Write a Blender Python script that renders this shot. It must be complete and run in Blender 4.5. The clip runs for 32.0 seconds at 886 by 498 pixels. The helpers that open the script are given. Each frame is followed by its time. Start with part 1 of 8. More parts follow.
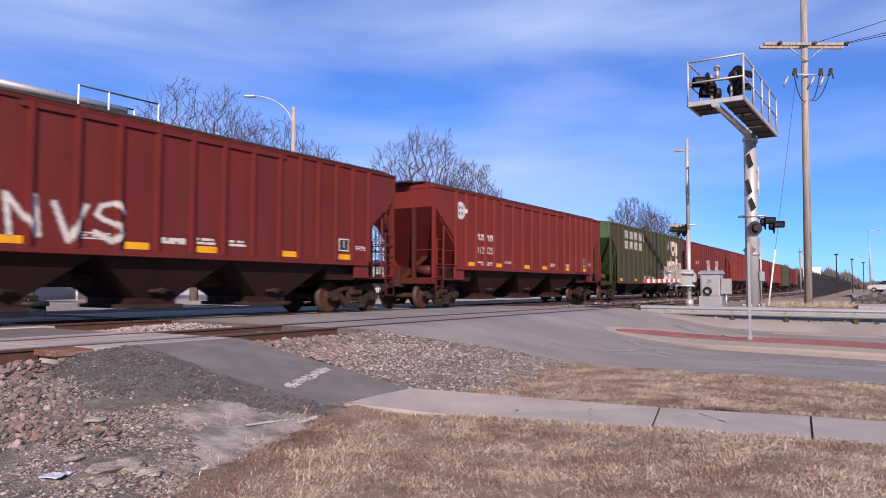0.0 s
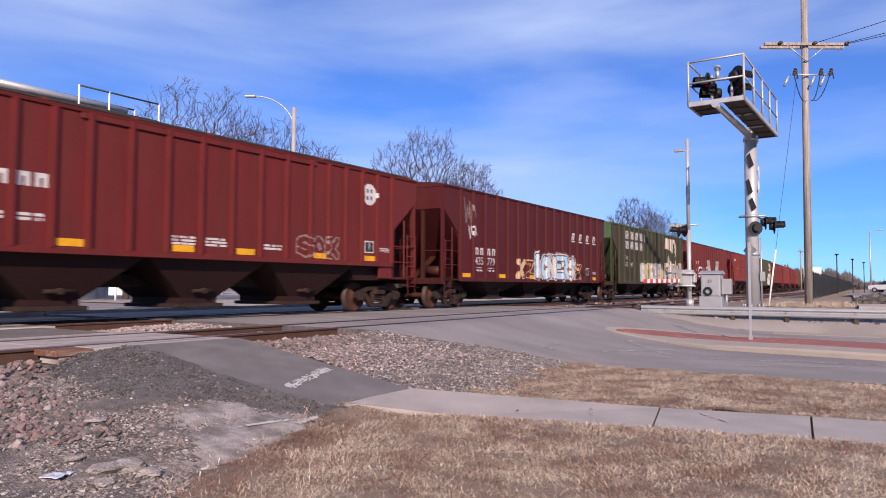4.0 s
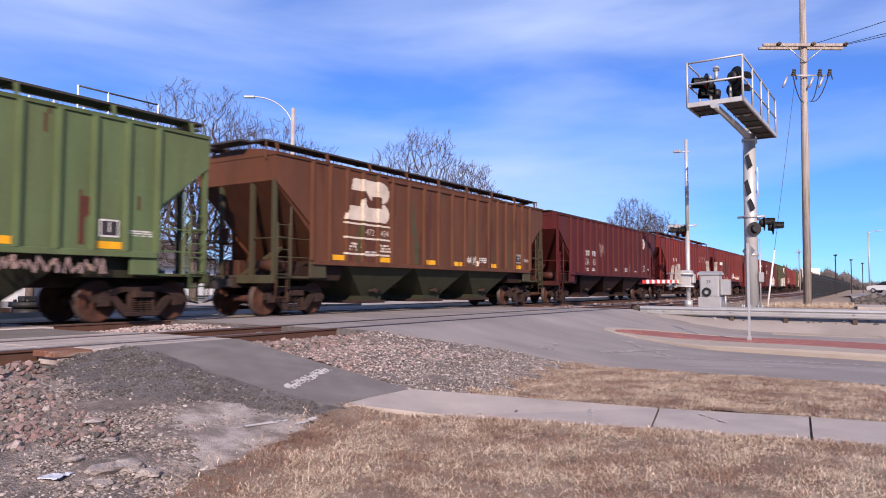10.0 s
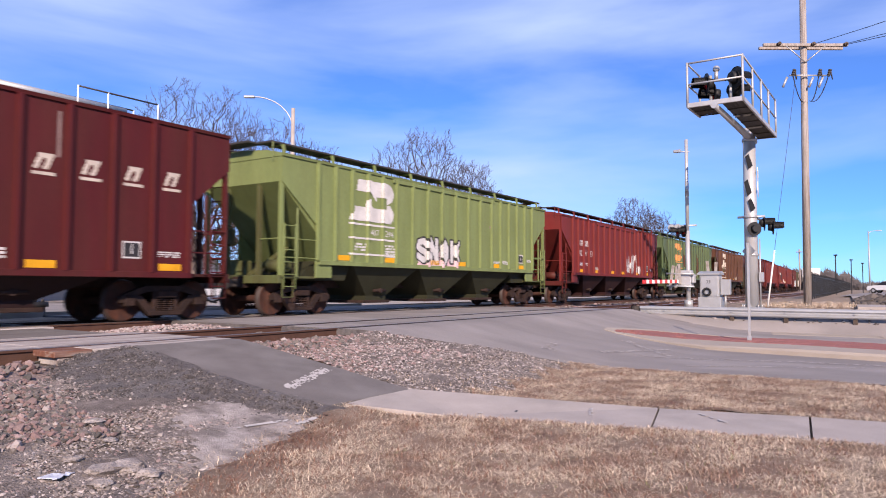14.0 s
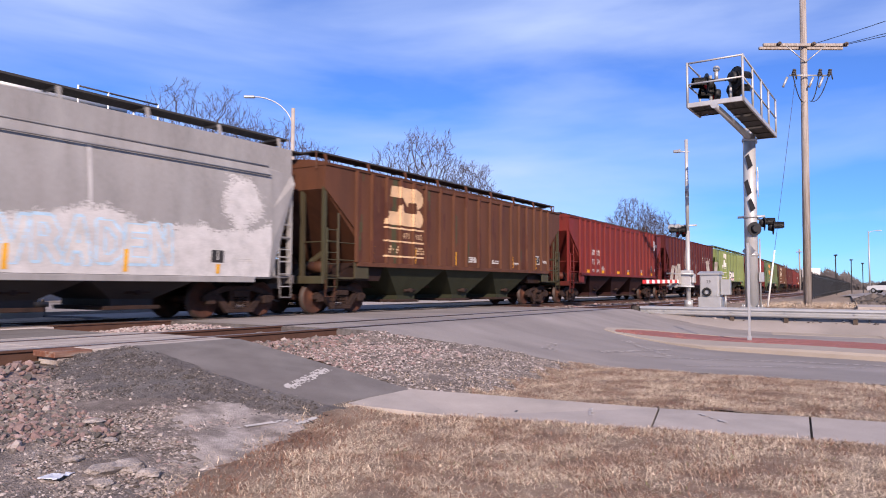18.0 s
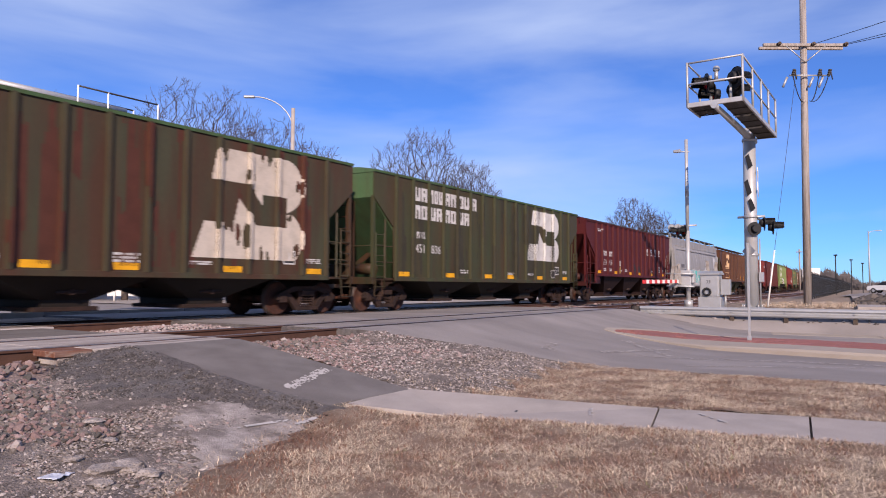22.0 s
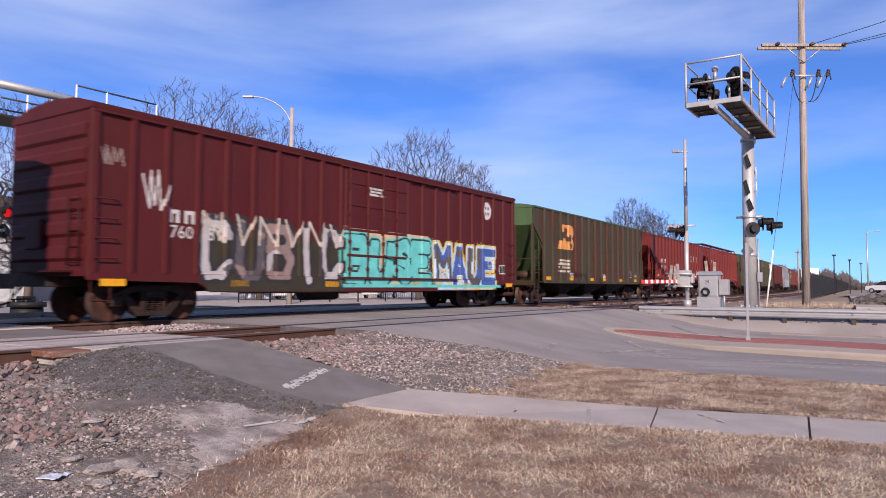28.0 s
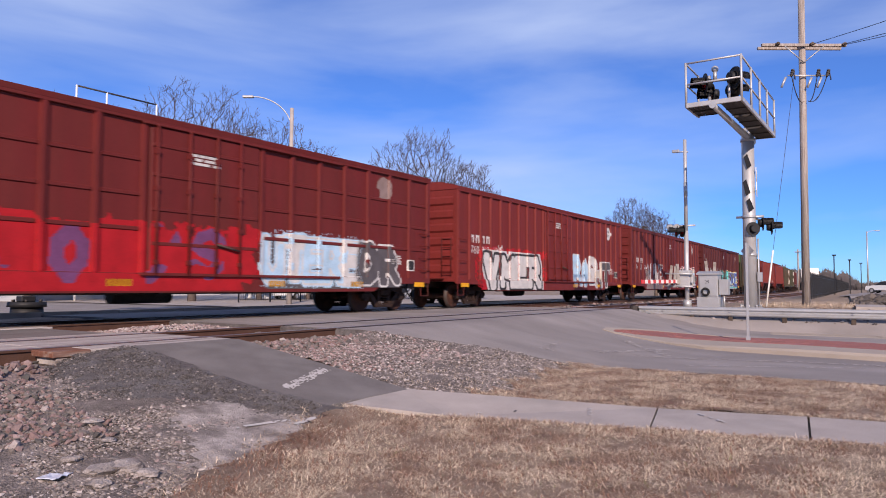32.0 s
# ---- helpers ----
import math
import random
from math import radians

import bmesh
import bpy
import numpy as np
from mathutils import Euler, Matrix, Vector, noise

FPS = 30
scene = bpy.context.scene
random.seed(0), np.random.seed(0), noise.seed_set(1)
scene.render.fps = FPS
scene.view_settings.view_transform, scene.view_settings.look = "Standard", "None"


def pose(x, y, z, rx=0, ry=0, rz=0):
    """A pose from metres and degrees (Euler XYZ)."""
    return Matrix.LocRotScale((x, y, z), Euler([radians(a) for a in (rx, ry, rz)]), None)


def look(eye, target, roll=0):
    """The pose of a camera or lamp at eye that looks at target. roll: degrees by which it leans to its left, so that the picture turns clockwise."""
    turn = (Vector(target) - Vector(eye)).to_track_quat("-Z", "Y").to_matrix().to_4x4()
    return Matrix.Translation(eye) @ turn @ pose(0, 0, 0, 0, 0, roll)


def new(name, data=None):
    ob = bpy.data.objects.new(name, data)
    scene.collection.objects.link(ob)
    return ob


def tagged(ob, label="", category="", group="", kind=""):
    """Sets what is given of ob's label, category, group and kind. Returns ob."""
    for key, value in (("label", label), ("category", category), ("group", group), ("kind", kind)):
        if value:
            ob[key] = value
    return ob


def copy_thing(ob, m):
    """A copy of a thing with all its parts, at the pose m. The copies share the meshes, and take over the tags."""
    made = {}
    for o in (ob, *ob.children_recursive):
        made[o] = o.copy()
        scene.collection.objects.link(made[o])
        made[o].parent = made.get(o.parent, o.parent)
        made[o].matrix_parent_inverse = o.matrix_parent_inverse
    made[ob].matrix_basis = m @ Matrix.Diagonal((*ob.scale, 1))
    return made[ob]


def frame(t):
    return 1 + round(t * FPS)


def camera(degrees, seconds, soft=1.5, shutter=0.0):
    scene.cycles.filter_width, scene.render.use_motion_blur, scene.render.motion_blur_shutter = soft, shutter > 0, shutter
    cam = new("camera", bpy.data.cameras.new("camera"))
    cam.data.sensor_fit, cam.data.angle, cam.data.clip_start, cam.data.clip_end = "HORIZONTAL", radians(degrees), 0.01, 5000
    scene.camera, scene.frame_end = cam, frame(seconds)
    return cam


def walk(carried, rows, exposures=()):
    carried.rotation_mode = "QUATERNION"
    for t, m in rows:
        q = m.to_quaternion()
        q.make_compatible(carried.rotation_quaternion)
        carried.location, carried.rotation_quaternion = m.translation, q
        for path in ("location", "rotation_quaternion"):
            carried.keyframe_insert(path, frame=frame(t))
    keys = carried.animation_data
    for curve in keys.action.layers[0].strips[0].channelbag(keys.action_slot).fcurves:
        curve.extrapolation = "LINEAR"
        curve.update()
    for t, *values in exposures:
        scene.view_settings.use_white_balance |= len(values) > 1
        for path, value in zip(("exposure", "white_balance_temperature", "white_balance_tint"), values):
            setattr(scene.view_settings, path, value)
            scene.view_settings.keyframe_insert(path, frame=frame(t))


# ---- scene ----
# ---- camera: held almost still beside the crossing ----
FOV, YAW, PITCH, ROLL, EYE = 64.657, 33.687, 3.085, 0.17, Vector((0.0, -15.085, 0.787))
cam = camera(FOV, 32.0, soft=1.0, shutter=0.22)


def aim(turn=0.0, tilt=0.0):
    a, p = radians(YAW + turn), radians(PITCH + tilt)
    return look(EYE, EYE + Vector((math.cos(a) * math.cos(p), math.sin(a) * math.cos(p), math.sin(p))), ROLL)


walk(cam, [(0.0, aim(0.055, -0.06)), (1.0, aim(0.07, -0.05)), (3.0, aim(0.09, -0.05)), (6.0, aim(0.06, -0.05)), (8.5, aim(0.045, -0.02)),
           (9.5, aim()), (17.0, aim(0.01)), (24.5, aim()), (26.0, aim(-0.05)), (27.5, aim(-0.09)), (32.0, aim(-0.09))],
     exposures=[(0.0, 0.29, 7000, 21), (3.0, 0.29, 7000, 21), (6.0, 0.36, 7000, 21), (9.0, 0.43, 7000, 21), (12.0, 0.50, 7000, 21), (14.0, 0.54, 7000, 21), (17.0, 0.53, 7000, 21),
                (18.0, 0.46, 7000, 21), (19.2, 0.36, 7000, 21), (20.5, 0.26, 7000, 21), (25.0, 0.22, 7000, 21), (28.0, 0.29, 7000, 21), (30.0, 0.24, 7000, 21), (32.0, 0.19, 7000, 21)])

# ---- sky and sun ----
SUN_AZ, SUN_EL = 219.0, 27.0   # the sun stands behind the camera and to its left; azimuth counted from +x to +y
world = bpy.data.worlds.new("sky")
scene.world = world
world.use_nodes = True
wt = world.node_tree
wt.nodes.clear()
sky = wt.nodes.new("ShaderNodeTexSky")
sky.sky_type, sky.sun_disc = "NISHITA", False
sky.sun_elevation, sky.sun_rotation = radians(SUN_EL), radians(90 - SUN_AZ)
sky.air_density, sky.dust_density, sky.ozone_density, sky.altitude = 1.0, 0.0, 6.0, 1500
coord = wt.nodes.new("ShaderNodeTexCoord")
flat = wt.nodes.new("ShaderNodeMapping")
flat.inputs["Scale"].default_value = (1.0, 1.0, 4.6)
flat.inputs["Rotation"].default_value = (0.12, -0.16, 0.5)
wisps = wt.nodes.new("ShaderNodeTexNoise")
wisps.inputs["Scale"].default_value, wisps.inputs["Detail"].default_value = 1.8, 6.0
wisps.inputs["Roughness"].default_value, wisps.inputs["Distortion"].default_value = 0.48, 0.3
ramp = wt.nodes.new("ShaderNodeMapRange")
ramp.inputs[1].default_value, ramp.inputs[2].default_value, ramp.inputs[4].default_value = 0.37, 0.74, 0.76
ramp.inputs[3].default_value = 0.06
veil = wt.nodes.new("ShaderNodeMixRGB")
veil.inputs[2].default_value = (6.3, 8.5, 12.4, 1)
deep = wt.nodes.new("ShaderNodeMixRGB")
deep.blend_type, deep.inputs[0].default_value, deep.inputs[2].default_value = "MULTIPLY", 1.0, (0.52, 1.11, 1.83, 1)
back = wt.nodes.new("ShaderNodeBackground")
back.inputs["Strength"].default_value = 0.0725
wout = wt.nodes.new("ShaderNodeOutputWorld")
for a, b in ((coord.outputs["Generated"], flat.inputs["Vector"]), (flat.outputs[0], wisps.inputs["Vector"]),
             (wisps.outputs[0], ramp.inputs[0]), (ramp.outputs[0], veil.inputs[0]), (sky.outputs[0], deep.inputs[1]), (deep.outputs[0], veil.inputs[1]),
             (veil.outputs[0], back.inputs["Color"]), (back.outputs[0], wout.inputs[0])):
    wt.links.new(a, b)
sun_data = bpy.data.lights.new("sun", "SUN")
sun_data.energy, sun_data.angle, sun_data.color = 4.75, radians(0.5), (1.0, 0.89, 0.77)
sun = new("sun", sun_data)
sa, se = radians(SUN_AZ), radians(SUN_EL)
SUN_AT = Vector((math.cos(sa) * math.cos(se), math.sin(sa) * math.cos(se), math.sin(se)))
sun.matrix_world = look(SUN_AT * 100, (0, 0, 0))

# ---- materials ----


def material(name, base, rough=0.8, metal=0.0, vary=0.25, scale=6.0, fine=60.0, bump=0.3, dist=0.01, tint=None, amount=0.5, tscale=1.2,
             tedge=(0.45, 0.65), island=0.0, obj=0.0, stretch=(1, 1, 1), paint=False, grime_shade=0.0):
    """A surface with a coarse and a fine noise on its colour, a second tint in patches, and a bump."""
    m = bpy.data.materials.new(name)
    m.use_nodes = True
    t = m.node_tree
    n, lk = t.nodes, t.links.new
    bsdf = n["Principled BSDF"]
    bsdf.inputs["Roughness"].default_value, bsdf.inputs["Metallic"].default_value = rough, metal
    bsdf.inputs["Specular IOR Level"].default_value = 0.25 if rough > 0.5 else 0.5
    co = n.new("ShaderNodeTexCoord")
    mp = n.new("ShaderNodeMapping")
    mp.inputs["Scale"].default_value = stretch
    lk(co.outputs["Object"], mp.inputs["Vector"])
    a, b = n.new("ShaderNodeTexNoise"), n.new("ShaderNodeTexNoise")
    for node, sc, de in ((a, scale, 5), (b, fine, 4)):
        node.inputs["Scale"].default_value, node.inputs["Detail"].default_value = sc, de
        lk(mp.outputs[0], node.inputs["Vector"])
    if paint:
        info = n.new("ShaderNodeObjectInfo")
        colour = info.outputs["Color"]
    else:
        rgb = n.new("ShaderNodeRGB")
        rgb.outputs[0].default_value = (*base, 1)
        colour = rgb.outputs[0]
    if tint:
        c = n.new("ShaderNodeTexNoise")
        c.inputs["Scale"].default_value, c.inputs["Detail"].default_value = tscale, 6
        lk(mp.outputs[0], c.inputs["Vector"])
        r = n.new("ShaderNodeMapRange")
        r.inputs[1].default_value, r.inputs[2].default_value, r.inputs[4].default_value = tedge[0], tedge[1], amount
        lk(c.outputs[0], r.inputs[0])
        mix = n.new("ShaderNodeMixRGB")
        mix.inputs[2].default_value = (*tint, 1)
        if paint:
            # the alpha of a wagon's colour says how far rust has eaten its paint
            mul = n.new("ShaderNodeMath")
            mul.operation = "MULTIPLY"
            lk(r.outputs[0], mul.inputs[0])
            # low parts take a fixed share of grime and painted-in shade instead
            mul.inputs[1].default_value = grime_shade
            if not grime_shade:
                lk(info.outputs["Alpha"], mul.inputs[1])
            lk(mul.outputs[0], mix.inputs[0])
        else:
            lk(r.outputs[0], mix.inputs[0])
        lk(colour, mix.inputs[1])
        colour = mix.outputs[0]
    add = n.new("ShaderNodeMath")
    lk(a.outputs[0], add.inputs[0])
    lk(b.outputs[0], add.inputs[1])
    last = add.outputs[0]
    extra = 0.0
    for use, kind, out in ((island, "ShaderNodeNewGeometry", "Random Per Island"), (obj, "ShaderNodeObjectInfo", "Random")):
        if use:
            g = n.new(kind)
            ma = n.new("ShaderNodeMath")
            ma.operation = "MULTIPLY_ADD"
            ma.inputs[1].default_value = use / max(vary, 0.01)
            lk(g.outputs[out], ma.inputs[0])
            lk(last, ma.inputs[2])
            last, extra = ma.outputs[0], extra + use / max(vary, 0.01)
    rng = n.new("ShaderNodeMapRange")
    rng.clamp = False
    rng.inputs[1].default_value, rng.inputs[2].default_value = 0.6, 1.4 + extra
    rng.inputs[3].default_value, rng.inputs[4].default_value = 1 - vary * (1 + extra / 2), 1 + vary * (1 + extra / 2)
    lk(last, rng.inputs[0])
    val = n.new("ShaderNodeVectorMath")
    val.operation = "SCALE"
    lk(colour, val.inputs[0])
    lk(rng.outputs[0], val.inputs["Scale"])
    lk(val.outputs[0], bsdf.inputs["Base Color"])
    if bump:
        bp = n.new("ShaderNodeBump")
        bp.inputs["Strength"].default_value, bp.inputs["Distance"].default_value = bump, dist
        lk(b.outputs[0], bp.inputs["Height"])
        lk(bp.outputs[0], bsdf.inputs["Normal"])
    return m


M = dict(
    asphalt=material("asphalt", (0.222, 0.199, 0.188), 0.9, vary=0.22, scale=1.1, fine=90, bump=0.5, dist=0.004, tint=(0.30, 0.27, 0.255), tscale=0.5, tedge=(0.42, 0.62), amount=0.65, stretch=(1, 0.45, 1)),
    path_asphalt=material("path_asphalt", (0.150, 0.134, 0.127), 0.92, vary=0.24, scale=2.5, fine=110, bump=0.6, dist=0.004, tint=(0.21, 0.195, 0.185), amount=0.5),
    loose_asphalt=material("loose_asphalt", (0.118, 0.104, 0.102), 0.95, vary=0.5, scale=12, fine=90, bump=1.0, dist=0.02, tint=(0.18, 0.17, 0.165), tscale=2.0),
    concrete=material("concrete", (0.37, 0.325, 0.295), 0.9, vary=0.18, scale=2.2, fine=100, bump=0.25, dist=0.003, tint=(0.29, 0.262, 0.24), amount=0.5),
    panel=material("panel", (0.40, 0.355, 0.33), 0.9, vary=0.3, scale=5, fine=90, bump=0.4, dist=0.006, tint=(0.20, 0.165, 0.15), amount=0.75, stretch=(0.5, 3, 1)),
    kerb=material("kerb", (0.34, 0.288, 0.243), 0.9, vary=0.12, scale=2, fine=120, bump=0.25, dist=0.003, tint=(0.33, 0.29, 0.24)),
    redbrick=material("redbrick", (0.27, 0.112, 0.10), 0.88, vary=0.2, scale=3, fine=120, bump=0.3, dist=0.003, obj=0.25),
    gravel=material("gravel", (0.155, 0.129, 0.116), 0.95, vary=0.55, scale=9, fine=60, bump=1.0, dist=0.03, tint=(0.28, 0.235, 0.21), tscale=1.6, amount=0.75),
    hardpan=material("hardpan", (0.36, 0.315, 0.29), 0.97, vary=0.45, scale=9, fine=70, bump=1.0, dist=0.02, tint=(0.16, 0.135, 0.122), tscale=3.0, amount=0.8),
    soil=material("soil", (0.25, 0.19, 0.145), 0.97, vary=0.35, scale=2, fine=40, bump=0.9, dist=0.03, tint=(0.34, 0.27, 0.19), tscale=0.5, amount=0.7),
    lawn=material("lawn", (0.27, 0.20, 0.148), 0.97, vary=0.45, scale=4, fine=70, bump=1.0, dist=0.03, tint=(0.15, 0.085, 0.065), tscale=2.2, tedge=(0.45, 0.65), amount=0.7),
    straw=material("straw", (0.57, 0.46, 0.35), 0.85, vary=0.3, scale=1.2, fine=30, bump=0, island=0.55, tint=(0.27, 0.165, 0.115), tscale=2.2, tedge=(0.45, 0.65), amount=0.7),
    ballast=material("ballast", (0.23, 0.175, 0.16), 0.95, vary=0.4, scale=8, fine=26, bump=1.0, dist=0.04, tint=(0.38, 0.27, 0.25), tscale=0.7, amount=0.5),
    rail=material("rail", (0.095, 0.047, 0.033), 0.75, 0.2, vary=0.3, scale=6, fine=90, bump=0.3, dist=0.003, tint=(0.09, 0.05, 0.035)),
    railtop=material("railtop", (0.42, 0.38, 0.36), 0.35, 0.9, vary=0.15, scale=3, fine=60, bump=0.0),
    tie=material("tie", (0.10, 0.075, 0.06), 0.95, vary=0.4, scale=5, fine=60, bump=0.6, dist=0.006, obj=0.3, stretch=(3, 0.6, 1)),
    rusttimber=material("rusttimber", (0.17, 0.07, 0.045), 0.9, vary=0.35, scale=4, fine=60, bump=0.5, dist=0.006, tint=(0.30, 0.24, 0.20), tscale=3, amount=0.6, stretch=(0.5, 5, 5)),
    wood=material("wood", (0.35, 0.305, 0.275), 0.9, vary=0.4, scale=3, fine=30, bump=0.8, dist=0.012, tint=(0.17, 0.135, 0.112), tscale=2.5, amount=0.6, stretch=(8, 8, 0.35)),
    galv=material("galv", (0.44, 0.44, 0.44), 0.5, 0.55, vary=0.14, scale=3, fine=40, bump=0.1, dist=0.002, tint=(0.42, 0.42, 0.42)),
    silver=material("silver", (0.46, 0.455, 0.45), 0.5, 0.35, vary=0.16, scale=2, fine=40, bump=0.1, dist=0.002, tint=(0.30, 0.29, 0.28), tscale=2.0),
    darksteel=material("darksteel", (0.06, 0.052, 0.048), 0.7, 0.3, vary=0.35, scale=5, fine=60, bump=0.3, dist=0.003),
    black=material("black", (0.018, 0.018, 0.02), 0.55, vary=0.2, scale=6, fine=60, bump=0.05),
    grating=material("grating", (0.065, 0.058, 0.052), 0.6, 0.5, vary=0.2, scale=8, fine=120, bump=0.5, dist=0.004),
    truck=material("truck", (0.030, 0.018, 0.015), 0.85, 0.15, vary=0.35, scale=5, fine=60, bump=0.4, dist=0.005, tint=(0.065, 0.034, 0.025), tscale=3),
    wheel=material("wheel", (0.050, 0.022, 0.016), 0.85, 0.0, vary=0.35, scale=5, fine=60, bump=0.3, dist=0.003, tint=(0.10, 0.034, 0.018), tscale=4),
    tread=material("tread", (0.06, 0.045, 0.04), 0.6, 0.3, vary=0.12, scale=4, fine=50, bump=0.0),
    paint=material("paint", (1, 1, 1), 0.62, vary=0.22, scale=1.6, fine=30, bump=0.12, dist=0.004, tint=(0.062, 0.026, 0.015), tscale=1.1,
                   tedge=(0.36, 0.66), amount=1.0, stretch=(1.6, 1.6, 0.28), paint=True),
    # paint of the low parts: real grime, with under-car shade added to the colour
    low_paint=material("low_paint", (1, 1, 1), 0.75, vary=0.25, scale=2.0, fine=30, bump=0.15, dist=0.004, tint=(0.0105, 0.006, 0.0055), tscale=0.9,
                       tedge=(-0.4, 0.1), amount=1.0, paint=True, grime_shade=0.9),
    white=material("white", (0.74, 0.72, 0.68), 0.6, vary=0.14, scale=3, fine=50, bump=0.05),
    concretewhite=material("concretewhite", (0.46, 0.43, 0.41), 0.9, vary=0.25, scale=8, fine=80, bump=0.2),
    yellow=material("yellow", (0.80, 0.42, 0.02), 0.55, vary=0.12, scale=4, fine=50, bump=0.05),
    red=material("red", (0.62, 0.035, 0.035), 0.5, vary=0.15, scale=4, fine=50, bump=0.05),
    bark=material("bark", (0.135, 0.105, 0.09), 0.95, vary=0.3, scale=6, fine=50, bump=0.5, dist=0.01),
    glass=material("glass", (0.03, 0.035, 0.045), 0.12, vary=0.1, scale=1, fine=5, bump=0),
    lens=material("lens", (0.30, 0.02, 0.02), 0.25, vary=0.1, scale=5, fine=30, bump=0),
    carwhite=material("carwhite", (0.66, 0.66, 0.66), 0.3, vary=0.06, scale=2, fine=20, bump=0),
    carblue=material("carblue", (0.04, 0.05, 0.09), 0.3, vary=0.1, scale=2, fine=20, bump=0),
    siding=material("siding", (0.36, 0.37, 0.38), 0.8, vary=0.12, scale=2, fine=20, bump=0.2, stretch=(0.3, 0.3, 8)),
    shingle=material("shingle", (0.11, 0.10, 0.10), 0.9, vary=0.3, scale=3, fine=30, bump=0.5, dist=0.02),
    whitewall=material("whitewall", (0.70, 0.69, 0.66), 0.8, vary=0.1, scale=1.5, fine=30, bump=0.1),
    woods=material("woods", (0.092, 0.08, 0.080), 0.95, vary=0.35, scale=0.4, fine=3, bump=0, island=0.3),
    grime=material("grime", (0.055, 0.042, 0.036), 0.85, vary=0.35, scale=3, fine=40, bump=0.2, tint=(0.10, 0.055, 0.035), tscale=1.5),
    darkrock=material("darkrock", (0.10, 0.085, 0.075), 0.95, vary=0.35, scale=4, fine=30, bump=0.6, dist=0.02, island=0.4),
    scuff=material("scuff", (0.37, 0.335, 0.315), 0.9, vary=0.2, scale=5, fine=80, bump=0.3, dist=0.003),
    rustgrey=material("rustgrey", (0.34, 0.31, 0.285), 0.8, 0.2, vary=0.25, scale=5, fine=50, bump=0.2, tint=(0.17, 0.11, 0.08), tscale=4),
    plastic=material("plastic", (0.55, 0.58, 0.66), 0.35, vary=0.1, scale=6, fine=40, bump=0.1),
    brownblade=material("brownblade", (0.22, 0.115, 0.08), 0.9, vary=0.25, scale=1.5, fine=30, bump=0, island=0.4),
    greenblade=material("greenblade", (0.16, 0.17, 0.06), 0.9, vary=0.25, scale=1.5, fine=30, bump=0, island=0.4),
    rubber=material("rubber", (0.02, 0.02, 0.02), 0.8, vary=0.2, scale=8, fine=60, bump=0.1),
    twig=material("twig", (0.060, 0.046, 0.043), 0.95, vary=0.25, scale=2, fine=40, bump=0, island=0.3),
)



def stone_material(name, hues, dark=0.55):
    """Broken stone: each piece takes a hue of its own."""
    m = material(name, (0.3, 0.27, 0.25), 0.93, vary=0.25, scale=9, fine=90, bump=0.4, dist=0.004)
    t = m.node_tree
    n = t.nodes
    geo, ramp_ = n.new("ShaderNodeNewGeometry"), n.new("ShaderNodeValToRGB")
    ramp_.color_ramp.interpolation = "CONSTANT"
    els = ramp_.color_ramp.elements
    while len(els) < len(hues):
        els.new(0.5)
    for e, (pos, rgb) in zip(els, hues):
        e.position, e.color = pos, (*rgb, 1)
    t.links.new(geo.outputs["Random Per Island"], ramp_.inputs[0])
    for node in n:
        if node.type == "VECT_MATH":
            t.links.new(ramp_.outputs[0], node.inputs[0])
    return m


GREYS = [(0.0, (0.085, 0.072, 0.066)), (0.18, (0.19, 0.163, 0.148)), (0.44, (0.28, 0.24, 0.22)), (0.75, (0.265, 0.195, 0.178)), (0.83, (0.16, 0.142, 0.13)), (0.91, (0.43, 0.375, 0.345))]
PINKS = [(0.0, (0.19, 0.134, 0.125)), (0.18, (0.27, 0.195, 0.185)), (0.34, (0.155, 0.132, 0.12)), (0.6, (0.20, 0.13, 0.118)), (0.74, (0.085, 0.078, 0.073)), (0.93, (0.33, 0.28, 0.26))]
M["greystone"], M["pinkstone"] = stone_material("greystone", GREYS), stone_material("pinkstone", PINKS)
PALES = [(0.0, (0.33, 0.255, 0.24)), (0.3, (0.26, 0.215, 0.20)), (0.55, (0.42, 0.37, 0.345)), (0.72, (0.16, 0.13, 0.122)), (0.88, (0.36, 0.25, 0.235))]
M["palestone"] = stone_material("palestone", PALES)
DARKS = [(0.0, (0.095, 0.082, 0.08)), (0.3, (0.165, 0.142, 0.136)), (0.6, (0.25, 0.217, 0.206)), (0.84, (0.43, 0.38, 0.36))]
M["darkstone"] = stone_material("darkstone", DARKS)

TARS = [(0.0, (0.06, 0.053, 0.051)), (0.4, (0.095, 0.084, 0.08)), (0.75, (0.13, 0.115, 0.11)), (0.96, (0.26, 0.23, 0.215))]
M["tarstone"] = stone_material("tarstone", TARS)

# a lit warning lamp gives off red light
m = bpy.data.materials.new("lamp_red")
m.use_nodes = True
m.node_tree.nodes["Principled BSDF"].inputs["Base Color"].default_value = (0.6, 0.01, 0.01, 1)
m.node_tree.nodes["Principled BSDF"].inputs["Emission Color"].default_value = (1, 0.02, 0.02, 1)
m.node_tree.nodes["Principled BSDF"].inputs["Emission Strength"].default_value = 0.5
M["lamp_red"] = m

# ---- mesh helpers ----


def mesh_from(bm, name, mats, smooth=False):
    me = bpy.data.meshes.new(name)
    bm.normal_update()
    bm.to_mesh(me)
    bm.free()
    for m in mats if isinstance(mats, (list, tuple)) else [mats]:
        me.materials.append(m)
    if smooth:
        for p in me.polygons:
            p.use_smooth = True
    return me


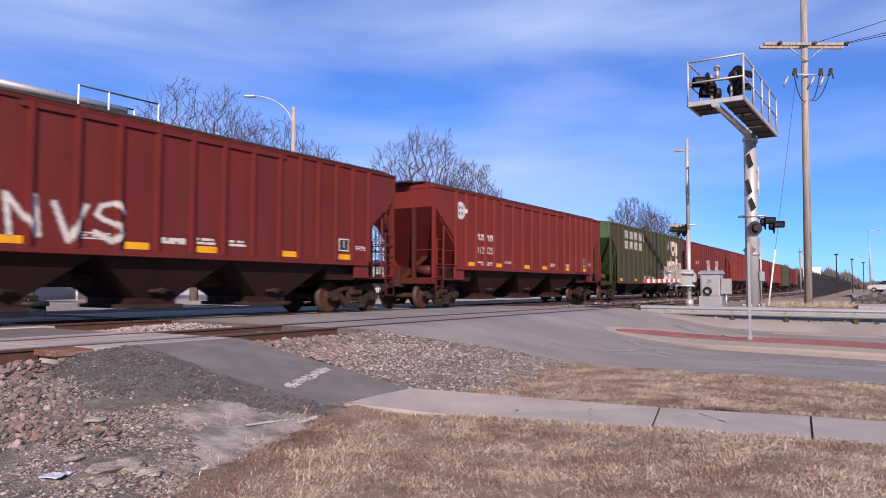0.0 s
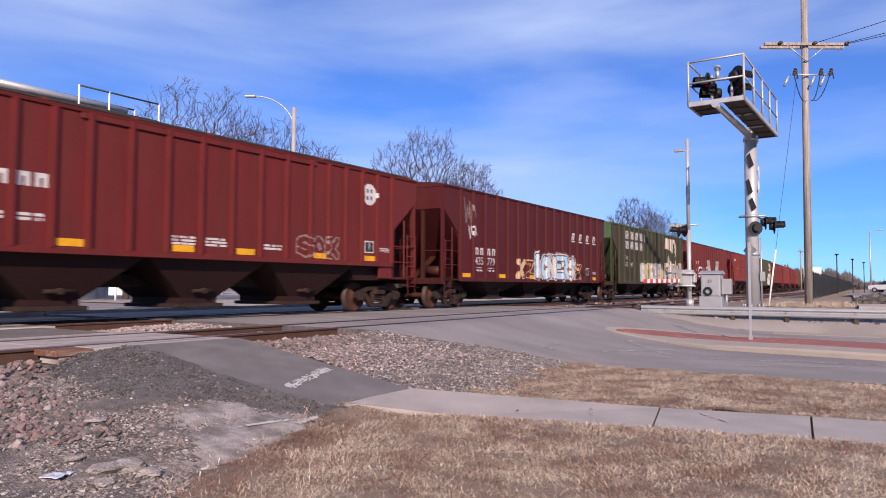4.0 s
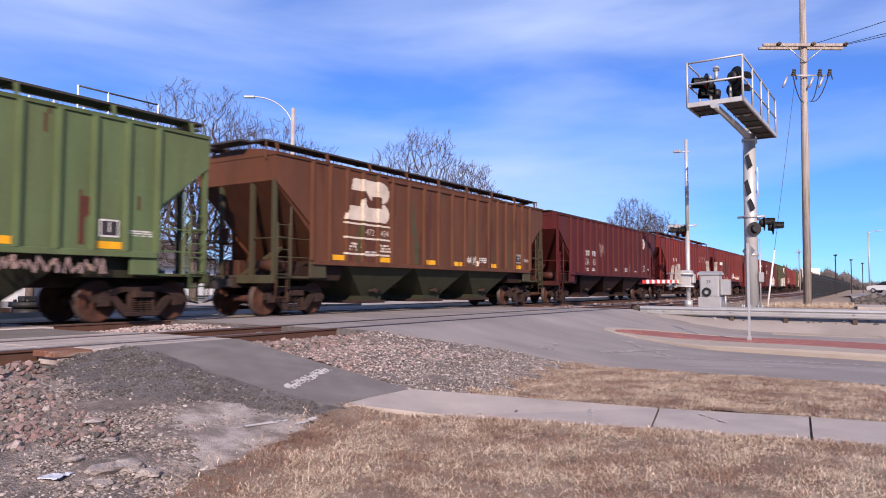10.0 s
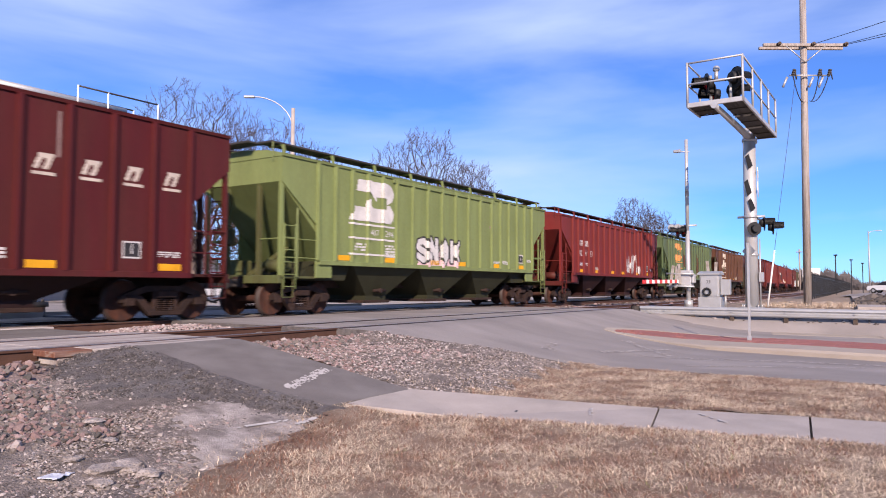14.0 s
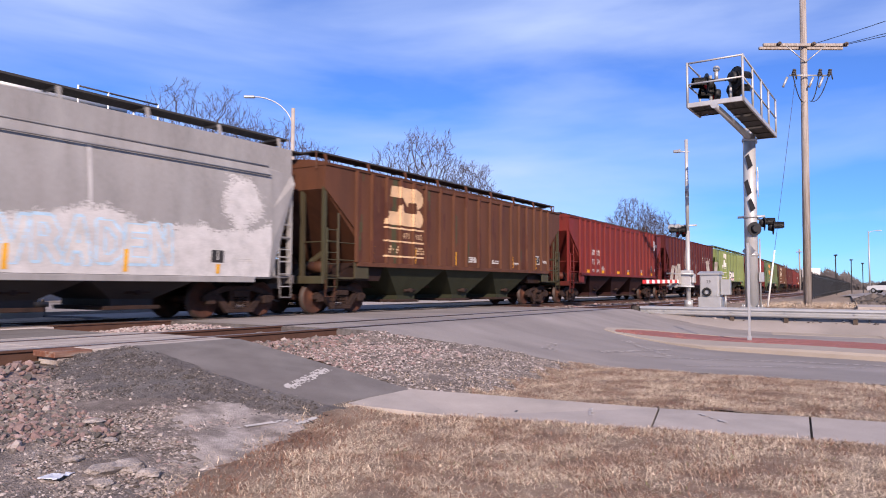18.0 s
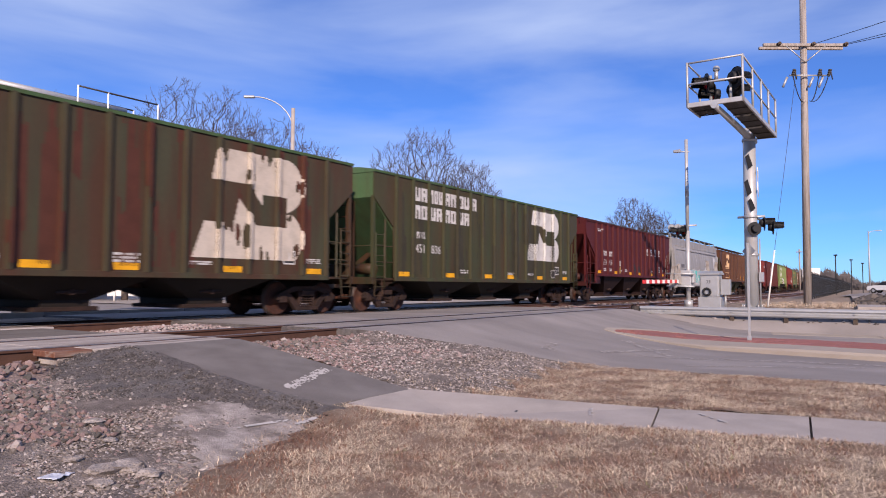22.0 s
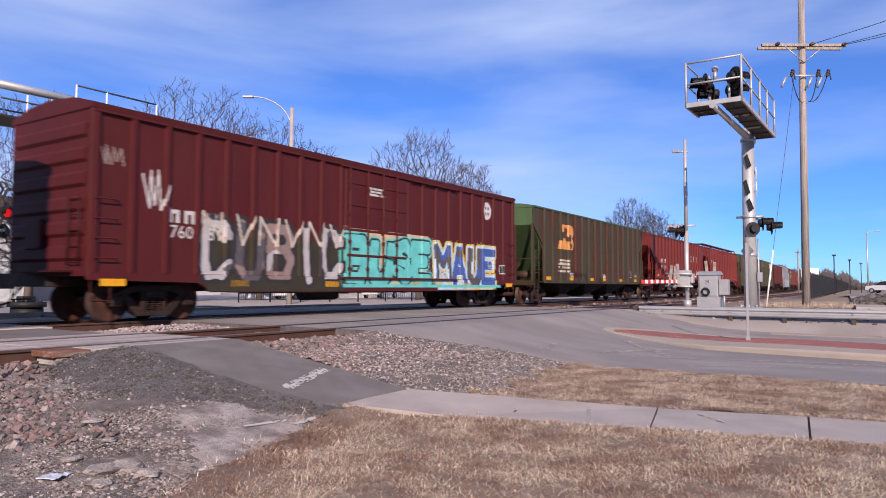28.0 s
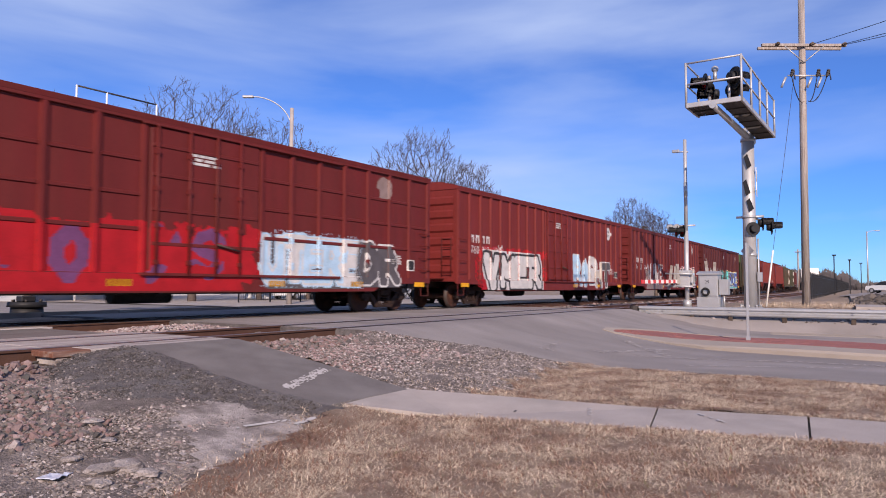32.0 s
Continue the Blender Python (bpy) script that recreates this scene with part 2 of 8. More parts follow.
def part(name, bm, mat, parent=None, label="", smooth=False, at=None):
    """One bmesh as one mesh object, under a thing or a part."""
    ob = new(name, mesh_from(bm, name, mat, smooth))
    if parent is not None:
        ob.parent = parent
    if label:
        ob["label"] = label
    if at is not None:
        ob.matrix_basis = at
    return ob


def empty(name, m, label, category, group="", kind=""):
    ob = new(name)
    ob.empty_display_size = 0.2
    ob.matrix_basis = m
    return tagged(ob, label, category, group, kind)


def box(bm, x0, x1, y0, y1, z0, z1, bevel=0.0, mat=0):
    vs = [bm.verts.new((x, y, z)) for x in (x0, x1) for y in (y0, y1) for z in (z0, z1)]
    fs = [bm.faces.new([vs[i] for i in f]) for f in ((0, 1, 3, 2), (4, 6, 7, 5), (0, 4, 5, 1), (2, 3, 7, 6), (0, 2, 6, 4), (1, 5, 7, 3))]
    for f in fs:
        f.material_index = mat
    if bevel:
        es = list({e for f in fs for e in f.edges})
        bmesh.ops.bevel(bm, geom=es, offset=bevel, segments=1, affect="EDGES")
    return bm


def tube(bm, a, b, r, r2=None, n=8, mat=0, caps=True):
    a, b = Vector(a), Vector(b)
    d = (b - a).normalized()
    u = d.orthogonal().normalized()
    v = d.cross(u)
    r2 = r if r2 is None else r2
    rings = [[bm.verts.new(p + (u * math.cos(k * 2 * math.pi / n) + v * math.sin(k * 2 * math.pi / n)) * q) for k in range(n)] for p, q in ((a, r), (b, r2))]
    for k in range(n):
        f = bm.faces.new((rings[0][k], rings[0][(k + 1) % n], rings[1][(k + 1) % n], rings[1][k]))
        f.material_index = mat
        f.smooth = n > 5
    if caps:
        bm.faces.new(rings[0][::-1]).material_index = mat
        bm.faces.new(rings[1]).material_index = mat
    return bm


def prism(bm, pts, axis, lo, hi, mat=0, place=None):
    """A polygon in the two other axes, drawn out along one axis."""
    order = {"x": lambda p, w: (w, p[0], p[1]), "y": lambda p, w: (p[0], w, p[1]), "z": lambda p, w: (p[0], p[1], w)}[axis]
    put = place or (lambda q: q)
    a = [bm.verts.new(put(order(p, lo))) for p in pts]
    b = [bm.verts.new(put(order(p, hi))) for p in pts]
    bm.faces.new(a[::-1]).material_index = mat
    bm.faces.new(b).material_index = mat
    k = len(pts)
    for i in range(k):
        bm.faces.new((a[i], a[(i + 1) % k], b[(i + 1) % k], b[i])).material_index = mat
    bmesh.ops.recalc_face_normals(bm, faces=bm.faces[:])
    return bm


def B():
    return bmesh.new()


# ---- the plan ----
BEND = 0.0005      # the tracks bend gently away beyond the crossing
TRACK_2 = -5.16    # the second track, on the camera's side
RAIL_OFF = 0.755


def on_track(s, lat=0.0):
    """Place and heading at s metres along the main track."""
    if s <= 0:
        return s, lat, 0.0
    h = BEND * s
    return math.sin(h) / BEND - lat * math.sin(h), (1 - math.cos(h)) / BEND + lat * math.cos(h), h


def aside(x, y):
    """How far a place lies from the main track's middle."""
    return y - (BEND * x * x / 2 if x > 0 else 0.0)


def ease(a, b, v):
    k = min(1.0, max(0.0, (v - a) / (b - a)))
    return k * k * (3 - 2 * k)


def grade(x, y):
    """The height of the paved surface: level with the rails, lower towards the camera, a low bank beyond the guard rail."""
    w = aside(x, y)
    near = -0.02 - 0.67 * min(1.0, max(0.0, (-6.7 - w) / 3.5))
    if x > 12.5:
        # the road rounds off more gently than the bank beside it
        k = min(1.0, max(0.0, (-6.7 - w) / 5.0))
        near += (-0.02 - 0.67 * (1 - (1 - k) ** 2) - near) * ease(12.5, 15.5, x)
    far = -0.02 - 0.35 * ease(3.0, 14.0, w)
    z = near if w < 0 else far
    if x > 25.6 and w < 0:
        z += (0.0 - z) * ease(25.0, 26.9, x)
    return z


def soil_z(x, y):
    w = aside(x, y)
    z = grade(x, y) - 0.05
    cross = 10.0 < x < 25.8
    if -7.6 < w < 3.0 and not cross:
        z -= 0.30 * ease(-7.6, -6.6, w) * (1 - ease(2.0, 3.0, w))
    if -7.6 < w < 3.0 and cross:
        z -= 0.30 * min(ease(-7.6, -6.6, w), 1 - ease(2.0, 3.0, w))
    return z + 0.012 * noise.noise((x * 1.3, y * 1.3, 0))


def sheet(bm, xs, ys, zf, mat=0):
    rows = [[bm.verts.new((x, y, zf(x, y))) for y in ys] for x in xs]
    for i in range(len(xs) - 1):
        for j in range(len(ys) - 1):
            f = bm.faces.new((rows[i][j], rows[i + 1][j], rows[i + 1][j + 1], rows[i][j + 1]))
            f.smooth, f.material_index = True, mat
    return bm


def steps(*spans):
    out = []
    for a, b, st in spans:
        k = max(1, round((b - a) / st))
        out += [a + (b - a) * i / k for i in range(k)]
    return out + [spans[-1][1]]


# ---- ground ----
gx = steps((-2200, -200, 250), (-200, -20, 20), (-20, -2, 2), (-2, 30, 0.4), (30, 80, 2.5), (80, 300, 10), (300, 2600, 230))
gy = steps((-2200, -200, 250), (-200, -30, 17), (-30, -16, 1.4), (-16, 4, 0.35), (4, 30, 1.3), (30, 200, 12), (200, 2600, 240))
ground = part("ground", sheet(B(), gx, gy, soil_z), M["soil"])
tagged(ground, "bare brown winter ground with gravel and dead grass", "ground", kind="structure")

# ---- road, median, sidewalk, path ----


def road_edge(y):
    return float(np.interp(y, [-60, -14.7, -10.8, -9.7, -8.4, -7.3, -6.7, 4, 9, 14, 60], [12.75, 12.75, 12.6, 12.1, 11.5, 10.55, 10.1, 10.1, 10.6, 12.0, 12.2]))


def build_road():
    bm = B()
    ys = steps((-300, -30, 27), (-30, -14, 1.6), (-14, 4, 0.3), (4, 20, 1.0), (20, 300, 25))
    ts = [i / 20 for i in range(21)]
    rows = []
    for t in ts:
        row = []
        for y in ys:
            x = road_edge(y) + t * (25.5 - road_edge(y))
            row.append(bm.verts.new((x, y, grade(x, y))))
        rows.append(row)
    for i in range(20):
        for j in range(len(ys) - 1):
            bm.faces.new((rows[i][j], rows[i + 1][j], rows[i + 1][j + 1], rows[i][j + 1])).smooth = True
    # a skirt gives the sheet its thickness; its darker colour offsets sunlight on the edge
    for row, turn in ((rows[0], 1), (rows[-1], -1)):
        low = [bm.verts.new(v.co - Vector((0, 0, 0.12))) for v in row]
        row = [bm.verts.new(v.co) for v in row]
        for j in range(len(ys) - 1):
            f = (row[j], row[j + 1], low[j + 1], low[j])
            bm.faces.new(f if turn > 0 else f[::-1]).material_index = 1
    return tagged(part("road", bm, [M["asphalt"], M["loose_asphalt"]]), "worn grey asphalt road over the level crossing", "road", kind="structure")


def slab(name, pts, lift, thick, mat, parent=None, label="", zf=grade):
    """A flat slab whose corners follow the grade."""
    bm = B()
    top = [bm.verts.new((x, y, zf(x, y) + lift)) for x, y in pts]
    low = [bm.verts.new((x, y, zf(x, y) + lift - thick)) for x, y in pts]
    bm.faces.new(top)
    bm.faces.new(low[::-1])
    k = len(pts)
    for i in range(k):
        bm.faces.new((top[i], low[i], low[(i + 1) % k], top[(i + 1) % k]))
    bmesh.ops.recalc_face_normals(bm, faces=bm.faces[:])
    return part(name, bm, mat, parent, label)


build_road()
gutter = empty("gutter", pose(0, 0, 0), "tan concrete gutter along the far side of the road", "gutter", kind="structure")
for k in range(6):
    slab("slab", [(24.3, -11.4 - 3 * k), (25.45, -11.2 - 3 * k), (25.45, -14.18 - 3 * k), (24.3, -14.38 - 3 * k)], 0.01, 0.1, M["kerb"], gutter)
sidewalk = empty("sidewalk", pose(0, 0, 0), "pale concrete sidewalk slabs beside dead grass", "sidewalk", kind="structure")
WALK = [((6.21, -9.58), (7.48, -9.49)), ((6.79, -10.69), (8.20, -10.60)), ((7.36, -12.79), (8.66, -12.49)), ((7.73, -14.25), (9.06, -14.09)),
        ((7.98, -15.8), (9.36, -15.64)), ((8.2, -17.4), (9.6, -17.2)), ((8.4, -19.0), (9.8, -18.8)), ((8.4, -24.0), (9.8, -24.0))]
for a, b in ((0, 2), (2, 3), (3, 4), (4, 5), (5, 6), (6, 7)):
    near_side = [WALK[k][0] for k in range(a, b + 1)]
    far_side = [WALK[k][1] for k in range(a, b + 1)]
    # joints stay open by two centimetres
    pts = near_side + far_side[::-1]
    pts = [(x, y - 0.012 if i in (0, len(pts) - 1) else y + 0.012 if i in (b - a, b - a + 1) else y) for i, (x, y) in enumerate(pts)]
    slab("slab", pts, 0.004, 0.14, M["concrete"], sidewalk)


def strip(name, left, right, ys, mat, label, category, lift=0.0, thick=0.1, n=8, rough=0.0):
    """A paved strip that runs across the tracks, between two edges given as functions of y."""
    bm = B()
    rows = []
    for i in range(n + 1):
        row = []
        for y in ys:
            x = left(y) + (right(y) - left(y)) * i / n
            row.append(bm.verts.new((x, y, grade(x, y) + lift + rough * noise.noise((x * 5, y * 5, 3)))))
        rows.append(row)
    for i in range(n):
        for j in range(len(ys) - 1):
            bm.faces.new((rows[i][j], rows[i + 1][j], rows[i + 1][j + 1], rows[i][j + 1])).smooth = True
    edge = [r[0] for r in rows][::-1] + rows[0][1:] + [r[-1] for r in rows[1:]] + rows[-1][-2:0:-1]
    low = [bm.verts.new(v.co - Vector((0, 0, thick))) for v in edge]
    edge = [bm.verts.new(v.co) for v in edge]
    for k in range(len(edge)):
        bm.faces.new((edge[k], edge[(k + 1) % len(edge)], low[(k + 1) % len(edge)], low[k]))
    bmesh.ops.recalc_face_normals(bm, faces=bm.faces[:])
    return tagged(part(name, bm, mat), label, category, kind="structure")


path_ys = steps((-9.56, -6.45, 0.2))
strip("footpath", lambda y: 5.45 + 0.09 * (-6.45 - y) + (0.25 * max(0, -8.6 - y)), lambda y: 7.12 + 0.12 * (-6.45 - y), path_ys, M["path_asphalt"],
      "dark asphalt ramp of the footpath up to the rails", "path", lift=0.01)
strip("path_infill", lambda y: 2.2, lambda y: 6.9, steps((-3.75, -1.25, 0.5)), M["path_asphalt"], "asphalt footpath between the two tracks", "path", lift=-0.005)
strip("path_far", lambda y: 2.4, lambda y: 6.6, steps((1.4, 9.5, 0.9)), M["path_asphalt"], "asphalt footpath beyond the tracks", "path", lift=-0.005)


def shoulder_edge(y):
    """Where the crumbled asphalt ends, on the side away from the path."""
    return np.interp(y, [-9.75, -8.85, -8.35, -7.7, -7.1, -6.4], [5.62, 4.72, 3.98, 3.8, 4.2, 4.98]) + 0.05 * np.sin(y * 11) + 0.04 * np.sin(y * 27)


bm = B()
rows = []
for y in steps((-9.75, -6.35, 0.12)):
    x1 = 5.47 + 0.09 * (-6.45 - y) + 0.25 * max(0, -8.6 - y)
    x0 = shoulder_edge(y)
    row = []
    for i in range(9):
        k = i / 8
        x = x0 + (x1 - x0) * k
        row.append(bm.verts.new((x, y, grade(x, y) - 0.055 * (1 - k) ** 1.4 + 0.014 + 0.02 * noise.noise((x * 9, y * 9, 1)))))
    rows.append(row)
for j in range(len(rows) - 1):
    for i in range(8):
        bm.faces.new((rows[j][i], rows[j][i + 1], rows[j + 1][i + 1], rows[j + 1][i])).smooth = True
tagged(part("path_shoulder", bm, M["loose_asphalt"]), "crumbling loose asphalt along the path's edge", "shoulder", kind="structure")

# median with its kerb and brick top
median = empty("median", pose(0, 0, 0), "traffic island with a tan kerb and red brick paving", "median", kind="structure")


FRONT_Y = (-70.0, -30.0, -16.0, -13.0, -11.0, -10.0, -9.1, -8.5)
KERB_FRONT = (16.3, 16.3, 16.45, 16.98, 17.36, 17.73, 18.0, 18.1)
BRICK_FRONT = (17.4, 17.4, 17.45, 18.2, 18.95, 18.98, 18.6, 18.25)
TIP_OUT = ((18.25, -8.15), (18.7, -8.05), (19.5, -8.25), (20.5, -8.7), (21.0, -9.4), (20.95, -11.0))
TIP_IN = ((18.4, -8.4), (18.75, -8.32), (19.4, -8.5), (20.2, -8.85), (20.7, -9.4), (20.6, -11.2))


def island_outline(fronts, tips, back):
    """Round the island: up its road side, about the tip and down the other side."""
    return list(zip(fronts, FRONT_Y)) + list(tips) + [(back, y) for y in (-16.0, -30.0, -70.0)]


def rise(y):
    """The kerb sinks into the road towards the island's tip."""
    return 0.2 + 0.8 * ease(-8.6, -13.0, y)


bm = B()
outer, inner = island_outline(KERB_FRONT, TIP_OUT, 20.1), island_outline(BRICK_FRONT, TIP_IN, 19.55)
shelf = [tuple(Vector(p).lerp(Vector(q), 0.06)) for p, q in zip(outer, inner)]
loops = [[bm.verts.new((x, y, grade(x, y) + h * rise(y))) for x, y in pts] for pts, h in ((outer, -0.2), (outer, 0.09), (shelf, 0.14), (inner, 0.15), (inner, 0.05))]
for a, b in zip(loops, loops[1:]):
    for i in range(len(a) - 1):
        bm.faces.new((a[i], a[i + 1], b[i + 1], b[i]))
bmesh.ops.recalc_face_normals(bm, faces=bm.faces[:])
part("kerb", bm, M["kerb"], median, "tan concrete kerb")
bm = B()
low = [bm.verts.new((x, y, grade(x, y) + 0.13 * rise(y))) for x, y in inner]
bmesh.ops.triangulate(bm, faces=[bm.faces.new(low)])
bmesh.ops.recalc_face_normals(bm, faces=bm.faces[:])
part("mortar_bed", bm, M["redbrick"], median)

# ---- tracks ----


def sweep(bm, profile, ss, mat=0, closed=True, base=0.0):
    """A profile of (lateral, height), drawn along the track."""
    rings = []
    for s in ss:
        rings.append([bm.verts.new((*on_track(s, base + a)[:2], z)) for a, z in profile])
    k = len(profile)
    for r, q in zip(rings, rings[1:]):
        for i in range(k if closed else k - 1):
            f = bm.faces.new((r[i], r[(i + 1) % k], q[(i + 1) % k], q[i]))
            f.material_index = mat
    if closed:
        bm.faces.new(rings[0])
        bm.faces.new(rings[-1][::-1])
    bmesh.ops.recalc_face_normals(bm, faces=bm.faces[:])
    return bm


RAIL = [(-0.070, -0.175), (0.070, -0.175), (0.070, -0.162), (0.010, -0.145), (0.009, -0.045), (0.036, -0.035), (0.036, -0.006), (0.028, 0.0),
        (-0.028, 0.0), (-0.036, -0.006), (-0.036, -0.035), (-0.009, -0.045), (-0.010, -0.145), (-0.070, -0.162)]
TRACK_S = steps((-300, 0, 30), (0, 40, 2), (40, 700, 15))
tracks = {}
for base, label in ((0.0, "main railway track of rusty rails on ballast"), (TRACK_2, "second railway track of rusty rails on pink ballast")):
    tr = empty("railway_track", pose(0, 0, 0), label, "track", group="tracks over the crossing", kind="structure")
    tracks[base] = tr
    for side in (-1, 1):
        bm = sweep(B(), RAIL, TRACK_S, base=base + side * RAIL_OFF)
        bm.faces.ensure_lookup_table()
        for f in bm.faces:
            if f.calc_center_median().z > -0.004 and f.normal.z > 0.7:
                f.material_index = 1
        part("rail", bm, [M["rail"], M["railtop"]], tr, "rusty steel rail")
    tie_bm = B()
    box(tie_bm, -0.115, 0.115, -1.3, 1.3, -0.36, -0.178, 0.01)
    tie_me = mesh_from(tie_bm, "tie", M["tie"])
    for k in range(130):
        s = -6 + k * 0.5
        if 4.6 < s < 7.3 or 10.2 < s < 25.3:
            continue
        tie = new("tie", tie_me)
        tie.parent = tr
        x, y, h = on_track(s, base)
        tie.matrix_basis = pose(x, y, 0, 0, 0, math.degrees(h) + random.uniform(-1, 1))

bed = [(-7.7, -0.55), (-6.9, -0.24), (-6.5, -0.19), (-4.0, -0.2), (-3.0, -0.21), (-1.8, -0.2), (-1.0, -0.205), (1.0, -0.205), (1.7, -0.2), (2.8, -0.5)]
bm = B()
rings = []
for s in steps((-300, -6, 20), (-6, 40, 0.35), (40, 700, 12)):
    ring = []
    for a, z in bed:
        x, y, _ = on_track(s, a)
        ring.append(bm.verts.new((x, y, z + 0.03 * noise.noise((s * 2.2, a * 3, 5)))))
    rings.append(ring)
for r, q in zip(rings, rings[1:]):
    for i in range(len(bed) - 1):
        bm.faces.new((r[i], r[i + 1], q[i + 1], q[i])).smooth = True
bmesh.ops.recalc_face_normals(bm, faces=bm.faces[:])
tagged(part("ballast_bed", bm, M["ballast"]), "pinkish crushed stone ballast under the tracks", "ballast", kind="structure")

# crossing panels: concrete between and beside the rails on the footpath, dark strips for the flange gaps on the road
panels = empty("crossing_panels", pose(0, 0, 0), "concrete panels between the rails of the footpath crossing", "crossing panel", kind="structure")
for base in (0.0, TRACK_2):
    for s0, s1, cuts in ((2.2, 7.15, 2), ):
        for lo, hi, first in ((-0.66, 0.66, 2.2), (-1.32, -0.84, 4.95), (0.84, 1.32, 2.2)):
            for k in range(cuts):
                a = first + (s1 - first) * k / cuts
                b = first + (s1 - first) * (k + 1) / cuts - 0.012
                bm = B()
                box(bm, a, b, base + lo, base + hi, -0.2, -0.008, 0.012)
                part("panel", bm, M["panel"], panels)
    for side in (-1, 1):
        for gap in (-0.078, 0.078):
            bm = sweep(B(), [(-0.034, -0.06), (0.034, -0.06), (0.034, -0.012), (-0.034, -0.012)], steps((10.1, 25.5, 1.5)), base=base + side * RAIL_OFF + gap)
            part("flange_gap", bm, M["black"], tracks[base], "dark strip standing in for the flange gap along the rail")
bm = B()
box(bm, 4.46, 4.94, TRACK_2 - 1.33, TRACK_2 - 0.82, -0.09, -0.012, 0.01)
part("header_board", bm, M["rusttimber"], panels, "rust-stained timber end board")
bm = B()
box(bm, 4.52, 4.9, TRACK_2 - 1.31, TRACK_2 - 0.84, -0.24, -0.092, 0.012)
part("footing", bm, M["panel"], panels, "pale concrete footing block")

# ---- the train ----
SPEED = 13.52


def circle(r, n, x0=0.0, z0=0.0):
    return [(x0 + r * math.cos(2 * math.pi * k / n), z0 + r * math.sin(2 * math.pi * k / n)) for k in range(n)]


def lathe(bm, profile, n, mat_of=None):
    """A profile of (radius, y), turned round the y axis."""
    rings = [[bm.verts.new((r * math.cos(2 * math.pi * k / n), y, r * math.sin(2 * math.pi * k / n))) for k in range(n)] for r, y in profile]
    for i, (a, b) in enumerate(zip(rings, rings[1:])):
        for k in range(n):
            f = bm.faces.new((a[k], b[k], b[(k + 1) % n], a[(k + 1) % n]))
            f.material_index = mat_of[i] if mat_of else 0
            f.smooth = True
    bm.faces.new(rings[0])
    bm.faces.new(rings[-1][::-1])
    bmesh.ops.recalc_face_normals(bm, faces=bm.faces[:])


def wheelset_mesh():
    bm = B()
    w = [(0.10, -0.86), (0.13, -0.82), (0.14, -0.80), (0.30, -0.76), (0.40, -0.80), (0.445, -0.80), (0.457, -0.73), (0.484, -0.69), (0.484, -0.67),
         (0.40, -0.67), (0.30, -0.70), (0.12, -0.67), (0.09, -0.62)]
    mats = [0] * 5 + [1, 1, 0] + [0] * 5
    full = [(0.02, -0.98), (0.085, -0.97), (0.085, -0.88)] + w
    fm = [2, 2, 2] + mats[:len(w) - 1]
    full += [(r, -y) for r, y in full[::-1]]
    fm = fm + [0] + fm[::-1]
    lathe(bm, full, 24, fm)
    for side in (-1, 1):   # bolts of the bearing cap turn with the axle
        for k in range(3):
            a = 2 * math.pi * k / 3
            c = Vector((0.05 * math.cos(a), side * 0.985, 0.05 * math.sin(a)))
            tube(bm, c - Vector((0, 0.02, 0)), c + Vector((0, 0.02, 0)), 0.014, n=6, mat=2)
    return mesh_from(bm, "wheelset", [M["wheel"], M["tread"], M["darksteel"]])


def frame_mesh():
    """A cast side frame with its two windows."""
    bm = B()
    lo, hi = -0.06, 0.06
    prism(bm, [(-1.12, 0.42), (-0.98, 0.42), (-0.80, 0.56), (-0.42, 0.66), (0.42, 0.66), (0.80, 0.56), (0.98, 0.42), (1.12, 0.42), (1.12, 0.54), (0.98, 0.62),
               (0.50, 0.79), (-0.50, 0.79), (-0.98, 0.62), (-1.12, 0.54)], "y", lo, hi)
    for sx in (-1, 1):
        prism(bm, [(sx * 0.80, 0.56), (sx * 0.62, 0.58), (sx * 0.30, 0.26), (sx * 0.30, 0.14), (sx * 0.42, 0.14)], "y", lo, hi)
        box(bm, sx * 0.89 - 0.13, sx * 0.89 + 0.13, lo - 0.03, hi + 0.03, 0.34, 0.58, 0.02)
        box(bm, sx * 0.27 - 0.045, sx * 0.27 + 0.045, lo, hi, 0.2, 0.68, 0.01)
    box(bm, -0.42, 0.42, lo - 0.02, hi + 0.02, 0.12, 0.22, 0.015)
    box(bm, -0.25, 0.25, lo - 0.07, hi + 0.05, 0.52, 0.68, 0.02)
    return mesh_from(bm, "side_frame", M["truck"])


def spring_mesh():
    bm = B()
    for x in (-0.16, 0.0, 0.16):
        for k in range(6):
            tube(bm, (x, 0, 0.225 + k * 0.048), (x, 0, 0.255 + k * 0.048), 0.065 if k % 2 else 0.058, n=8)
    return mesh_from(bm, "spring_nest", M["truck"])


def bolster_mesh():
    bm = B()
    box(bm, -0.2, 0.2, -0.95, 0.95, 0.45, 0.72, 0.03)
    box(bm, -0.75, 0.75, -0.6, 0.6, 0.34, 0.42, 0.02)
    for sx in (-1, 1):
        box(bm, sx * 0.42 - 0.06, sx * 0.42 + 0.06, -0.85, 0.85, 0.3, 0.44, 0.02)
    return mesh_from(bm, "bolster", M["truck"])


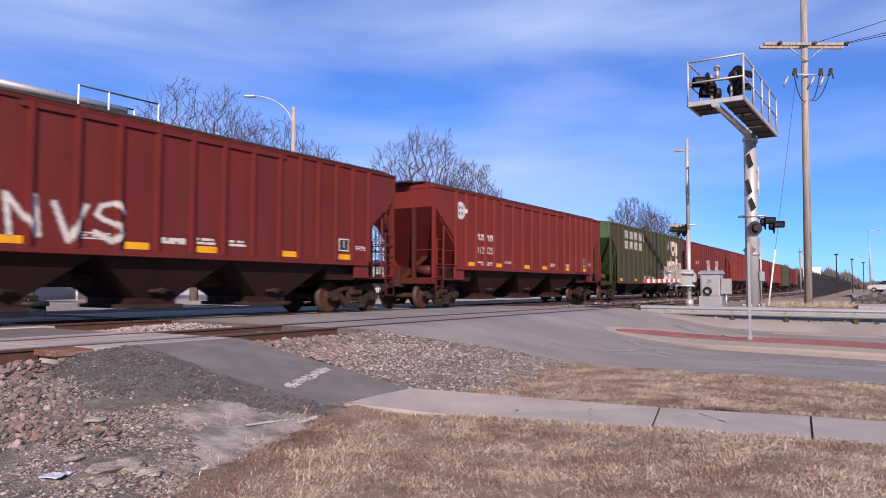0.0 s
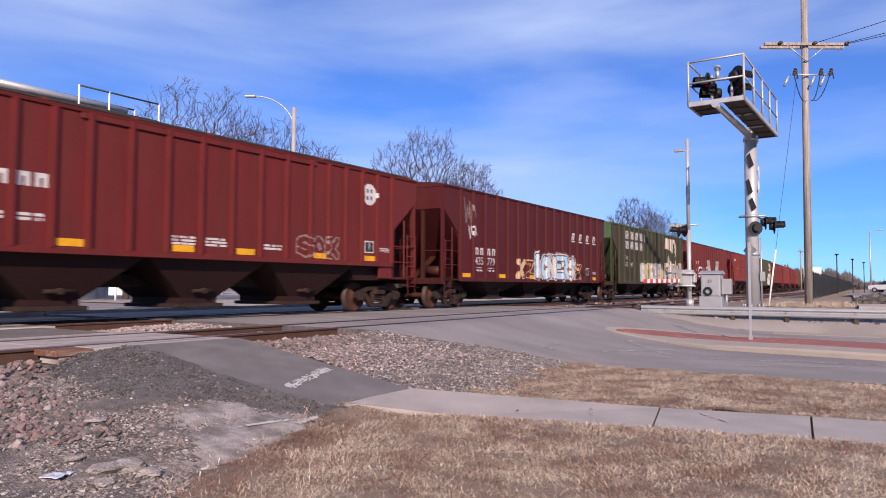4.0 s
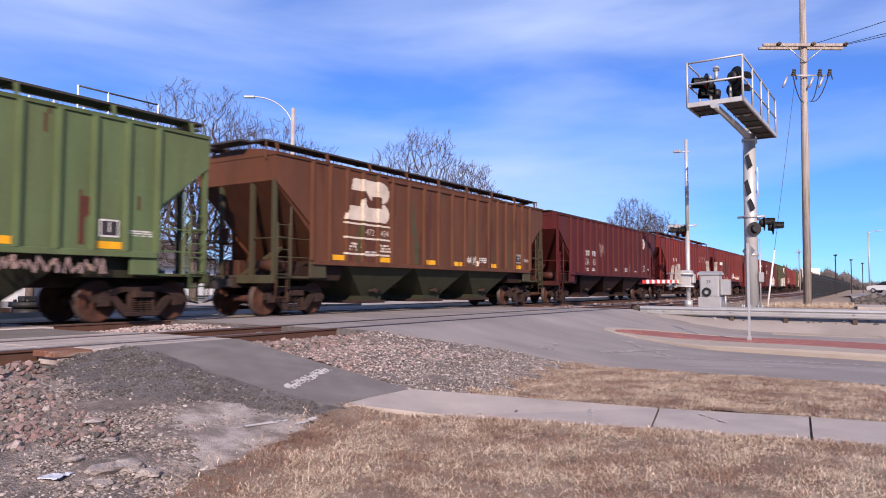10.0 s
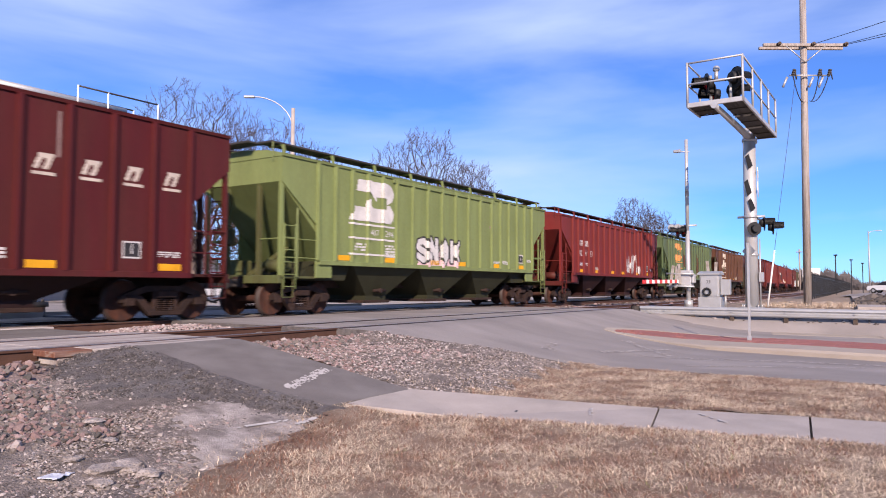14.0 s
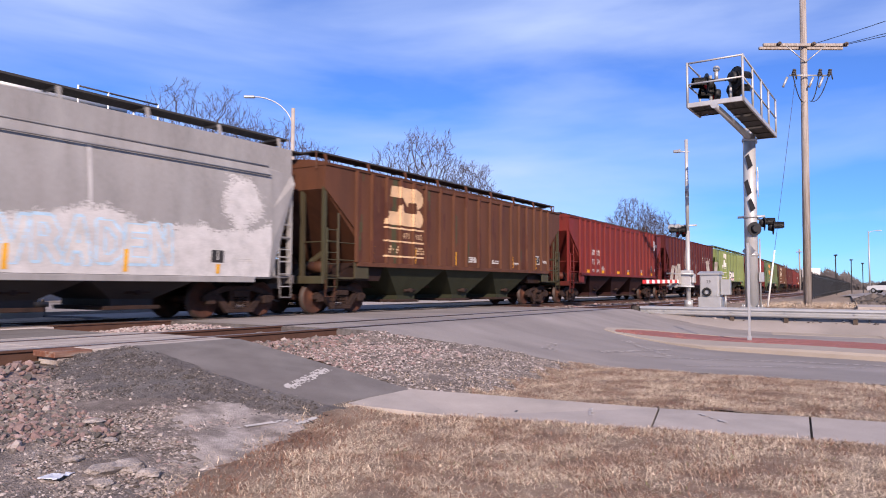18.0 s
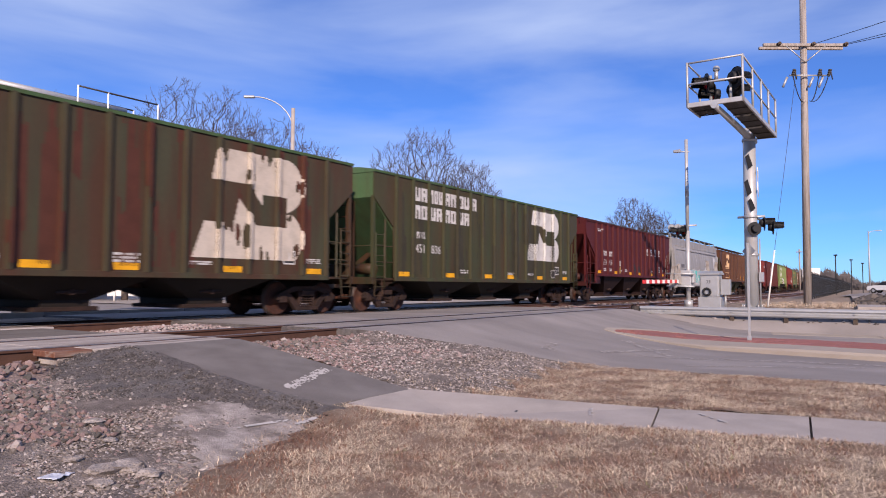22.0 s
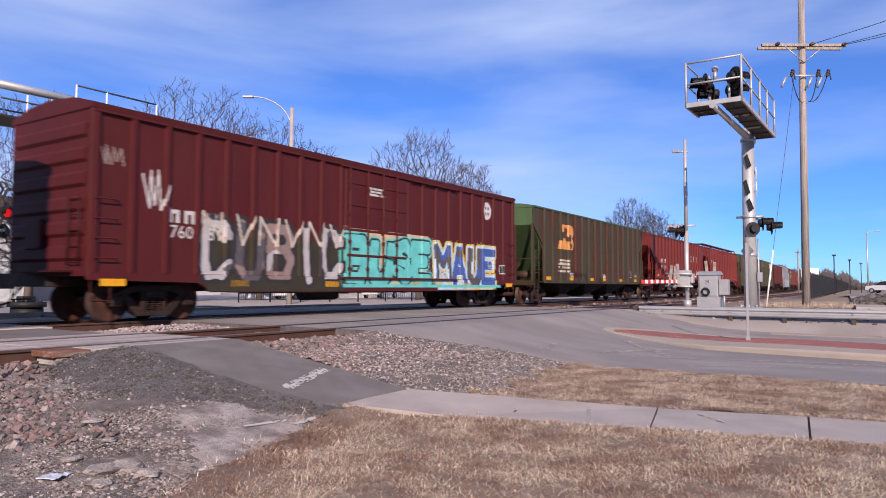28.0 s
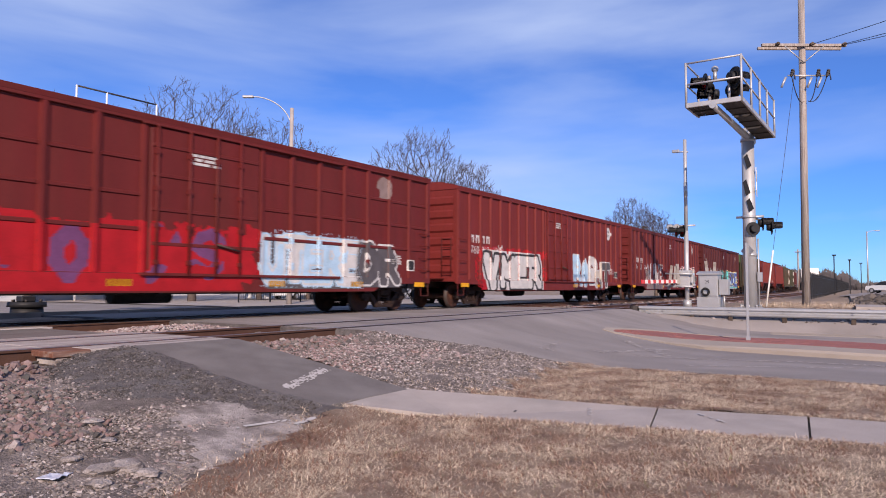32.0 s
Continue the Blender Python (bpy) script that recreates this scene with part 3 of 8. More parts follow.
def coupler_mesh():
    bm = B()
    box(bm, -0.35, 0.62, -0.10, 0.10, 0.76, 0.98, 0.02)
    prism(bm, [(0.60, -0.16), (0.86, -0.19), (0.93, -0.08), (0.80, -0.02), (0.80, 0.06), (0.93, 0.12), (0.90, 0.2), (0.62, 0.16)], "z", 0.72, 1.02)
    tube(bm, (0.3, -0.25, 0.8), (0.55, -0.3, 0.42), 0.025, n=6)
    tube(bm, (0.55, -0.3, 0.42), (0.9, -0.2, 0.36), 0.025, n=6)
    return mesh_from(bm, "coupler", M["darksteel"])


SHARED = dict(wheelset=wheelset_mesh(), side_frame=frame_mesh(), spring_nest=spring_mesh(), bolster=bolster_mesh(), coupler=coupler_mesh())


def shared(name, parent, m, label=""):
    ob = new(name, SHARED[name])
    ob.parent = parent
    ob.matrix_basis = m
    if label:
        ob["label"] = label
    return ob


def running_gear(car, centre, reach):
    """Two trucks, and the couplers at both ends."""
    for sx in (-1, 1):
        shared("bolster", car, pose(sx * centre, 0, 0))
        for sy in (-1, 1):
            f = shared("side_frame", car, pose(sx * centre, sy * 0.99, 0, 0, 0, 0 if sy < 0 else 180), "rusty cast steel side frame")
            shared("spring_nest", f, pose(0, 0, 0))
        for ax in (-1, 1):
            w = shared("wheelset", car, pose(0, 0, 0), "rust-brown wheels on one axle")
            w.delta_location = (sx * centre + ax * 0.89, 0, 0.457)
        shared("coupler", car, pose(sx * (reach - 0.86), 0, 0, 0, 0, 0 if sx > 0 else 180))


def dress(bm, name, car, label=""):
    return part(name, bm, M["paint"], car, label)


def link_part(name, me, car, m):
    ob = new(name, me)
    ob.parent = car
    ob.matrix_basis = m
    return ob


def ladder(bm, x, y, z0, z1, wide, along="x"):
    for k in (-0.5, 0.5):
        p = (x + k * wide, y) if along == "x" else (x, y + k * wide)
        tube(bm, (*p, z0), (*p, z1), 0.02, n=6)
    rungs = round((z1 - z0) / 0.36)
    for i in range(rungs + 1):
        z = z0 + 0.06 + i * (z1 - z0 - 0.12) / max(1, rungs)
        a = (x - wide / 2, y, z) if along == "x" else (x, y - wide / 2, z)
        b = (x + wide / 2, y, z) if along == "x" else (x, y + wide / 2, z)
        tube(bm, a, b, 0.014, n=5)


def hopper_car(name, label, sill=1.48, eave=4.28, cut=(1.32, 2.48, 3.55), ribs=15, bays=3, length=17.6, round_side=False, boards=True, peak=0.22, high=False, split=False):
    """A covered hopper wagon: sides cut away at the ends over open platforms, sloped end sheets, bays below."""
    car = empty(name, pose(0, 0, 0), label, "freight car", group="cars of the grain train")
    xe = length / 2 - 0.75
    cin, zc, zt = cut
    hw = 1.54
    # the bin: its end sheets slope inwards under the top of each end
    bm = B()
    run = (zt - sill) * 1.05
    prism(bm, [(-xe + 0.02, eave), (-xe + 0.02, zt), (-xe + run, sill + 0.02), (xe - run, sill + 0.02), (xe - 0.02, zt), (xe - 0.02, eave)], "y", -hw + 0.05, hw - 0.05)
    dress(bm, "body", car)
    if round_side:
        arc = [(-1.60, sill), (-1.66, sill + 0.9), (-1.64, sill + 1.8), (-1.52, eave - 0.65), (-1.20, eave - 0.1), (-0.75, eave + 0.14), (0.75, eave + 0.14),
               (1.20, eave - 0.1), (1.52, eave - 0.65), (1.64, sill + 1.8), (1.66, sill + 0.9), (1.60, sill)]
        bm = B()
        prism(bm, arc, "x", -xe + 0.8, xe - 0.8)
        bmesh.ops.delete(bm, geom=[f for f in bm.faces if abs(f.normal.x) > 0.5], context="FACES")
        for f in bm.faces:
            f.smooth = True
        dress(bm, "shell", car)
        for sx in (-1, 1):
            bm = B()
            a = sx * (xe - 0.8)
            top = [bm.verts.new((a, y, z)) for y, z in arc]
            end = [bm.verts.new((sx * xe, y * 0.97, max(z, zt - 0.02 * abs(y)))) for y, z in arc]
            for i in range(len(arc)):
                j = (i + 1) % len(arc)
                bm.faces.new((top[i], top[j], end[j], end[i]))
            bm.faces.new(end)
            bmesh.ops.recalc_face_normals(bm, faces=bm.faces[:])
            dress(bm, "end_shell", car)
    else:
        side = [(-xe, eave), (-xe, zt), (-xe + cin, zc), (-xe + cin + 0.04, sill), (xe - cin - 0.04, sill), (xe - cin, zc), (xe, zt), (xe, eave)]
        for sy in (-1, 1):
            bm = B()
            prism(bm, side, "y", sy * hw - 0.02, sy * hw + 0.02)
            dress(bm, "side_sheet", car)
        # posts along the side
        zr = eave - 0.06
        bm = B()
        prism(bm, [(-0.062, 0.0), (-0.042, -0.085), (0.042, -0.085), (0.062, 0.0)], "z", sill + 0.02, zr)
        me = mesh_from(bm, "side_post", M["paint"])
        inner = xe - cin - 0.12
        places = [-inner + 2 * inner * k / (ribs - 1) for k in range(ribs)]
        if split:
            # wide fields in the middle, narrow ones over the ends
            places = [0.887 * (k - 3.5) for k in range(8)]
            places = [-6.70 + 0.72 * k for k in range(5)] + places + [3.82 + 0.72 * k for k in range(5)]
            for sy in (-1, 1):
                bm = B()
                a, b = sorted((sy * (hw + 0.01), sy * (hw + 0.075)))
                box(bm, -3.3, 3.3, a, b, eave - 0.2, eave - 0.075, 0.012)
                dress(bm, "top_chord", car)
        for x in places:
            for sy in (-1, 1):
                link_part("side_post", me, car, pose(x, sy * (hw + 0.021), 0, 0, 0, 0 if sy < 0 else 180))
    # roof with hatches and running boards
    bm = B()
    if not round_side:
        prism(bm, [(-1.6, eave - 0.07), (-1.62, eave), (-1.0, eave + peak * 0.6), (0, eave + peak), (1.0, eave + peak * 0.6), (1.62, eave), (1.6, eave - 0.07)], "x", -xe, xe)
        dress(bm, "roof", car)
    else:
        bm.free()
    zb = eave + peak + (0.09 if high else -0.09)
    n = 6
    for k in range(n):
        a = -xe + 0.7 + (2 * xe - 1.4) * k / n
        b = a + (2 * xe - 1.4) / n - 0.12
        bm = B()
        box(bm, a, b, -0.31, 0.31, eave + peak - 0.09, eave + peak + 0.07, 0.03)
        dress(bm, "hatch_cover", car)
    if boards:
        for sy in (-1, 1):
            bm = B()
            box(bm, -xe - 0.1, xe + 0.1, sy * (0.98 if high else 0.88) - 0.28, sy * (0.98 if high else 0.88) + 0.28, zb, zb + 0.045)
            part("running_board", bm, M["grating"], car, "dark steel grating")
            bm = B()
            prism(bm, [(sy * 1.36, eave + 0.0), (sy * 1.30, eave + 0.0), (sy * 1.24, zb - 0.04), (sy * 0.72, zb - 0.04), (sy * 0.72, zb), (sy * 1.3, zb)], "x", -0.03, 0.03)
            me = mesh_from(bm, "board_bracket", M["paint"])
            for k in range(9):
                link_part("board_bracket", me, car, pose(-xe + 0.3 + (2 * xe - 0.6) * k / 8, 0, 0))
        for sx in (-1, 1):
            bm = B()
            box(bm, sx * xe - (0.1 if sx > 0 else 0.4), sx * xe + (0.4 if sx > 0 else 0.1), -0.68, 0.68, zb + 0.002, zb + 0.047)
            part("end_board", bm, M["grating"], car, "dark steel grating")
            for y in (-1.25, 1.25):
                bm = B()
                tube(bm, (sx * (xe + 0.05), y, eave - 0.15), (sx * (xe + 0.05), y, zb + 0.02), 0.02, n=5)
                dress(bm, "board_strut", car)
    # sills
    for sy in (-1, 1):
        bm = B()
        box(bm, -xe + cin + 0.05, xe - cin - 0.05, sy * (hw + 0.05) - 0.045, sy * (hw + 0.05) + 0.045, sill - 0.1, sill + 0.03, 0.01)
        dress(bm, "side_sill", car)
    bm = B()
    box(bm, -xe - 0.1, xe + 0.1, -0.2, 0.2, 0.74, 1.04, 0.01)
    part("centre_sill", bm, M["truck"], car)
    # bays
    inner = xe - 1.95 - 1.0
    span = 2 * inner / bays
    zlo = 0.36
    for k in range(bays):
        c = -inner + span * (k + 0.5)
        w0, w1 = span / 2 - 0.03, 0.5
        bm = B()
        rings = []
        for z, wx, wy in ((sill + 0.02, w0, 1.46), (sill - 0.08, w0, 1.46), (zlo + 0.14, w1, 0.98), (zlo, w1, 0.98)):
            rings.append([bm.verts.new((c + a * wx, b * wy, z)) for a, b in ((-1, -1), (1, -1), (1, 1), (-1, 1))])
        for r, q in zip(rings, rings[1:]):
            for i in range(4):
                bm.faces.new((r[i], r[(i + 1) % 4], q[(i + 1) % 4], q[i]))
        bm.faces.new(rings[-1])
        bmesh.ops.recalc_face_normals(bm, faces=bm.faces[:])
        # grime and the shade below the sill are both put into this colour
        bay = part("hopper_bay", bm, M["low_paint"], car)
        bm = B()
        box(bm, c - 0.66, c + 0.66, -1.04, 1.04, zlo - 0.09, zlo, 0.01)
        for sy in (-1, 1):
            tube(bm, (c - 0.3, sy * 1.14, zlo + 0.3), (c + 0.3, sy * 1.14, zlo + 0.3), 0.045, n=6)
            tube(bm, (c, sy * 0.95, zlo + 0.3), (c, sy * 1.22, zlo + 0.3), 0.07, n=8)
        part("outlet_gate", bm, M["truck"], bay, "rusty outlet gate")
    # ends: platform, posts, ladders, rails
    for sx in (-1, 1):
        bm = B()
        a, b = sorted((sx * (xe - 1.75), sx * (xe + 0.05)))
        box(bm, a, b, -1.5, 1.5, 1.0, 1.06)
        box(bm, *sorted((sx * (xe - 0.06), sx * (xe + 0.06))), -1.55, 1.55, 0.86, 1.08, 0.01)
        dress(bm, "end_platform", car)
        if sill > 1.3:
            # a plain block fills the space over the truck, shade in its paint
            bm = B()
            prism(bm, [(sx * (xe - 3.05), sill + 0.01), (sx * (xe - 2.78), 0.96), (sx * (xe - 0.95), 0.96), (sx * (xe - 0.95), 1.08), (sx * (xe - 1.5), sill + 0.01)], "y", -1.3, 1.3)
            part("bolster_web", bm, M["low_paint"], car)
            for sy in (-1, 1):
                bm = B()
                c0, c1 = sorted((sx * (xe - cin - 0.62), sx * (xe - cin + 0.02)))
                box(bm, c0, c1, sy * 1.54 - 0.03, sy * 1.54 + 0.03, 1.02, sill + 0.02, 0.008)
                dress(bm, "bolster_apron", car)
        for sy in (-1, 1):
            bm = B()
            box(bm, sx * (xe - 0.06) - 0.05, sx * (xe - 0.06) + 0.05, sy * 1.48 - 0.05, sy * 1.48 + 0.05, 1.04, zt + 0.05)
            dress(bm, "corner_post", car)
            bm = B()
            box(bm, sx * (xe - 0.1) - 0.05, sx * (xe - 0.1) + 0.05, sy * 0.62 - 0.06, sy * 0.62 + 0.06, 1.04, zt + 0.1)
            dress(bm, "end_post", car)
            bm = B()
            ladder(bm, sx * (xe - 0.3), sy * 1.58, 0.72, 2.45, 0.42)
            dress(bm, "side_ladder", car)
            bm = B()
            tube(bm, (sx * (xe - 0.08), sy * 0.62, 2.05), (sx * (xe - 0.08), sy * 1.5, 2.05), 0.018, n=5)
            tube(bm, (sx * (xe - 0.08), sy * 1.52, 2.05), (sx * (xe - cin), sy * 1.52, 2.05), 0.018, n=5)
            tube(bm, (sx * (xe - 0.08), sy * 1.52, 1.55), (sx * (xe - cin), sy * 1.52, 1.55), 0.018, n=5)
            tube(bm, (sx * (xe - 0.62), sy * 1.52, 1.04), (sx * (xe - 0.62), sy * 1.52, 2.9), 0.03, n=5)
            dress(bm, "handrail", car)
            bm = B()
            for dx in (0.06, 0.44):
                tube(bm, (sx * (xe - dx), sy * 1.56, 0.98), (sx * (xe - dx), sy * 1.56, 0.5), 0.018, n=5)
            tube(bm, (sx * (xe - 0.06), sy * 1.56, 0.5), (sx * (xe - 0.44), sy * 1.56, 0.5), 0.018, n=5)
            dress(bm, "stirrup_step", car)
        if sx > 0:
            bm = B()
            ladder(bm, sx * (xe + 0.03), -1.1, 1.06, eave - 0.1, 0.42, along="y")
            dress(bm, "end_ladder", car)
        bm = B()
        prism(bm, [(sx * (xe - 0.3), 1.1), (sx * (xe - 0.42), 1.1), (sx * (xe - 2.1), 2.1), (sx * (xe - 2.0), 2.1)], "y", -0.12, 0.12)
        dress(bm, "end_brace", car)
    bm = B()
    tube(bm, (-xe + 0.75, -1.0, 1.35), (-xe + 0.75, -0.35, 1.35), 0.18, n=12)
    tube(bm, (-xe + 0.75, -1.05, 1.35), (-xe + 0.75, -1.0, 1.35), 0.08, n=8)
    dress(bm, "brake_cylinder", car)
    bm = B()
    box(bm, -xe + 0.35, -xe + 0.6, 0.2, 0.9, 1.06, 1.5, 0.02)
    dress(bm, "brake_valve", car)
    bm = B()
    for k in range(12):
        a, b = 2 * math.pi * k / 12, 2 * math.pi * (k + 1) / 12
        tube(bm, (-xe - 0.05, 0.45 + 0.26 * math.cos(a), 2.2 + 0.26 * math.sin(a)), (-xe - 0.05, 0.45 + 0.26 * math.cos(b), 2.2 + 0.26 * math.sin(b)), 0.018, n=5)
    for k in range(3):
        a = 2 * math.pi * k / 3
        tube(bm, (-xe - 0.05, 0.45, 2.2), (-xe - 0.05, 0.45 + 0.26 * math.cos(a), 2.2 + 0.26 * math.sin(a)), 0.014, n=5)
    box(bm, -xe - 0.04, -xe + 0.1, 0.3, 0.6, 1.9, 2.35, 0.02)
    dress(bm, "brake_wheel", car)
    running_gear(car, length / 2 - 2.05, length / 2)
    car["xe"] = xe
    return car


def box_car(name, label, length=20.15, eave=4.46, posts=10, bands=False):
    """A boxcar with posted sides, a sliding door, corrugated ends and a deep side sill."""
    car = empty(name, pose(0, 0, 0), label, "freight car", group="boxcars of the train")
    xe = length / 2 - 0.92
    hw = 1.52
    bm = B()
    box(bm, -xe, xe, -hw, hw, 0.98, eave, 0.0)
    dress(bm, "body", car)
    bm = B()
    prism(bm, [(-1.6, eave - 0.09), (-1.62, eave + 0.02), (-0.9, eave + 0.2), (0, eave + 0.26), (0.9, eave + 0.2), (1.62, eave + 0.02), (1.6, eave - 0.09)], "x", -xe - 0.03, xe + 0.03)
    dress(bm, "roof", car)
    bm = B()
    for k in range(14):
        x = -xe + 0.7 + (2 * xe - 1.4) * k / 13
        prism(bm, [(-1.55, eave + 0.03), (-0.9, eave + 0.22), (0, eave + 0.285), (0.9, eave + 0.22), (1.55, eave + 0.03)], "x", x - 0.05, x + 0.05)
    dress(bm, "roof_ribs", car)
    for sy in (-1, 1):
        bm = B()
        a, b = sorted((sy * (hw - 0.03), sy * (hw + 0.06)))
        prism(bm, [(-xe, 1.06), (-xe, 0.90), (-xe + 2.6, 0.86), (-xe + 3.0, 0.64), (xe - 3.0, 0.64), (xe - 2.6, 0.86), (xe, 0.90), (xe, 1.06)], "y", a, b)
        dress(bm, "side_sill", car)
        bm = B()
        a, b = sorted((sy * (hw - 0.02), sy * (hw + 0.075)))
        box(bm, -xe, xe, a, b, eave - 0.16, eave - 0.02, 0.01)
        dress(bm, "top_chord", car)
    bm = B()
    prism(bm, [(-0.075, 0.0), (-0.05, -0.07), (0.05, -0.07), (0.075, 0.0)], "z", 1.06, eave - 0.15)
    post = mesh_from(bm, "side_post", M["paint"])
    door = 3.05
    n = posts
    pitch = (xe - 0.1 - door / 2 - 0.12) / (n - 1)
    if bands:
        bm = B()
        prism(bm, [(-0.05, 0.0), (-0.03, -0.03), (0.03, -0.03), (0.05, 0.0)], "x", -pitch / 2 + 0.1, pitch / 2 - 0.1, place=lambda q: (q[0], q[2], q[1]))
        band = mesh_from(bm, "side_band", M["paint"])
        for sx in (-1, 1):
            for k in range(n - 1):
                for z in (2.0, 2.74, 3.49):
                    link_part("side_band", band, car, pose(sx * (door / 2 + 0.12 + pitch * (k + 0.5)), -hw - 0.001, z))
    for sy in (-1, 1):
        for sx in (-1, 1):
            for k in range(n):
                x = sx * (door / 2 + 0.12 + (xe - 0.1 - door / 2 - 0.12) * k / (n - 1))
                link_part("side_post", post, car, pose(x, sy * (hw + 0.001), 0, 0, 0, 0 if sy < 0 else 180))
        # the door, with its bars and panels
        d = B()
        a, b = sorted((sy * (hw + 0.005), sy * (hw + 0.075)))
        box(d, -door / 2, door / 2, a, b, 1.12, eave - 0.2, 0.02)
        leaf = dress(d, "sliding_door", car)
        for x in (-1.38, -0.55, 0.2, 0.9):
            bm = B()
            tube(bm, (x, sy * (hw + 0.125), 1.02), (x, sy * (hw + 0.125), eave - 0.17), 0.03, n=6)
            for z in (1.3, 2.1, 2.9, 3.7):
                box(bm, x - 0.05, x + 0.05, *sorted((sy * (hw + 0.07), sy * (hw + 0.15))), z - 0.05, z + 0.05)
            dress(bm, "lock_rod", leaf)
        bm = B()
        tube(bm, (0.22, sy * (hw + 0.16), 1.75), (0.85, sy * (hw + 0.16), 1.62), 0.025, n=6)
        part("lock_handle", bm, M["grime"], leaf, "dark lock lever")
        bm = B()
        for z in (1.7, 2.45, 3.2, 3.85):
            a, b = sorted((sy * (hw + 0.07), sy * (hw + 0.1)))
            box(bm, -door / 2 + 0.05, door / 2 - 0.05, a, b, z - 0.04, z + 0.04, 0.01)
        dress(bm, "door_ribs", leaf)
        bm = B()
        a, b = sorted((sy * (hw + 0.02), sy * (hw + 0.13)))
        box(bm, -door / 2 - 0.2, door * 1.5, a, b, 1.0, 1.07, 0.01)
        dress(bm, "door_track", car)
        bm = B()
        box(bm, -door / 2 - 0.2, door * 1.5, a, b, eave - 0.2, eave - 0.15, 0.01)
        dress(bm, "door_track", car)
    for sx in (-1, 1):
        bm = B()
        a, b = sorted((sx * (xe - 0.05), sx * (xe + 0.012)))
        box(bm, a, b, -hw - 0.05, -hw + 0.06, 0.92, eave, 0.01)
        dress(bm, "corner_post", car)
        bm = B()
        box(bm, a, b, hw - 0.06, hw + 0.05, 0.92, eave, 0.01)
        dress(bm, "corner_post", car)
        for k in range(6):
            z = 1.45 + k * 0.5
            bm = B()
            prof = [(z - 0.17, 0.0), (z - 0.1, 0.06), (z + 0.1, 0.06), (z + 0.17, 0.0)]
            prism(bm, [(sx * (xe + d), zz) for zz, d in prof], "y", -hw + 0.12, hw - 0.12)
            dress(bm, "end_corrugation", car)
        bm = B()
        a, b = sorted((sx * (xe - 0.1), sx * (xe + 0.3)))
        box(bm, a, b, -1.0, 1.0, 1.06, 1.1)
        dress(bm, "end_platform", car)
        for sy in (-1, 1):
            for z in (1.35, 1.75, 2.15, 2.55):
                bm = B()
                tube(bm, (sx * (xe - 0.08), sy * (hw + 0.12), z), (sx * (xe - 0.55), sy * (hw + 0.12), z), 0.016, n=5)
                for dx in (0.08, 0.55):
                    tube(bm, (sx * (xe - dx), sy * hw, z), (sx * (xe - dx), sy * (hw + 0.12), z), 0.014, n=5)
                dress(bm, "grab_iron", car)
            bm = B()
            for dx in (0.06, 0.48):
                tube(bm, (sx * (xe - dx), sy * 1.54, 0.95), (sx * (xe - dx), sy * 1.54, 0.48), 0.018, n=5)
            tube(bm, (sx * (xe - 0.06), sy * 1.54, 0.48), (sx * (xe - 0.48), sy * 1.54, 0.48), 0.018, n=5)
            dress(bm, "stirrup_step", car)
        bm = B()
        ladder(bm, sx * (xe + 0.1), -1.15, 1.2, 2.6, 0.4, along="y")
        dress(bm, "end_ladder", car)
        bm = B()
        box(bm, *sorted((sx * (xe + 0.05), sx * (xe + 0.12))), 0.1, 0.75, 1.55, 2.2, 0.02)
        dress(bm, "brake_housing", car)
    bm = B()
    box(bm, -xe, xe, -0.22, 0.22, 0.76, 1.0, 0.01)
    part("centre_sill", bm, M["truck"], car)
    bm = B()
    for x in (-3.2, -1.1, 1.6, 3.6):
        box(bm, x - 0.06, x + 0.06, -1.45, 1.45, 0.6, 0.98)
    tube(bm, (-4.6, -0.7, 0.62), (4.6, -0.7, 0.62), 0.03, n=6)
    tube(bm, (-1.0, 0.7, 0.55), (0.6, 0.7, 0.55), 0.2, n=10)
    part("brake_rigging", bm, M["darksteel"], car, "dark brake rods and reservoir")
    running_gear(car, length / 2 - 2.75, length / 2)
    car["xe"] = xe
    return car


def coloured(car, rgb, rust):
    """The paint of one car; what hangs low or stands over the wheels is sooty."""
    for o in car.children_recursive:
        sooty = o.name.split(".")[0] in ("end_platform", "stirrup_step", "brake_cylinder", "brake_valve", "end_brace", "end_post", "end_ladder", "brake_wheel")
        o.color = (*(0.5 * c for c in rgb), min(1.0, rust + 0.4)) if sooty else (*rgb, rust)
    return car


PROTO = {
    "a": hopper_car("hopper_car", "covered hopper car", split=True),
    "d": hopper_car("hopper_car", "covered hopper car", ribs=16),
    "h": hopper_car("hopper_car", "covered hopper car", split=True, high=True),
    "b": hopper_car("hopper_car", "covered hopper car", sill=1.06, eave=4.40, cut=(1.0, 2.68, 3.55), ribs=16, boards=False, peak=0.18),
    "r": hopper_car("hopper_car", "grey covered hopper car with rounded sides", sill=0.98, eave=4.42, cut=(1.3, 2.3, 3.55), bays=4, round_side=True, peak=0.2, high=True),
    "x": box_car("box_car", "red boxcar"),
    "y": box_car("box_car", "red boxcar", posts=8, bands=True),
}
OXIDE, OXIDE2, DARKRED, BROWN = (0.128, 0.0150, 0.0140), (0.160, 0.0190, 0.0165), (0.073, 0.0085, 0.0098), (0.102, 0.039, 0.020)
GREEN, LIGHTGREEN, DARKGREEN, OLIVE, GREY = (0.085, 0.125, 0.055), (0.165, 0.205, 0.075), (0.042, 0.047, 0.022), (0.048, 0.046, 0.026), (0.27, 0.26, 0.255)
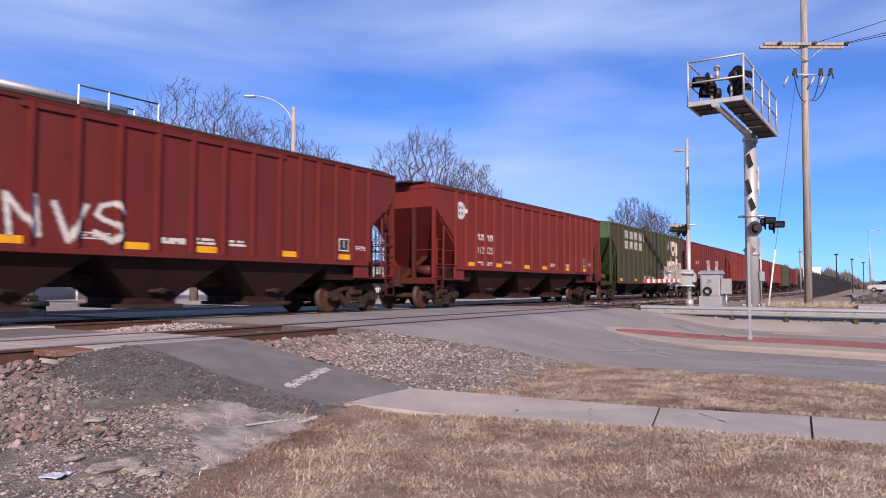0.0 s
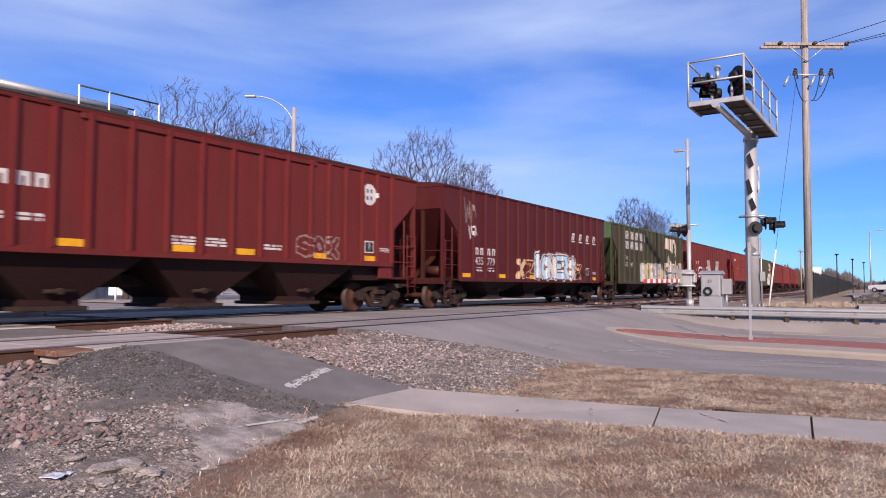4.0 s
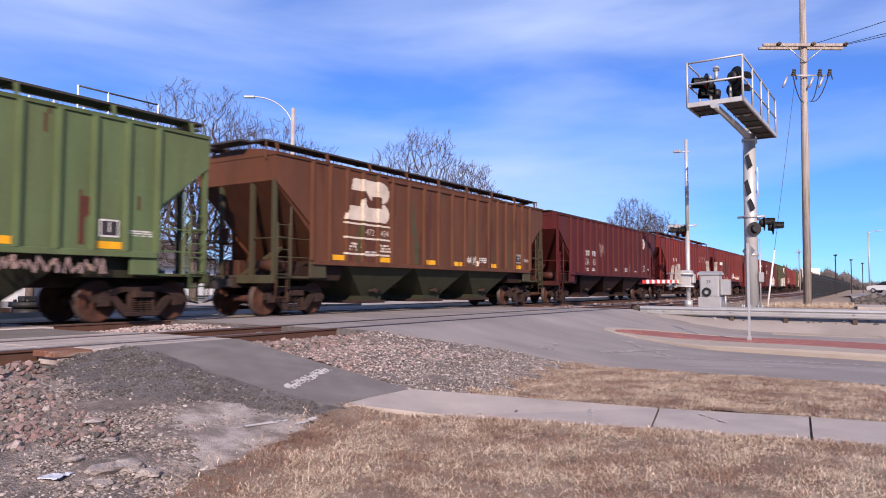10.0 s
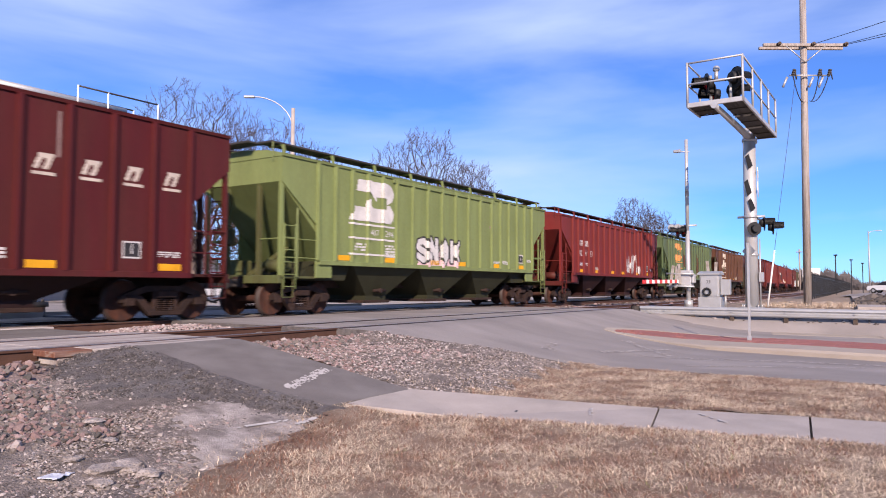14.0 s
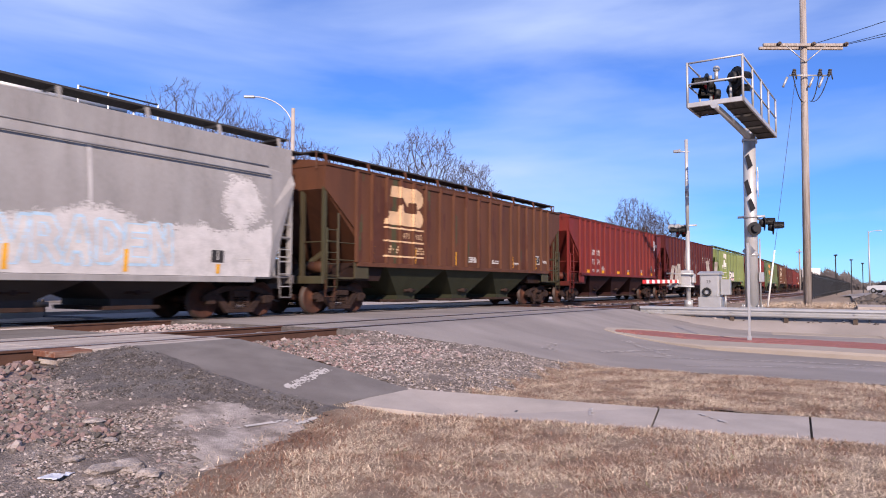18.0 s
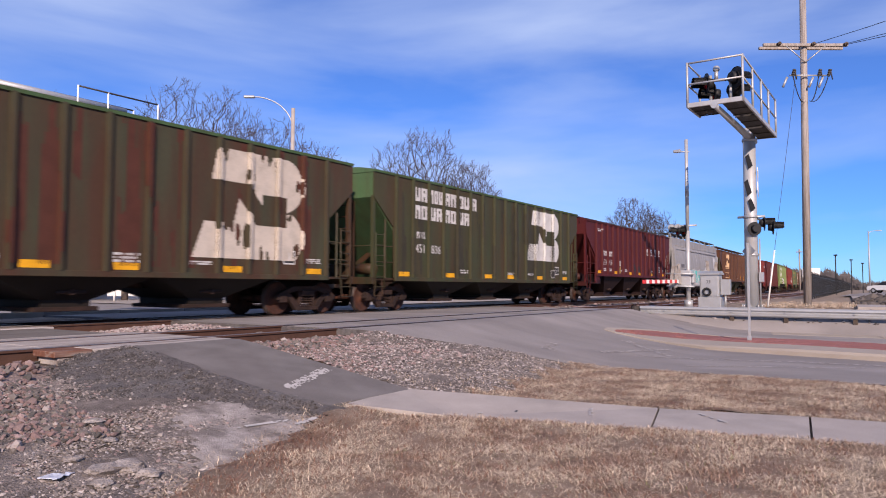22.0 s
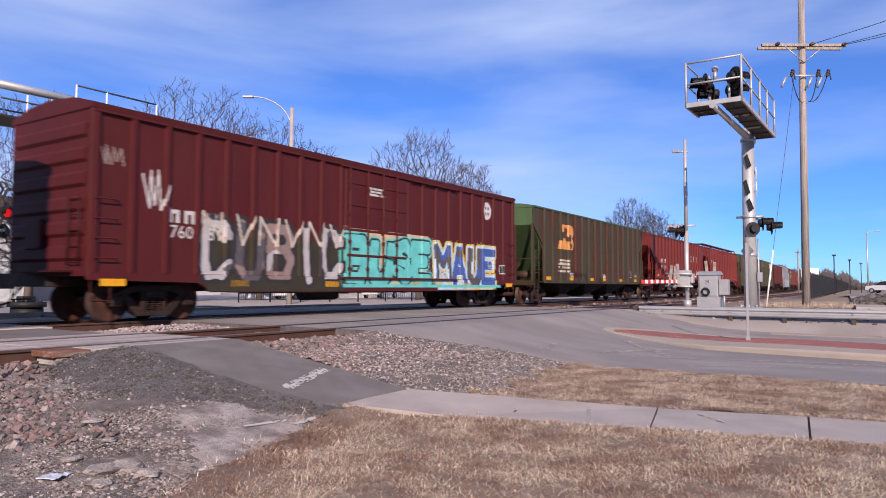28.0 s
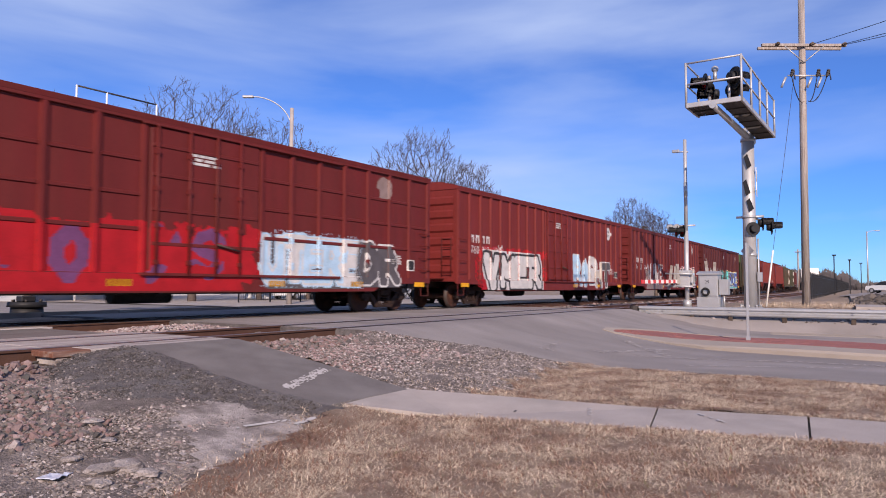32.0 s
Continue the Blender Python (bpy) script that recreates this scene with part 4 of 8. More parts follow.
# kind, paint, rust, the coupling ahead of the car (metres along the track when the clip starts), what the label says
TRAIN = [
    ("a", OXIDE, 0.3, 177.0, "oxide red"), ("a", DARKRED, 0.3, 159.4, "dark red"), ("b", DARKGREEN, 0.4, 141.8, "dark green"), ("a", OXIDE2, 0.3, 124.2, "oxide red"),
    ("a", OXIDE, 0.3, 106.6, "oxide red"), ("a", OXIDE2, 0.25, 89.0, "oxide red"), ("a", OXIDE, 0.3, 71.6, "oxide red"), ("b", DARKGREEN, 0.45, 54.4, "dark green weathered"),
    ("a", OXIDE2, 0.25, 37.1, "bright oxide red"), ("a", OXIDE, 0.35, 18.7, "oxide red"), ("b", DARKGREEN, 0.7, 0.4, "dark green"), ("b", DARKRED, 0.25, -16.9, "dark red"),
    ("a", OXIDE, 0.3, -34.4, "oxide red"), ("a", OXIDE, 0.3, -52.4, "oxide red"), ("h", OXIDE, 0.3, -70.2, "oxide red"), ("d", DARKRED, 0.4, -88.2, "faded dark red"),
    ("h", BROWN, 0.6, -105.3, "rust-brown over green"), ("h", GREEN, 0.25, -123.9, "green weathered"), ("h", OXIDE2, 0.25, -141.6, "oxide red"), ("h", LIGHTGREEN, 0.1, -159.4, "pale green"),
    ("b", DARKRED, 0.3, -177.5, "dark red"), ("a", OXIDE2, 0.3, -195.0, "oxide red"), ("h", BROWN, 0.7, -212.3, "rust-brown"), ("r", GREY, 0.12, -229.5, "grey"),
    ("d", DARKRED, 0.15, -246.9, "dark red"), ("b", DARKGREEN, 0.55, -264.1, "dark green"), ("b", OLIVE, 0.85, -281.5, "rusty dark green"), ("h", OXIDE2, 0.2, -298.3, "bright oxide red"),
    ("d", OXIDE2, 0.3, -316.1, "oxide red"), ("b", OLIVE, 0.85, -333.8, "rusty green"), ("x", DARKRED, 0.2, -351.6, "dark red"), ("x", OXIDE, 0.2, -371.9, "oxide red"),
    ("x", OXIDE2, 0.15, -392.0, "oxide red"), ("y", OXIDE, 0.2, -412.1, "oxide red"), ("y", OXIDE, 0.2, -432.2, "oxide red"),
]
CARS = []
used = set()
for i, (kind, rgb, rust, ahead, word) in enumerate(TRAIN):
    behind = TRAIN[i + 1][3] if i + 1 < len(TRAIN) else ahead - 20.15
    base = PROTO[kind]
    car = copy_thing(base, pose(0, 0, 0)) if kind in used else base
    used.add(kind)
    coloured(car, rgb, rust)
    car["label"] = word + {"a": " covered hopper car with three bays and ribbed sides", "d": " covered hopper car with evenly ribbed sides", "y": " steel boxcar with ribbed panels and sprayed graffiti", "h": " covered hopper car with raised running boards", "b": " deep-sided covered hopper car with ribbed sides",
                           "r": " covered hopper car with smooth rounded sides", "x": " steel boxcar with sprayed graffiti low on its side"}[kind]
    CARS.append((car, (ahead + behind) / 2, 6.6 if kind not in "xy" else 7.3))
for k, o in PROTO.items():
    if k not in used:
        raise ValueError(k)


def car_pose(s, half):
    ax, ay, _ = on_track(s - half)
    bx, by, _ = on_track(s + half)
    return pose((ax + bx) / 2, (ay + by) / 2, 0, 0, 0, math.degrees(math.atan2(by - ay, bx - ax)))

# ---- signals, poles and rails beside the road ----


def flasher(parent, at, face, lit=False, double=True, size=1.0):
    """A pair of hooded warning lamps on round black targets; face: the heading they look in, degrees."""
    turn = pose(*at, 0, 0, face) @ Matrix.Scale(size, 4)
    for k in ((-0.38, 0.38) if double else (0.0,)):
        bm = B()
        tube(bm, (0.0, k, 0), (0.02, k, 0), 0.255, n=20)
        tube(bm, (-0.14, k, 0), (0.0, k, 0), 0.12, 0.15, n=14)
        t = part("target", bm, M["black"], parent, "round black lamp target", at=turn)
        bm = B()
        tube(bm, (0.02, k, 0), (0.035, k, 0), 0.14, n=16)
        part("lens", bm, M["lamp_red"] if lit and k < 0.1 else M["lens"], t, "red lens")
        bm = B()
        n = 10
        rim = [[bm.verts.new((x, k + r * math.cos(a), r * math.sin(a))) for a in [math.radians(-20 + 220 * i / n) for i in range(n + 1)]] for x, r in ((0.02, 0.165), (0.32, 0.155))]
        for i in range(n):
            bm.faces.new((rim[0][i], rim[1][i], rim[1][i + 1], rim[0][i + 1]))
        bmesh.ops.solidify(bm, geom=bm.faces[:], thickness=0.008)
        part("hood", bm, M["black"], t, "black lamp hood")
    if double:
        bm = B()
        tube(bm, (-0.1, -0.38, 0), (-0.1, 0.38, 0), 0.035, n=8)
        part("crossarm", bm, M["silver"], parent, at=turn)


def rail_frame(parent, pts, z, posts, mat, r=0.03):
    """A handrail of two rails on posts along a line of places."""
    for h in (0.68, 1.36):
        for a, b in zip(pts, pts[1:]):
            bm = B()
            tube(bm, (*a, z + h), (*b, z + h), r, n=6)
            part("handrail", bm, mat, parent)
    for x, y in posts:
        bm = B()
        tube(bm, (x, y, z - 0.05), (x, y, z + 1.39), r * 1.25, n=6)
        part("rail_post", bm, mat, parent)


def cantilever():
    c = empty("cantilever_signal", pose(0, 0, 0), "silver cantilever crossing signal with a railed walkway over the road", "crossing signal")
    mx, my = 28.0, -10.2
    bm = B()
    tube(bm, (mx, my, -0.1), (mx, my, 6.75), 0.235, 0.22, n=20)
    part("mast", bm, M["silver"], c, "scuffed silver steel mast")
    bm = B()
    tube(bm, (mx, my, -0.12), (mx, my, 0.06), 0.42, n=20)
    for k in range(8):
        a = math.pi * k / 4
        tube(bm, (mx + 0.34 * math.cos(a), my + 0.34 * math.sin(a), 0.05), (mx + 0.34 * math.cos(a), my + 0.34 * math.sin(a), 0.16), 0.03, n=6)
    part("base_plate", bm, M["galv"], c)
    bm = B()
    tube(bm, (29.0, my, 6.42), (22.45, my, 6.42), 0.13, 0.085, n=14)
    part("arm", bm, M["silver"], c, "tubular steel arm")
    bm = B()
    tube(bm, (22.4, my, 6.42), (22.36, my, 6.42), 0.11, n=14)
    part("arm_cap", bm, M["galv"], c)
    for z in (6.3, 3.42, 2.0):
        bm = B()
        tube(bm, (mx, my, z - 0.05), (mx, my, z + 0.05), 0.255, n=20)
        part("clamp_band", bm, M["galv"], c)
    # walkway: grating panels on a light frame
    y0, y1, z = -11.0, -9.35, 6.55
    for x0, x1, ya, yb in ((22.65, 24.5, y0, -10.35), (24.75, 26.6, y0, -10.35), (26.85, 28.9, y0, -10.35), (22.65, 24.0, -10.05, y1)):
        bm = B()
        n = 5
        for k in range(n):
            yy = ya + (yb - ya) * (k + 0.5) / n
            box(bm, x0, x1, yy - 0.06, yy + 0.06, z - 0.03, z + 0.02)
        for xx in (x0, (x0 + x1) / 2, x1 - 0.04):
            box(bm, xx, xx + 0.04, ya, yb, z - 0.06, z - 0.03)
        part("grating", bm, M["grating"], c, "dark walkway grating")
    for yy, xb in ((y0, 28.95), (y1, 24.05)):
        bm = B()
        box(bm, 22.6, xb, yy - 0.03, yy + 0.03, z - 0.07, z + 0.08, 0.01)
        part("walkway_beam", bm, M["silver"], c)
    for xx in (22.6, 28.9):
        bm = B()
        box(bm, xx - 0.03, xx + 0.03, y0, y1 if xx < 23 else -10.3, z - 0.07, z + 0.08, 0.01)
        part("walkway_beam", bm, M["silver"], c)
    rail_frame(c, [(28.9, y0), (22.6, y0), (22.6, y1)], z, [(x, y0) for x in (22.6, 24.2, 25.8, 27.3, 28.9)] + [(22.6, y1)], M["silver"])
    rail_frame(c, [(22.6, y1), (24.2, y1)], z, [(24.2, y1)], M["silver"])
    # lamps at the arm's end
    for yy in (-9.95, -10.55):
        bm = B()
        tube(bm, (23.1, yy, z), (23.1, yy, z + 1.0), 0.05, n=8)
        part("lamp_post", bm, M["silver"], c)
    flasher(c, (23.0, -9.85, z + 0.72), 118, double=False, size=1.35)
    flasher(c, (23.25, -10.0, z + 0.42), 118, double=False, size=1.35)
    flasher(c, (23.0, -10.72, z + 0.80), -42, double=False, size=1.35)
    flasher(c, (23.35, -10.62, z + 0.5), -42, double=False, size=1.35)
    bm = B()
    bmesh.ops.create_uvsphere(bm, u_segments=14, v_segments=8, radius=0.11, matrix=pose(23.0, -10.15, z + 1.16))
    tube(bm, (23.0, -10.15, z + 0.8), (23.0, -10.15, z + 1.1), 0.06, n=10)
    part("bell", bm, M["galv"], c, "grey crossing bell", smooth=True)
    bm = B()
    tube(bm, (23.0, -9.7, z + 0.82), (23.2, -10.75, z + 0.82), 0.05, n=8)
    part("lamp_arm", bm, M["galv"], c)
    # lower lamps, crossbuck seen from its edge, conduit
    flasher(c, (28.25, -10.62, 3.2), -75, double=False, size=1.15)
    flasher(c, (28.35, -10.9, 3.05), -75, double=False, size=1.15)
    flasher(c, (27.72, -10.38, 2.95), 35, double=False)
    bm = B()
    tube(bm, (28.0, -10.2, 3.42), (28.3, -10.85, 3.2), 0.04, n=8)
    tube(bm, (28.0, -9.75, 3.42), (28.0, -10.7, 3.42), 0.045, n=8)
    part("lamp_bracket", bm, M["galv"], c)
    for sgn in (-1, 1):
        bm = B()
        prism(bm, [(-0.11, -0.62), (0.11, -0.62), (0.11, 0.62), (-0.11, 0.62)], "z", -0.012, 0.012)
        part("crossbuck_board", bm, M["white"], c, "white crossbuck board", at=pose(28.35, -10.42, 4.75, 90, 45 * sgn, 8))
    for z0, z1, dy in ((5.3, 5.75, -0.02), (4.3, 4.8, 0.03), (3.7, 4.1, -0.08)):
        bm = B()
        prism(bm, [(-0.14, z0), (0.02, z0 - 0.12), (0.12, z1 - 0.1), (0.0, z1)], "x", 27.73, 27.745, place=lambda q: (q[0], my + dy + q[1], q[2]))
        part("reflective_patch", bm, M["black"], c, "torn black patch on the mast")
    bm = B()
    tube(bm, (27.95, -10.5, 0.0), (27.95, -10.5, 2.6), 0.03, n=8)
    box(bm, 27.85, 28.05, -10.62, -10.46, 1.0, 1.35, 0.01)
    part("conduit", bm, M["galv"], c)
    return c


def gate():
    g = empty("crossing_gate", pose(0, 0, 0), "crossing gate with its red and white striped arm lowered", "crossing gate")
    x, y = 28.0, -7.9
    bm = B()
    tube(bm, (x, y, -0.1), (x, y, 3.0), 0.085, n=14)
    tube(bm, (x, y, 3.0), (x, y, 6.6), 0.07, 0.065, n=14)
    part("mast", bm, M["silver"], g, "thin silver signal mast")
    bm = B()
    tube(bm, (x, y, 4.35), (x, y, 4.9), 0.075, n=14)
    part("mast_sleeve", bm, M["galv"], g)
    bm = B()
    tube(bm, (x - 0.05, y + 0.42, 6.15), (x, y - 0.12, 6.1), 0.025, n=6)
    box(bm, x - 0.12, x + 0.0, y + 0.2, y + 0.48, 6.1, 6.22, 0.02)
    part("camera_bracket", bm, M["galv"], g)
    flasher(g, (27.95, -7.55, 3.0), 120, double=False)
    flasher(g, (28.05, -7.75, 3.0), 130, double=False)
    bm = B()
    tube(bm, (x, y + 0.55, 3.2), (x, y - 0.35, 3.2), 0.035, n=8)
    part("lamp_bracket", bm, M["galv"], g)
    bm = B()
    tube(bm, (x - 0.06, y + 0.35, 3.15), (x - 0.2, y + 0.35, 3.15), 0.14, 0.1, n=12)
    tube(bm, (x - 0.06, y + 0.6, 3.15), (x - 0.2, y + 0.6, 3.15), 0.14, 0.1, n=12)
    part("lamp_back", bm, M["silver"], g)
    bm = B()
    box(bm, x - 0.22, x + 0.22, y - 0.15, y + 0.3, 0.8, 1.45, 0.03)
    box(bm, x - 0.2, x + 0.15, y - 0.26, y - 0.15, 0.95, 1.3, 0.03)
    part("gate_mechanism", bm, M["silver"], g, "grey gate mechanism housing")
    for dy, dz, h, lean in ((0.62, 0.7, 0.95, 8), (0.4, 0.78, 0.85, 4), (-0.55, 0.8, 1.05, -5), (-0.75, 0.8, 1.0, 3), (0.24, 0.9, 0.8, -3)):
        bm = B()
        box(bm, -0.03, 0.03, -0.055, 0.055, 0, h, 0.008)
        part("counterweight_plate", bm, M["rustgrey"], g, "weathered counterweight plate", at=pose(x - 0.3 if dy > 0 else x + 1.1, y + dy, dz, lean, 0, 0))
    for dz in (0.82, 1.3):
        bm = B()
        tube(bm, (x - 0.3, y - 0.3, dz), (x - 0.3, y + 0.75, dz + 0.03), 0.035, n=8)
        part("counterweight_bar", bm, M["galv"], g)
    for k in range(4):
        bm = B()
        box(bm, x + 0.2 + 0.13 * k, x + 0.3 + 0.13 * k, y + 0.1, y + 0.2, 0.8, 1.5, 0.01)
        part("counterweight", bm, M["galv"], g)
    a, b = Vector((27.75, -7.6, 1.02)), Vector((24.0, -7.4, 0.98))
    n = 14
    for k in range(n):
        bm = B()
        p, q = a.lerp(b, k / n), a.lerp(b, (k + 1) / n)
        box(bm, 0, (q - p).length - 0.002, -0.02, 0.02, -0.065, 0.065)
        part("arm_stripe", bm, M["red"] if k % 2 else M["white"], g, at=pose(*p, 0, 0, 180 - 3))
    bm = B()
    tube(bm, (x, y, 0.0), (x, y, 0.3), 0.16, n=12)
    part("foot", bm, M["galv"], g)


def relay_box():
    c = empty("relay_cabinet", pose(28.55, -8.62, 0), "grey metal signal cabinet on a plinth", "cabinet")
    bm = B()
    box(bm, -0.3, 0.3, -0.36, 0.36, 0.42, 1.28, 0.02)
    part("housing", bm, M["galv"], c, "dull grey steel housing")
    bm = B()
    prism(bm, [(-0.36, 1.28), (0.36, 1.28), (0.36, 1.33), (0.0, 1.42), (-0.36, 1.33)], "y", -0.42, 0.42)
    part("lid", bm, M["galv"], c)
    bm = B()
    box(bm, -0.34, 0.34, -0.42, 0.42, -0.1, 0.42, 0.02)
    part("plinth", bm, M["galv"], c)
    bm = B()
    box(bm, -0.325, -0.3, -0.31, 0.31, 0.47, 1.23, 0.008)
    d = part("door", bm, M["galv"], c)
    bm = B()
    for k in range(14):
        a0, a1 = 2 * math.pi * k / 14, 2 * math.pi * (k + 1) / 14
        tube(bm, (-0.36, 0.08 + 0.13 * math.cos(a0), 0.62 + 0.13 * math.sin(a0)), (-0.36, 0.08 + 0.13 * math.cos(a1), 0.62 + 0.13 * math.sin(a1)), 0.045, n=6)
    part("cable_coil", bm, M["black"], c, "coil of black cable")
    bm = B()
    box(bm, -0.2, 0.15, -0.72, -0.38, 0.5, 1.1, 0.02)
    part("side_box", bm, M["galv"], c)
    bm = B()
    tube(bm, (-0.1, -0.55, 0.0), (-0.1, -0.55, 0.5), 0.04, n=8)
    part("conduit", bm, M["galv"], c)
    lettering("29", 0.17, M["black"], d, pose(-0.3285, 0.02, 1.0, 90, 0, -90), "black number")


def lettering(text, size, mat, parent, m, label="", squash=1.0, name="lettering"):
    cu = bpy.data.curves.new(name, "FONT")
    cu.body, cu.size, cu.align_x, cu.align_y = text, size, "CENTER", "CENTER"
    cu.resolution_u = 2
    tmp = bpy.data.objects.new(name, cu)
    me = bpy.data.meshes.new_from_object(tmp)
    bpy.data.objects.remove(tmp)
    bpy.data.curves.remove(cu)
    me.materials.clear()
    me.materials.append(mat)
    for v in me.vertices:
        v.co.x *= squash
    ob = new(name, me)
    ob.parent = parent
    ob.matrix_basis = m
    if label:
        ob["label"] = label
    return ob


def w_beam(bm, a, b, z):
    """A corrugated guard rail beam between two places."""
    prof = [(0.0, z), (-0.05, z - 0.04), (-0.055, z - 0.09), (0.02, z - 0.135), (0.02, z - 0.175), (-0.055, z - 0.22), (-0.05, z - 0.27), (0.0, z - 0.31)]
    back = [(d + 0.012, zz) for d, zz in prof[::-1]]
    loop = prof + back
    ra = [bm.verts.new((a[0] + d, a[1], zz)) for d, zz in loop]
    rb = [bm.verts.new((b[0] + d, b[1], zz)) for d, zz in loop]
    k = len(loop)
    for i in range(k):
        bm.faces.new((ra[i], ra[(i + 1) % k], rb[(i + 1) % k], rb[i]))
    bm.faces.new(ra)
    bm.faces.new(rb[::-1])
    bmesh.ops.recalc_face_normals(bm, faces=bm.faces[:])


def guard_rail():
    g = empty("guard_rail", pose(0, 0, 0), "galvanised corrugated steel guard rail along the road", "guard rail")
    x = 25.82
    ys = [-6.7, -10.5, -14.3, -18.1, -22.0]
    for k, (a, b) in enumerate(zip(ys, ys[1:])):
        bm = B()
        w_beam(bm, (x - 0.004 * (k % 2), a), (x - 0.004 * (k % 2), b - 0.15), 0.1)
        part("beam", bm, M["galv"], g)
    for y in (-6.95, -7.6, -8.6, -9.9, -11.6, -13.6, -15.2, -16.8, -18.6, -20.4):
        bm = B()
        box(bm, x + 0.03, x + 0.18, y - 0.07, y + 0.07, -0.62, 0.07, 0.01)
        part("post", bm, M["tie"], g, "dark timber post")
        bm = B()
        tube(bm, (x - 0.07, y, -0.055), (x + 0.03, y, -0.055), 0.02, n=6)
        part("bolt", bm, M["galv"], g)
    bm = B()
    for k in range(6):
        a = math.radians(-90 + 30 * k)
        b = math.radians(-60 + 30 * k)
        prism(bm, [(x + 0.16 - 0.2 * math.cos(a), -6.7 + 0.2 + 0.2 * math.sin(a)), (x + 0.16 - 0.2 * math.cos(b), -6.7 + 0.2 + 0.2 * math.sin(b)),
                   (x + 0.17 - 0.185 * math.cos(b), -6.7 + 0.2 + 0.185 * math.sin(b)), (x + 0.17 - 0.185 * math.cos(a), -6.7 + 0.2 + 0.185 * math.sin(a))], "z", -0.21, 0.1)
    part("end_shoe", bm, M["darksteel"], g, "tarred dark end shoe")


def loose_timber():
    """A squared timber that lies at the end of the guard rail."""
    bm = B()
    box(bm, -0.16, 0.16, -0.62, 0.62, 0.0, 0.2, 0.02)
    for v in bm.verts:
        v.co += Vector((0.01 * noise.noise(v.co * 9), 0.02 * noise.noise(v.co * 7), 0.0))
    tagged(part("timber", bm, M["tie"], None, at=pose(26.05, -6.75, -0.3, 0, 0, 12)), "dark weathered squared timber lying by the guard rail", "timber")


def wire(pts, r, sag, n=10):
    """One hanging wire, swept through its points."""
    a, b = Vector(pts[0]), Vector(pts[1])
    side = (b - a).cross(Vector((0, 0, 1)))
    side = side.normalized() if side.length > 1e-4 else Vector((1, 0, 0))
    up = side.cross(b - a).normalized()
    bm = B()
    last = None
    for k in range(n + 1):
        t = k / n
        p = a.lerp(b, t) - Vector((0, 0, sag * 4 * t * (1 - t)))
        ring = [bm.verts.new(p + (side * math.cos(w) + up * math.sin(w)) * r) for w in (0.0, 1.257, 2.513, 3.77, 5.027)]
        if last:
            for i in range(5):
                bm.faces.new((last[i], last[(i + 1) % 5], ring[(i + 1) % 5], ring[i])).smooth = True
        last = ring
    return bm


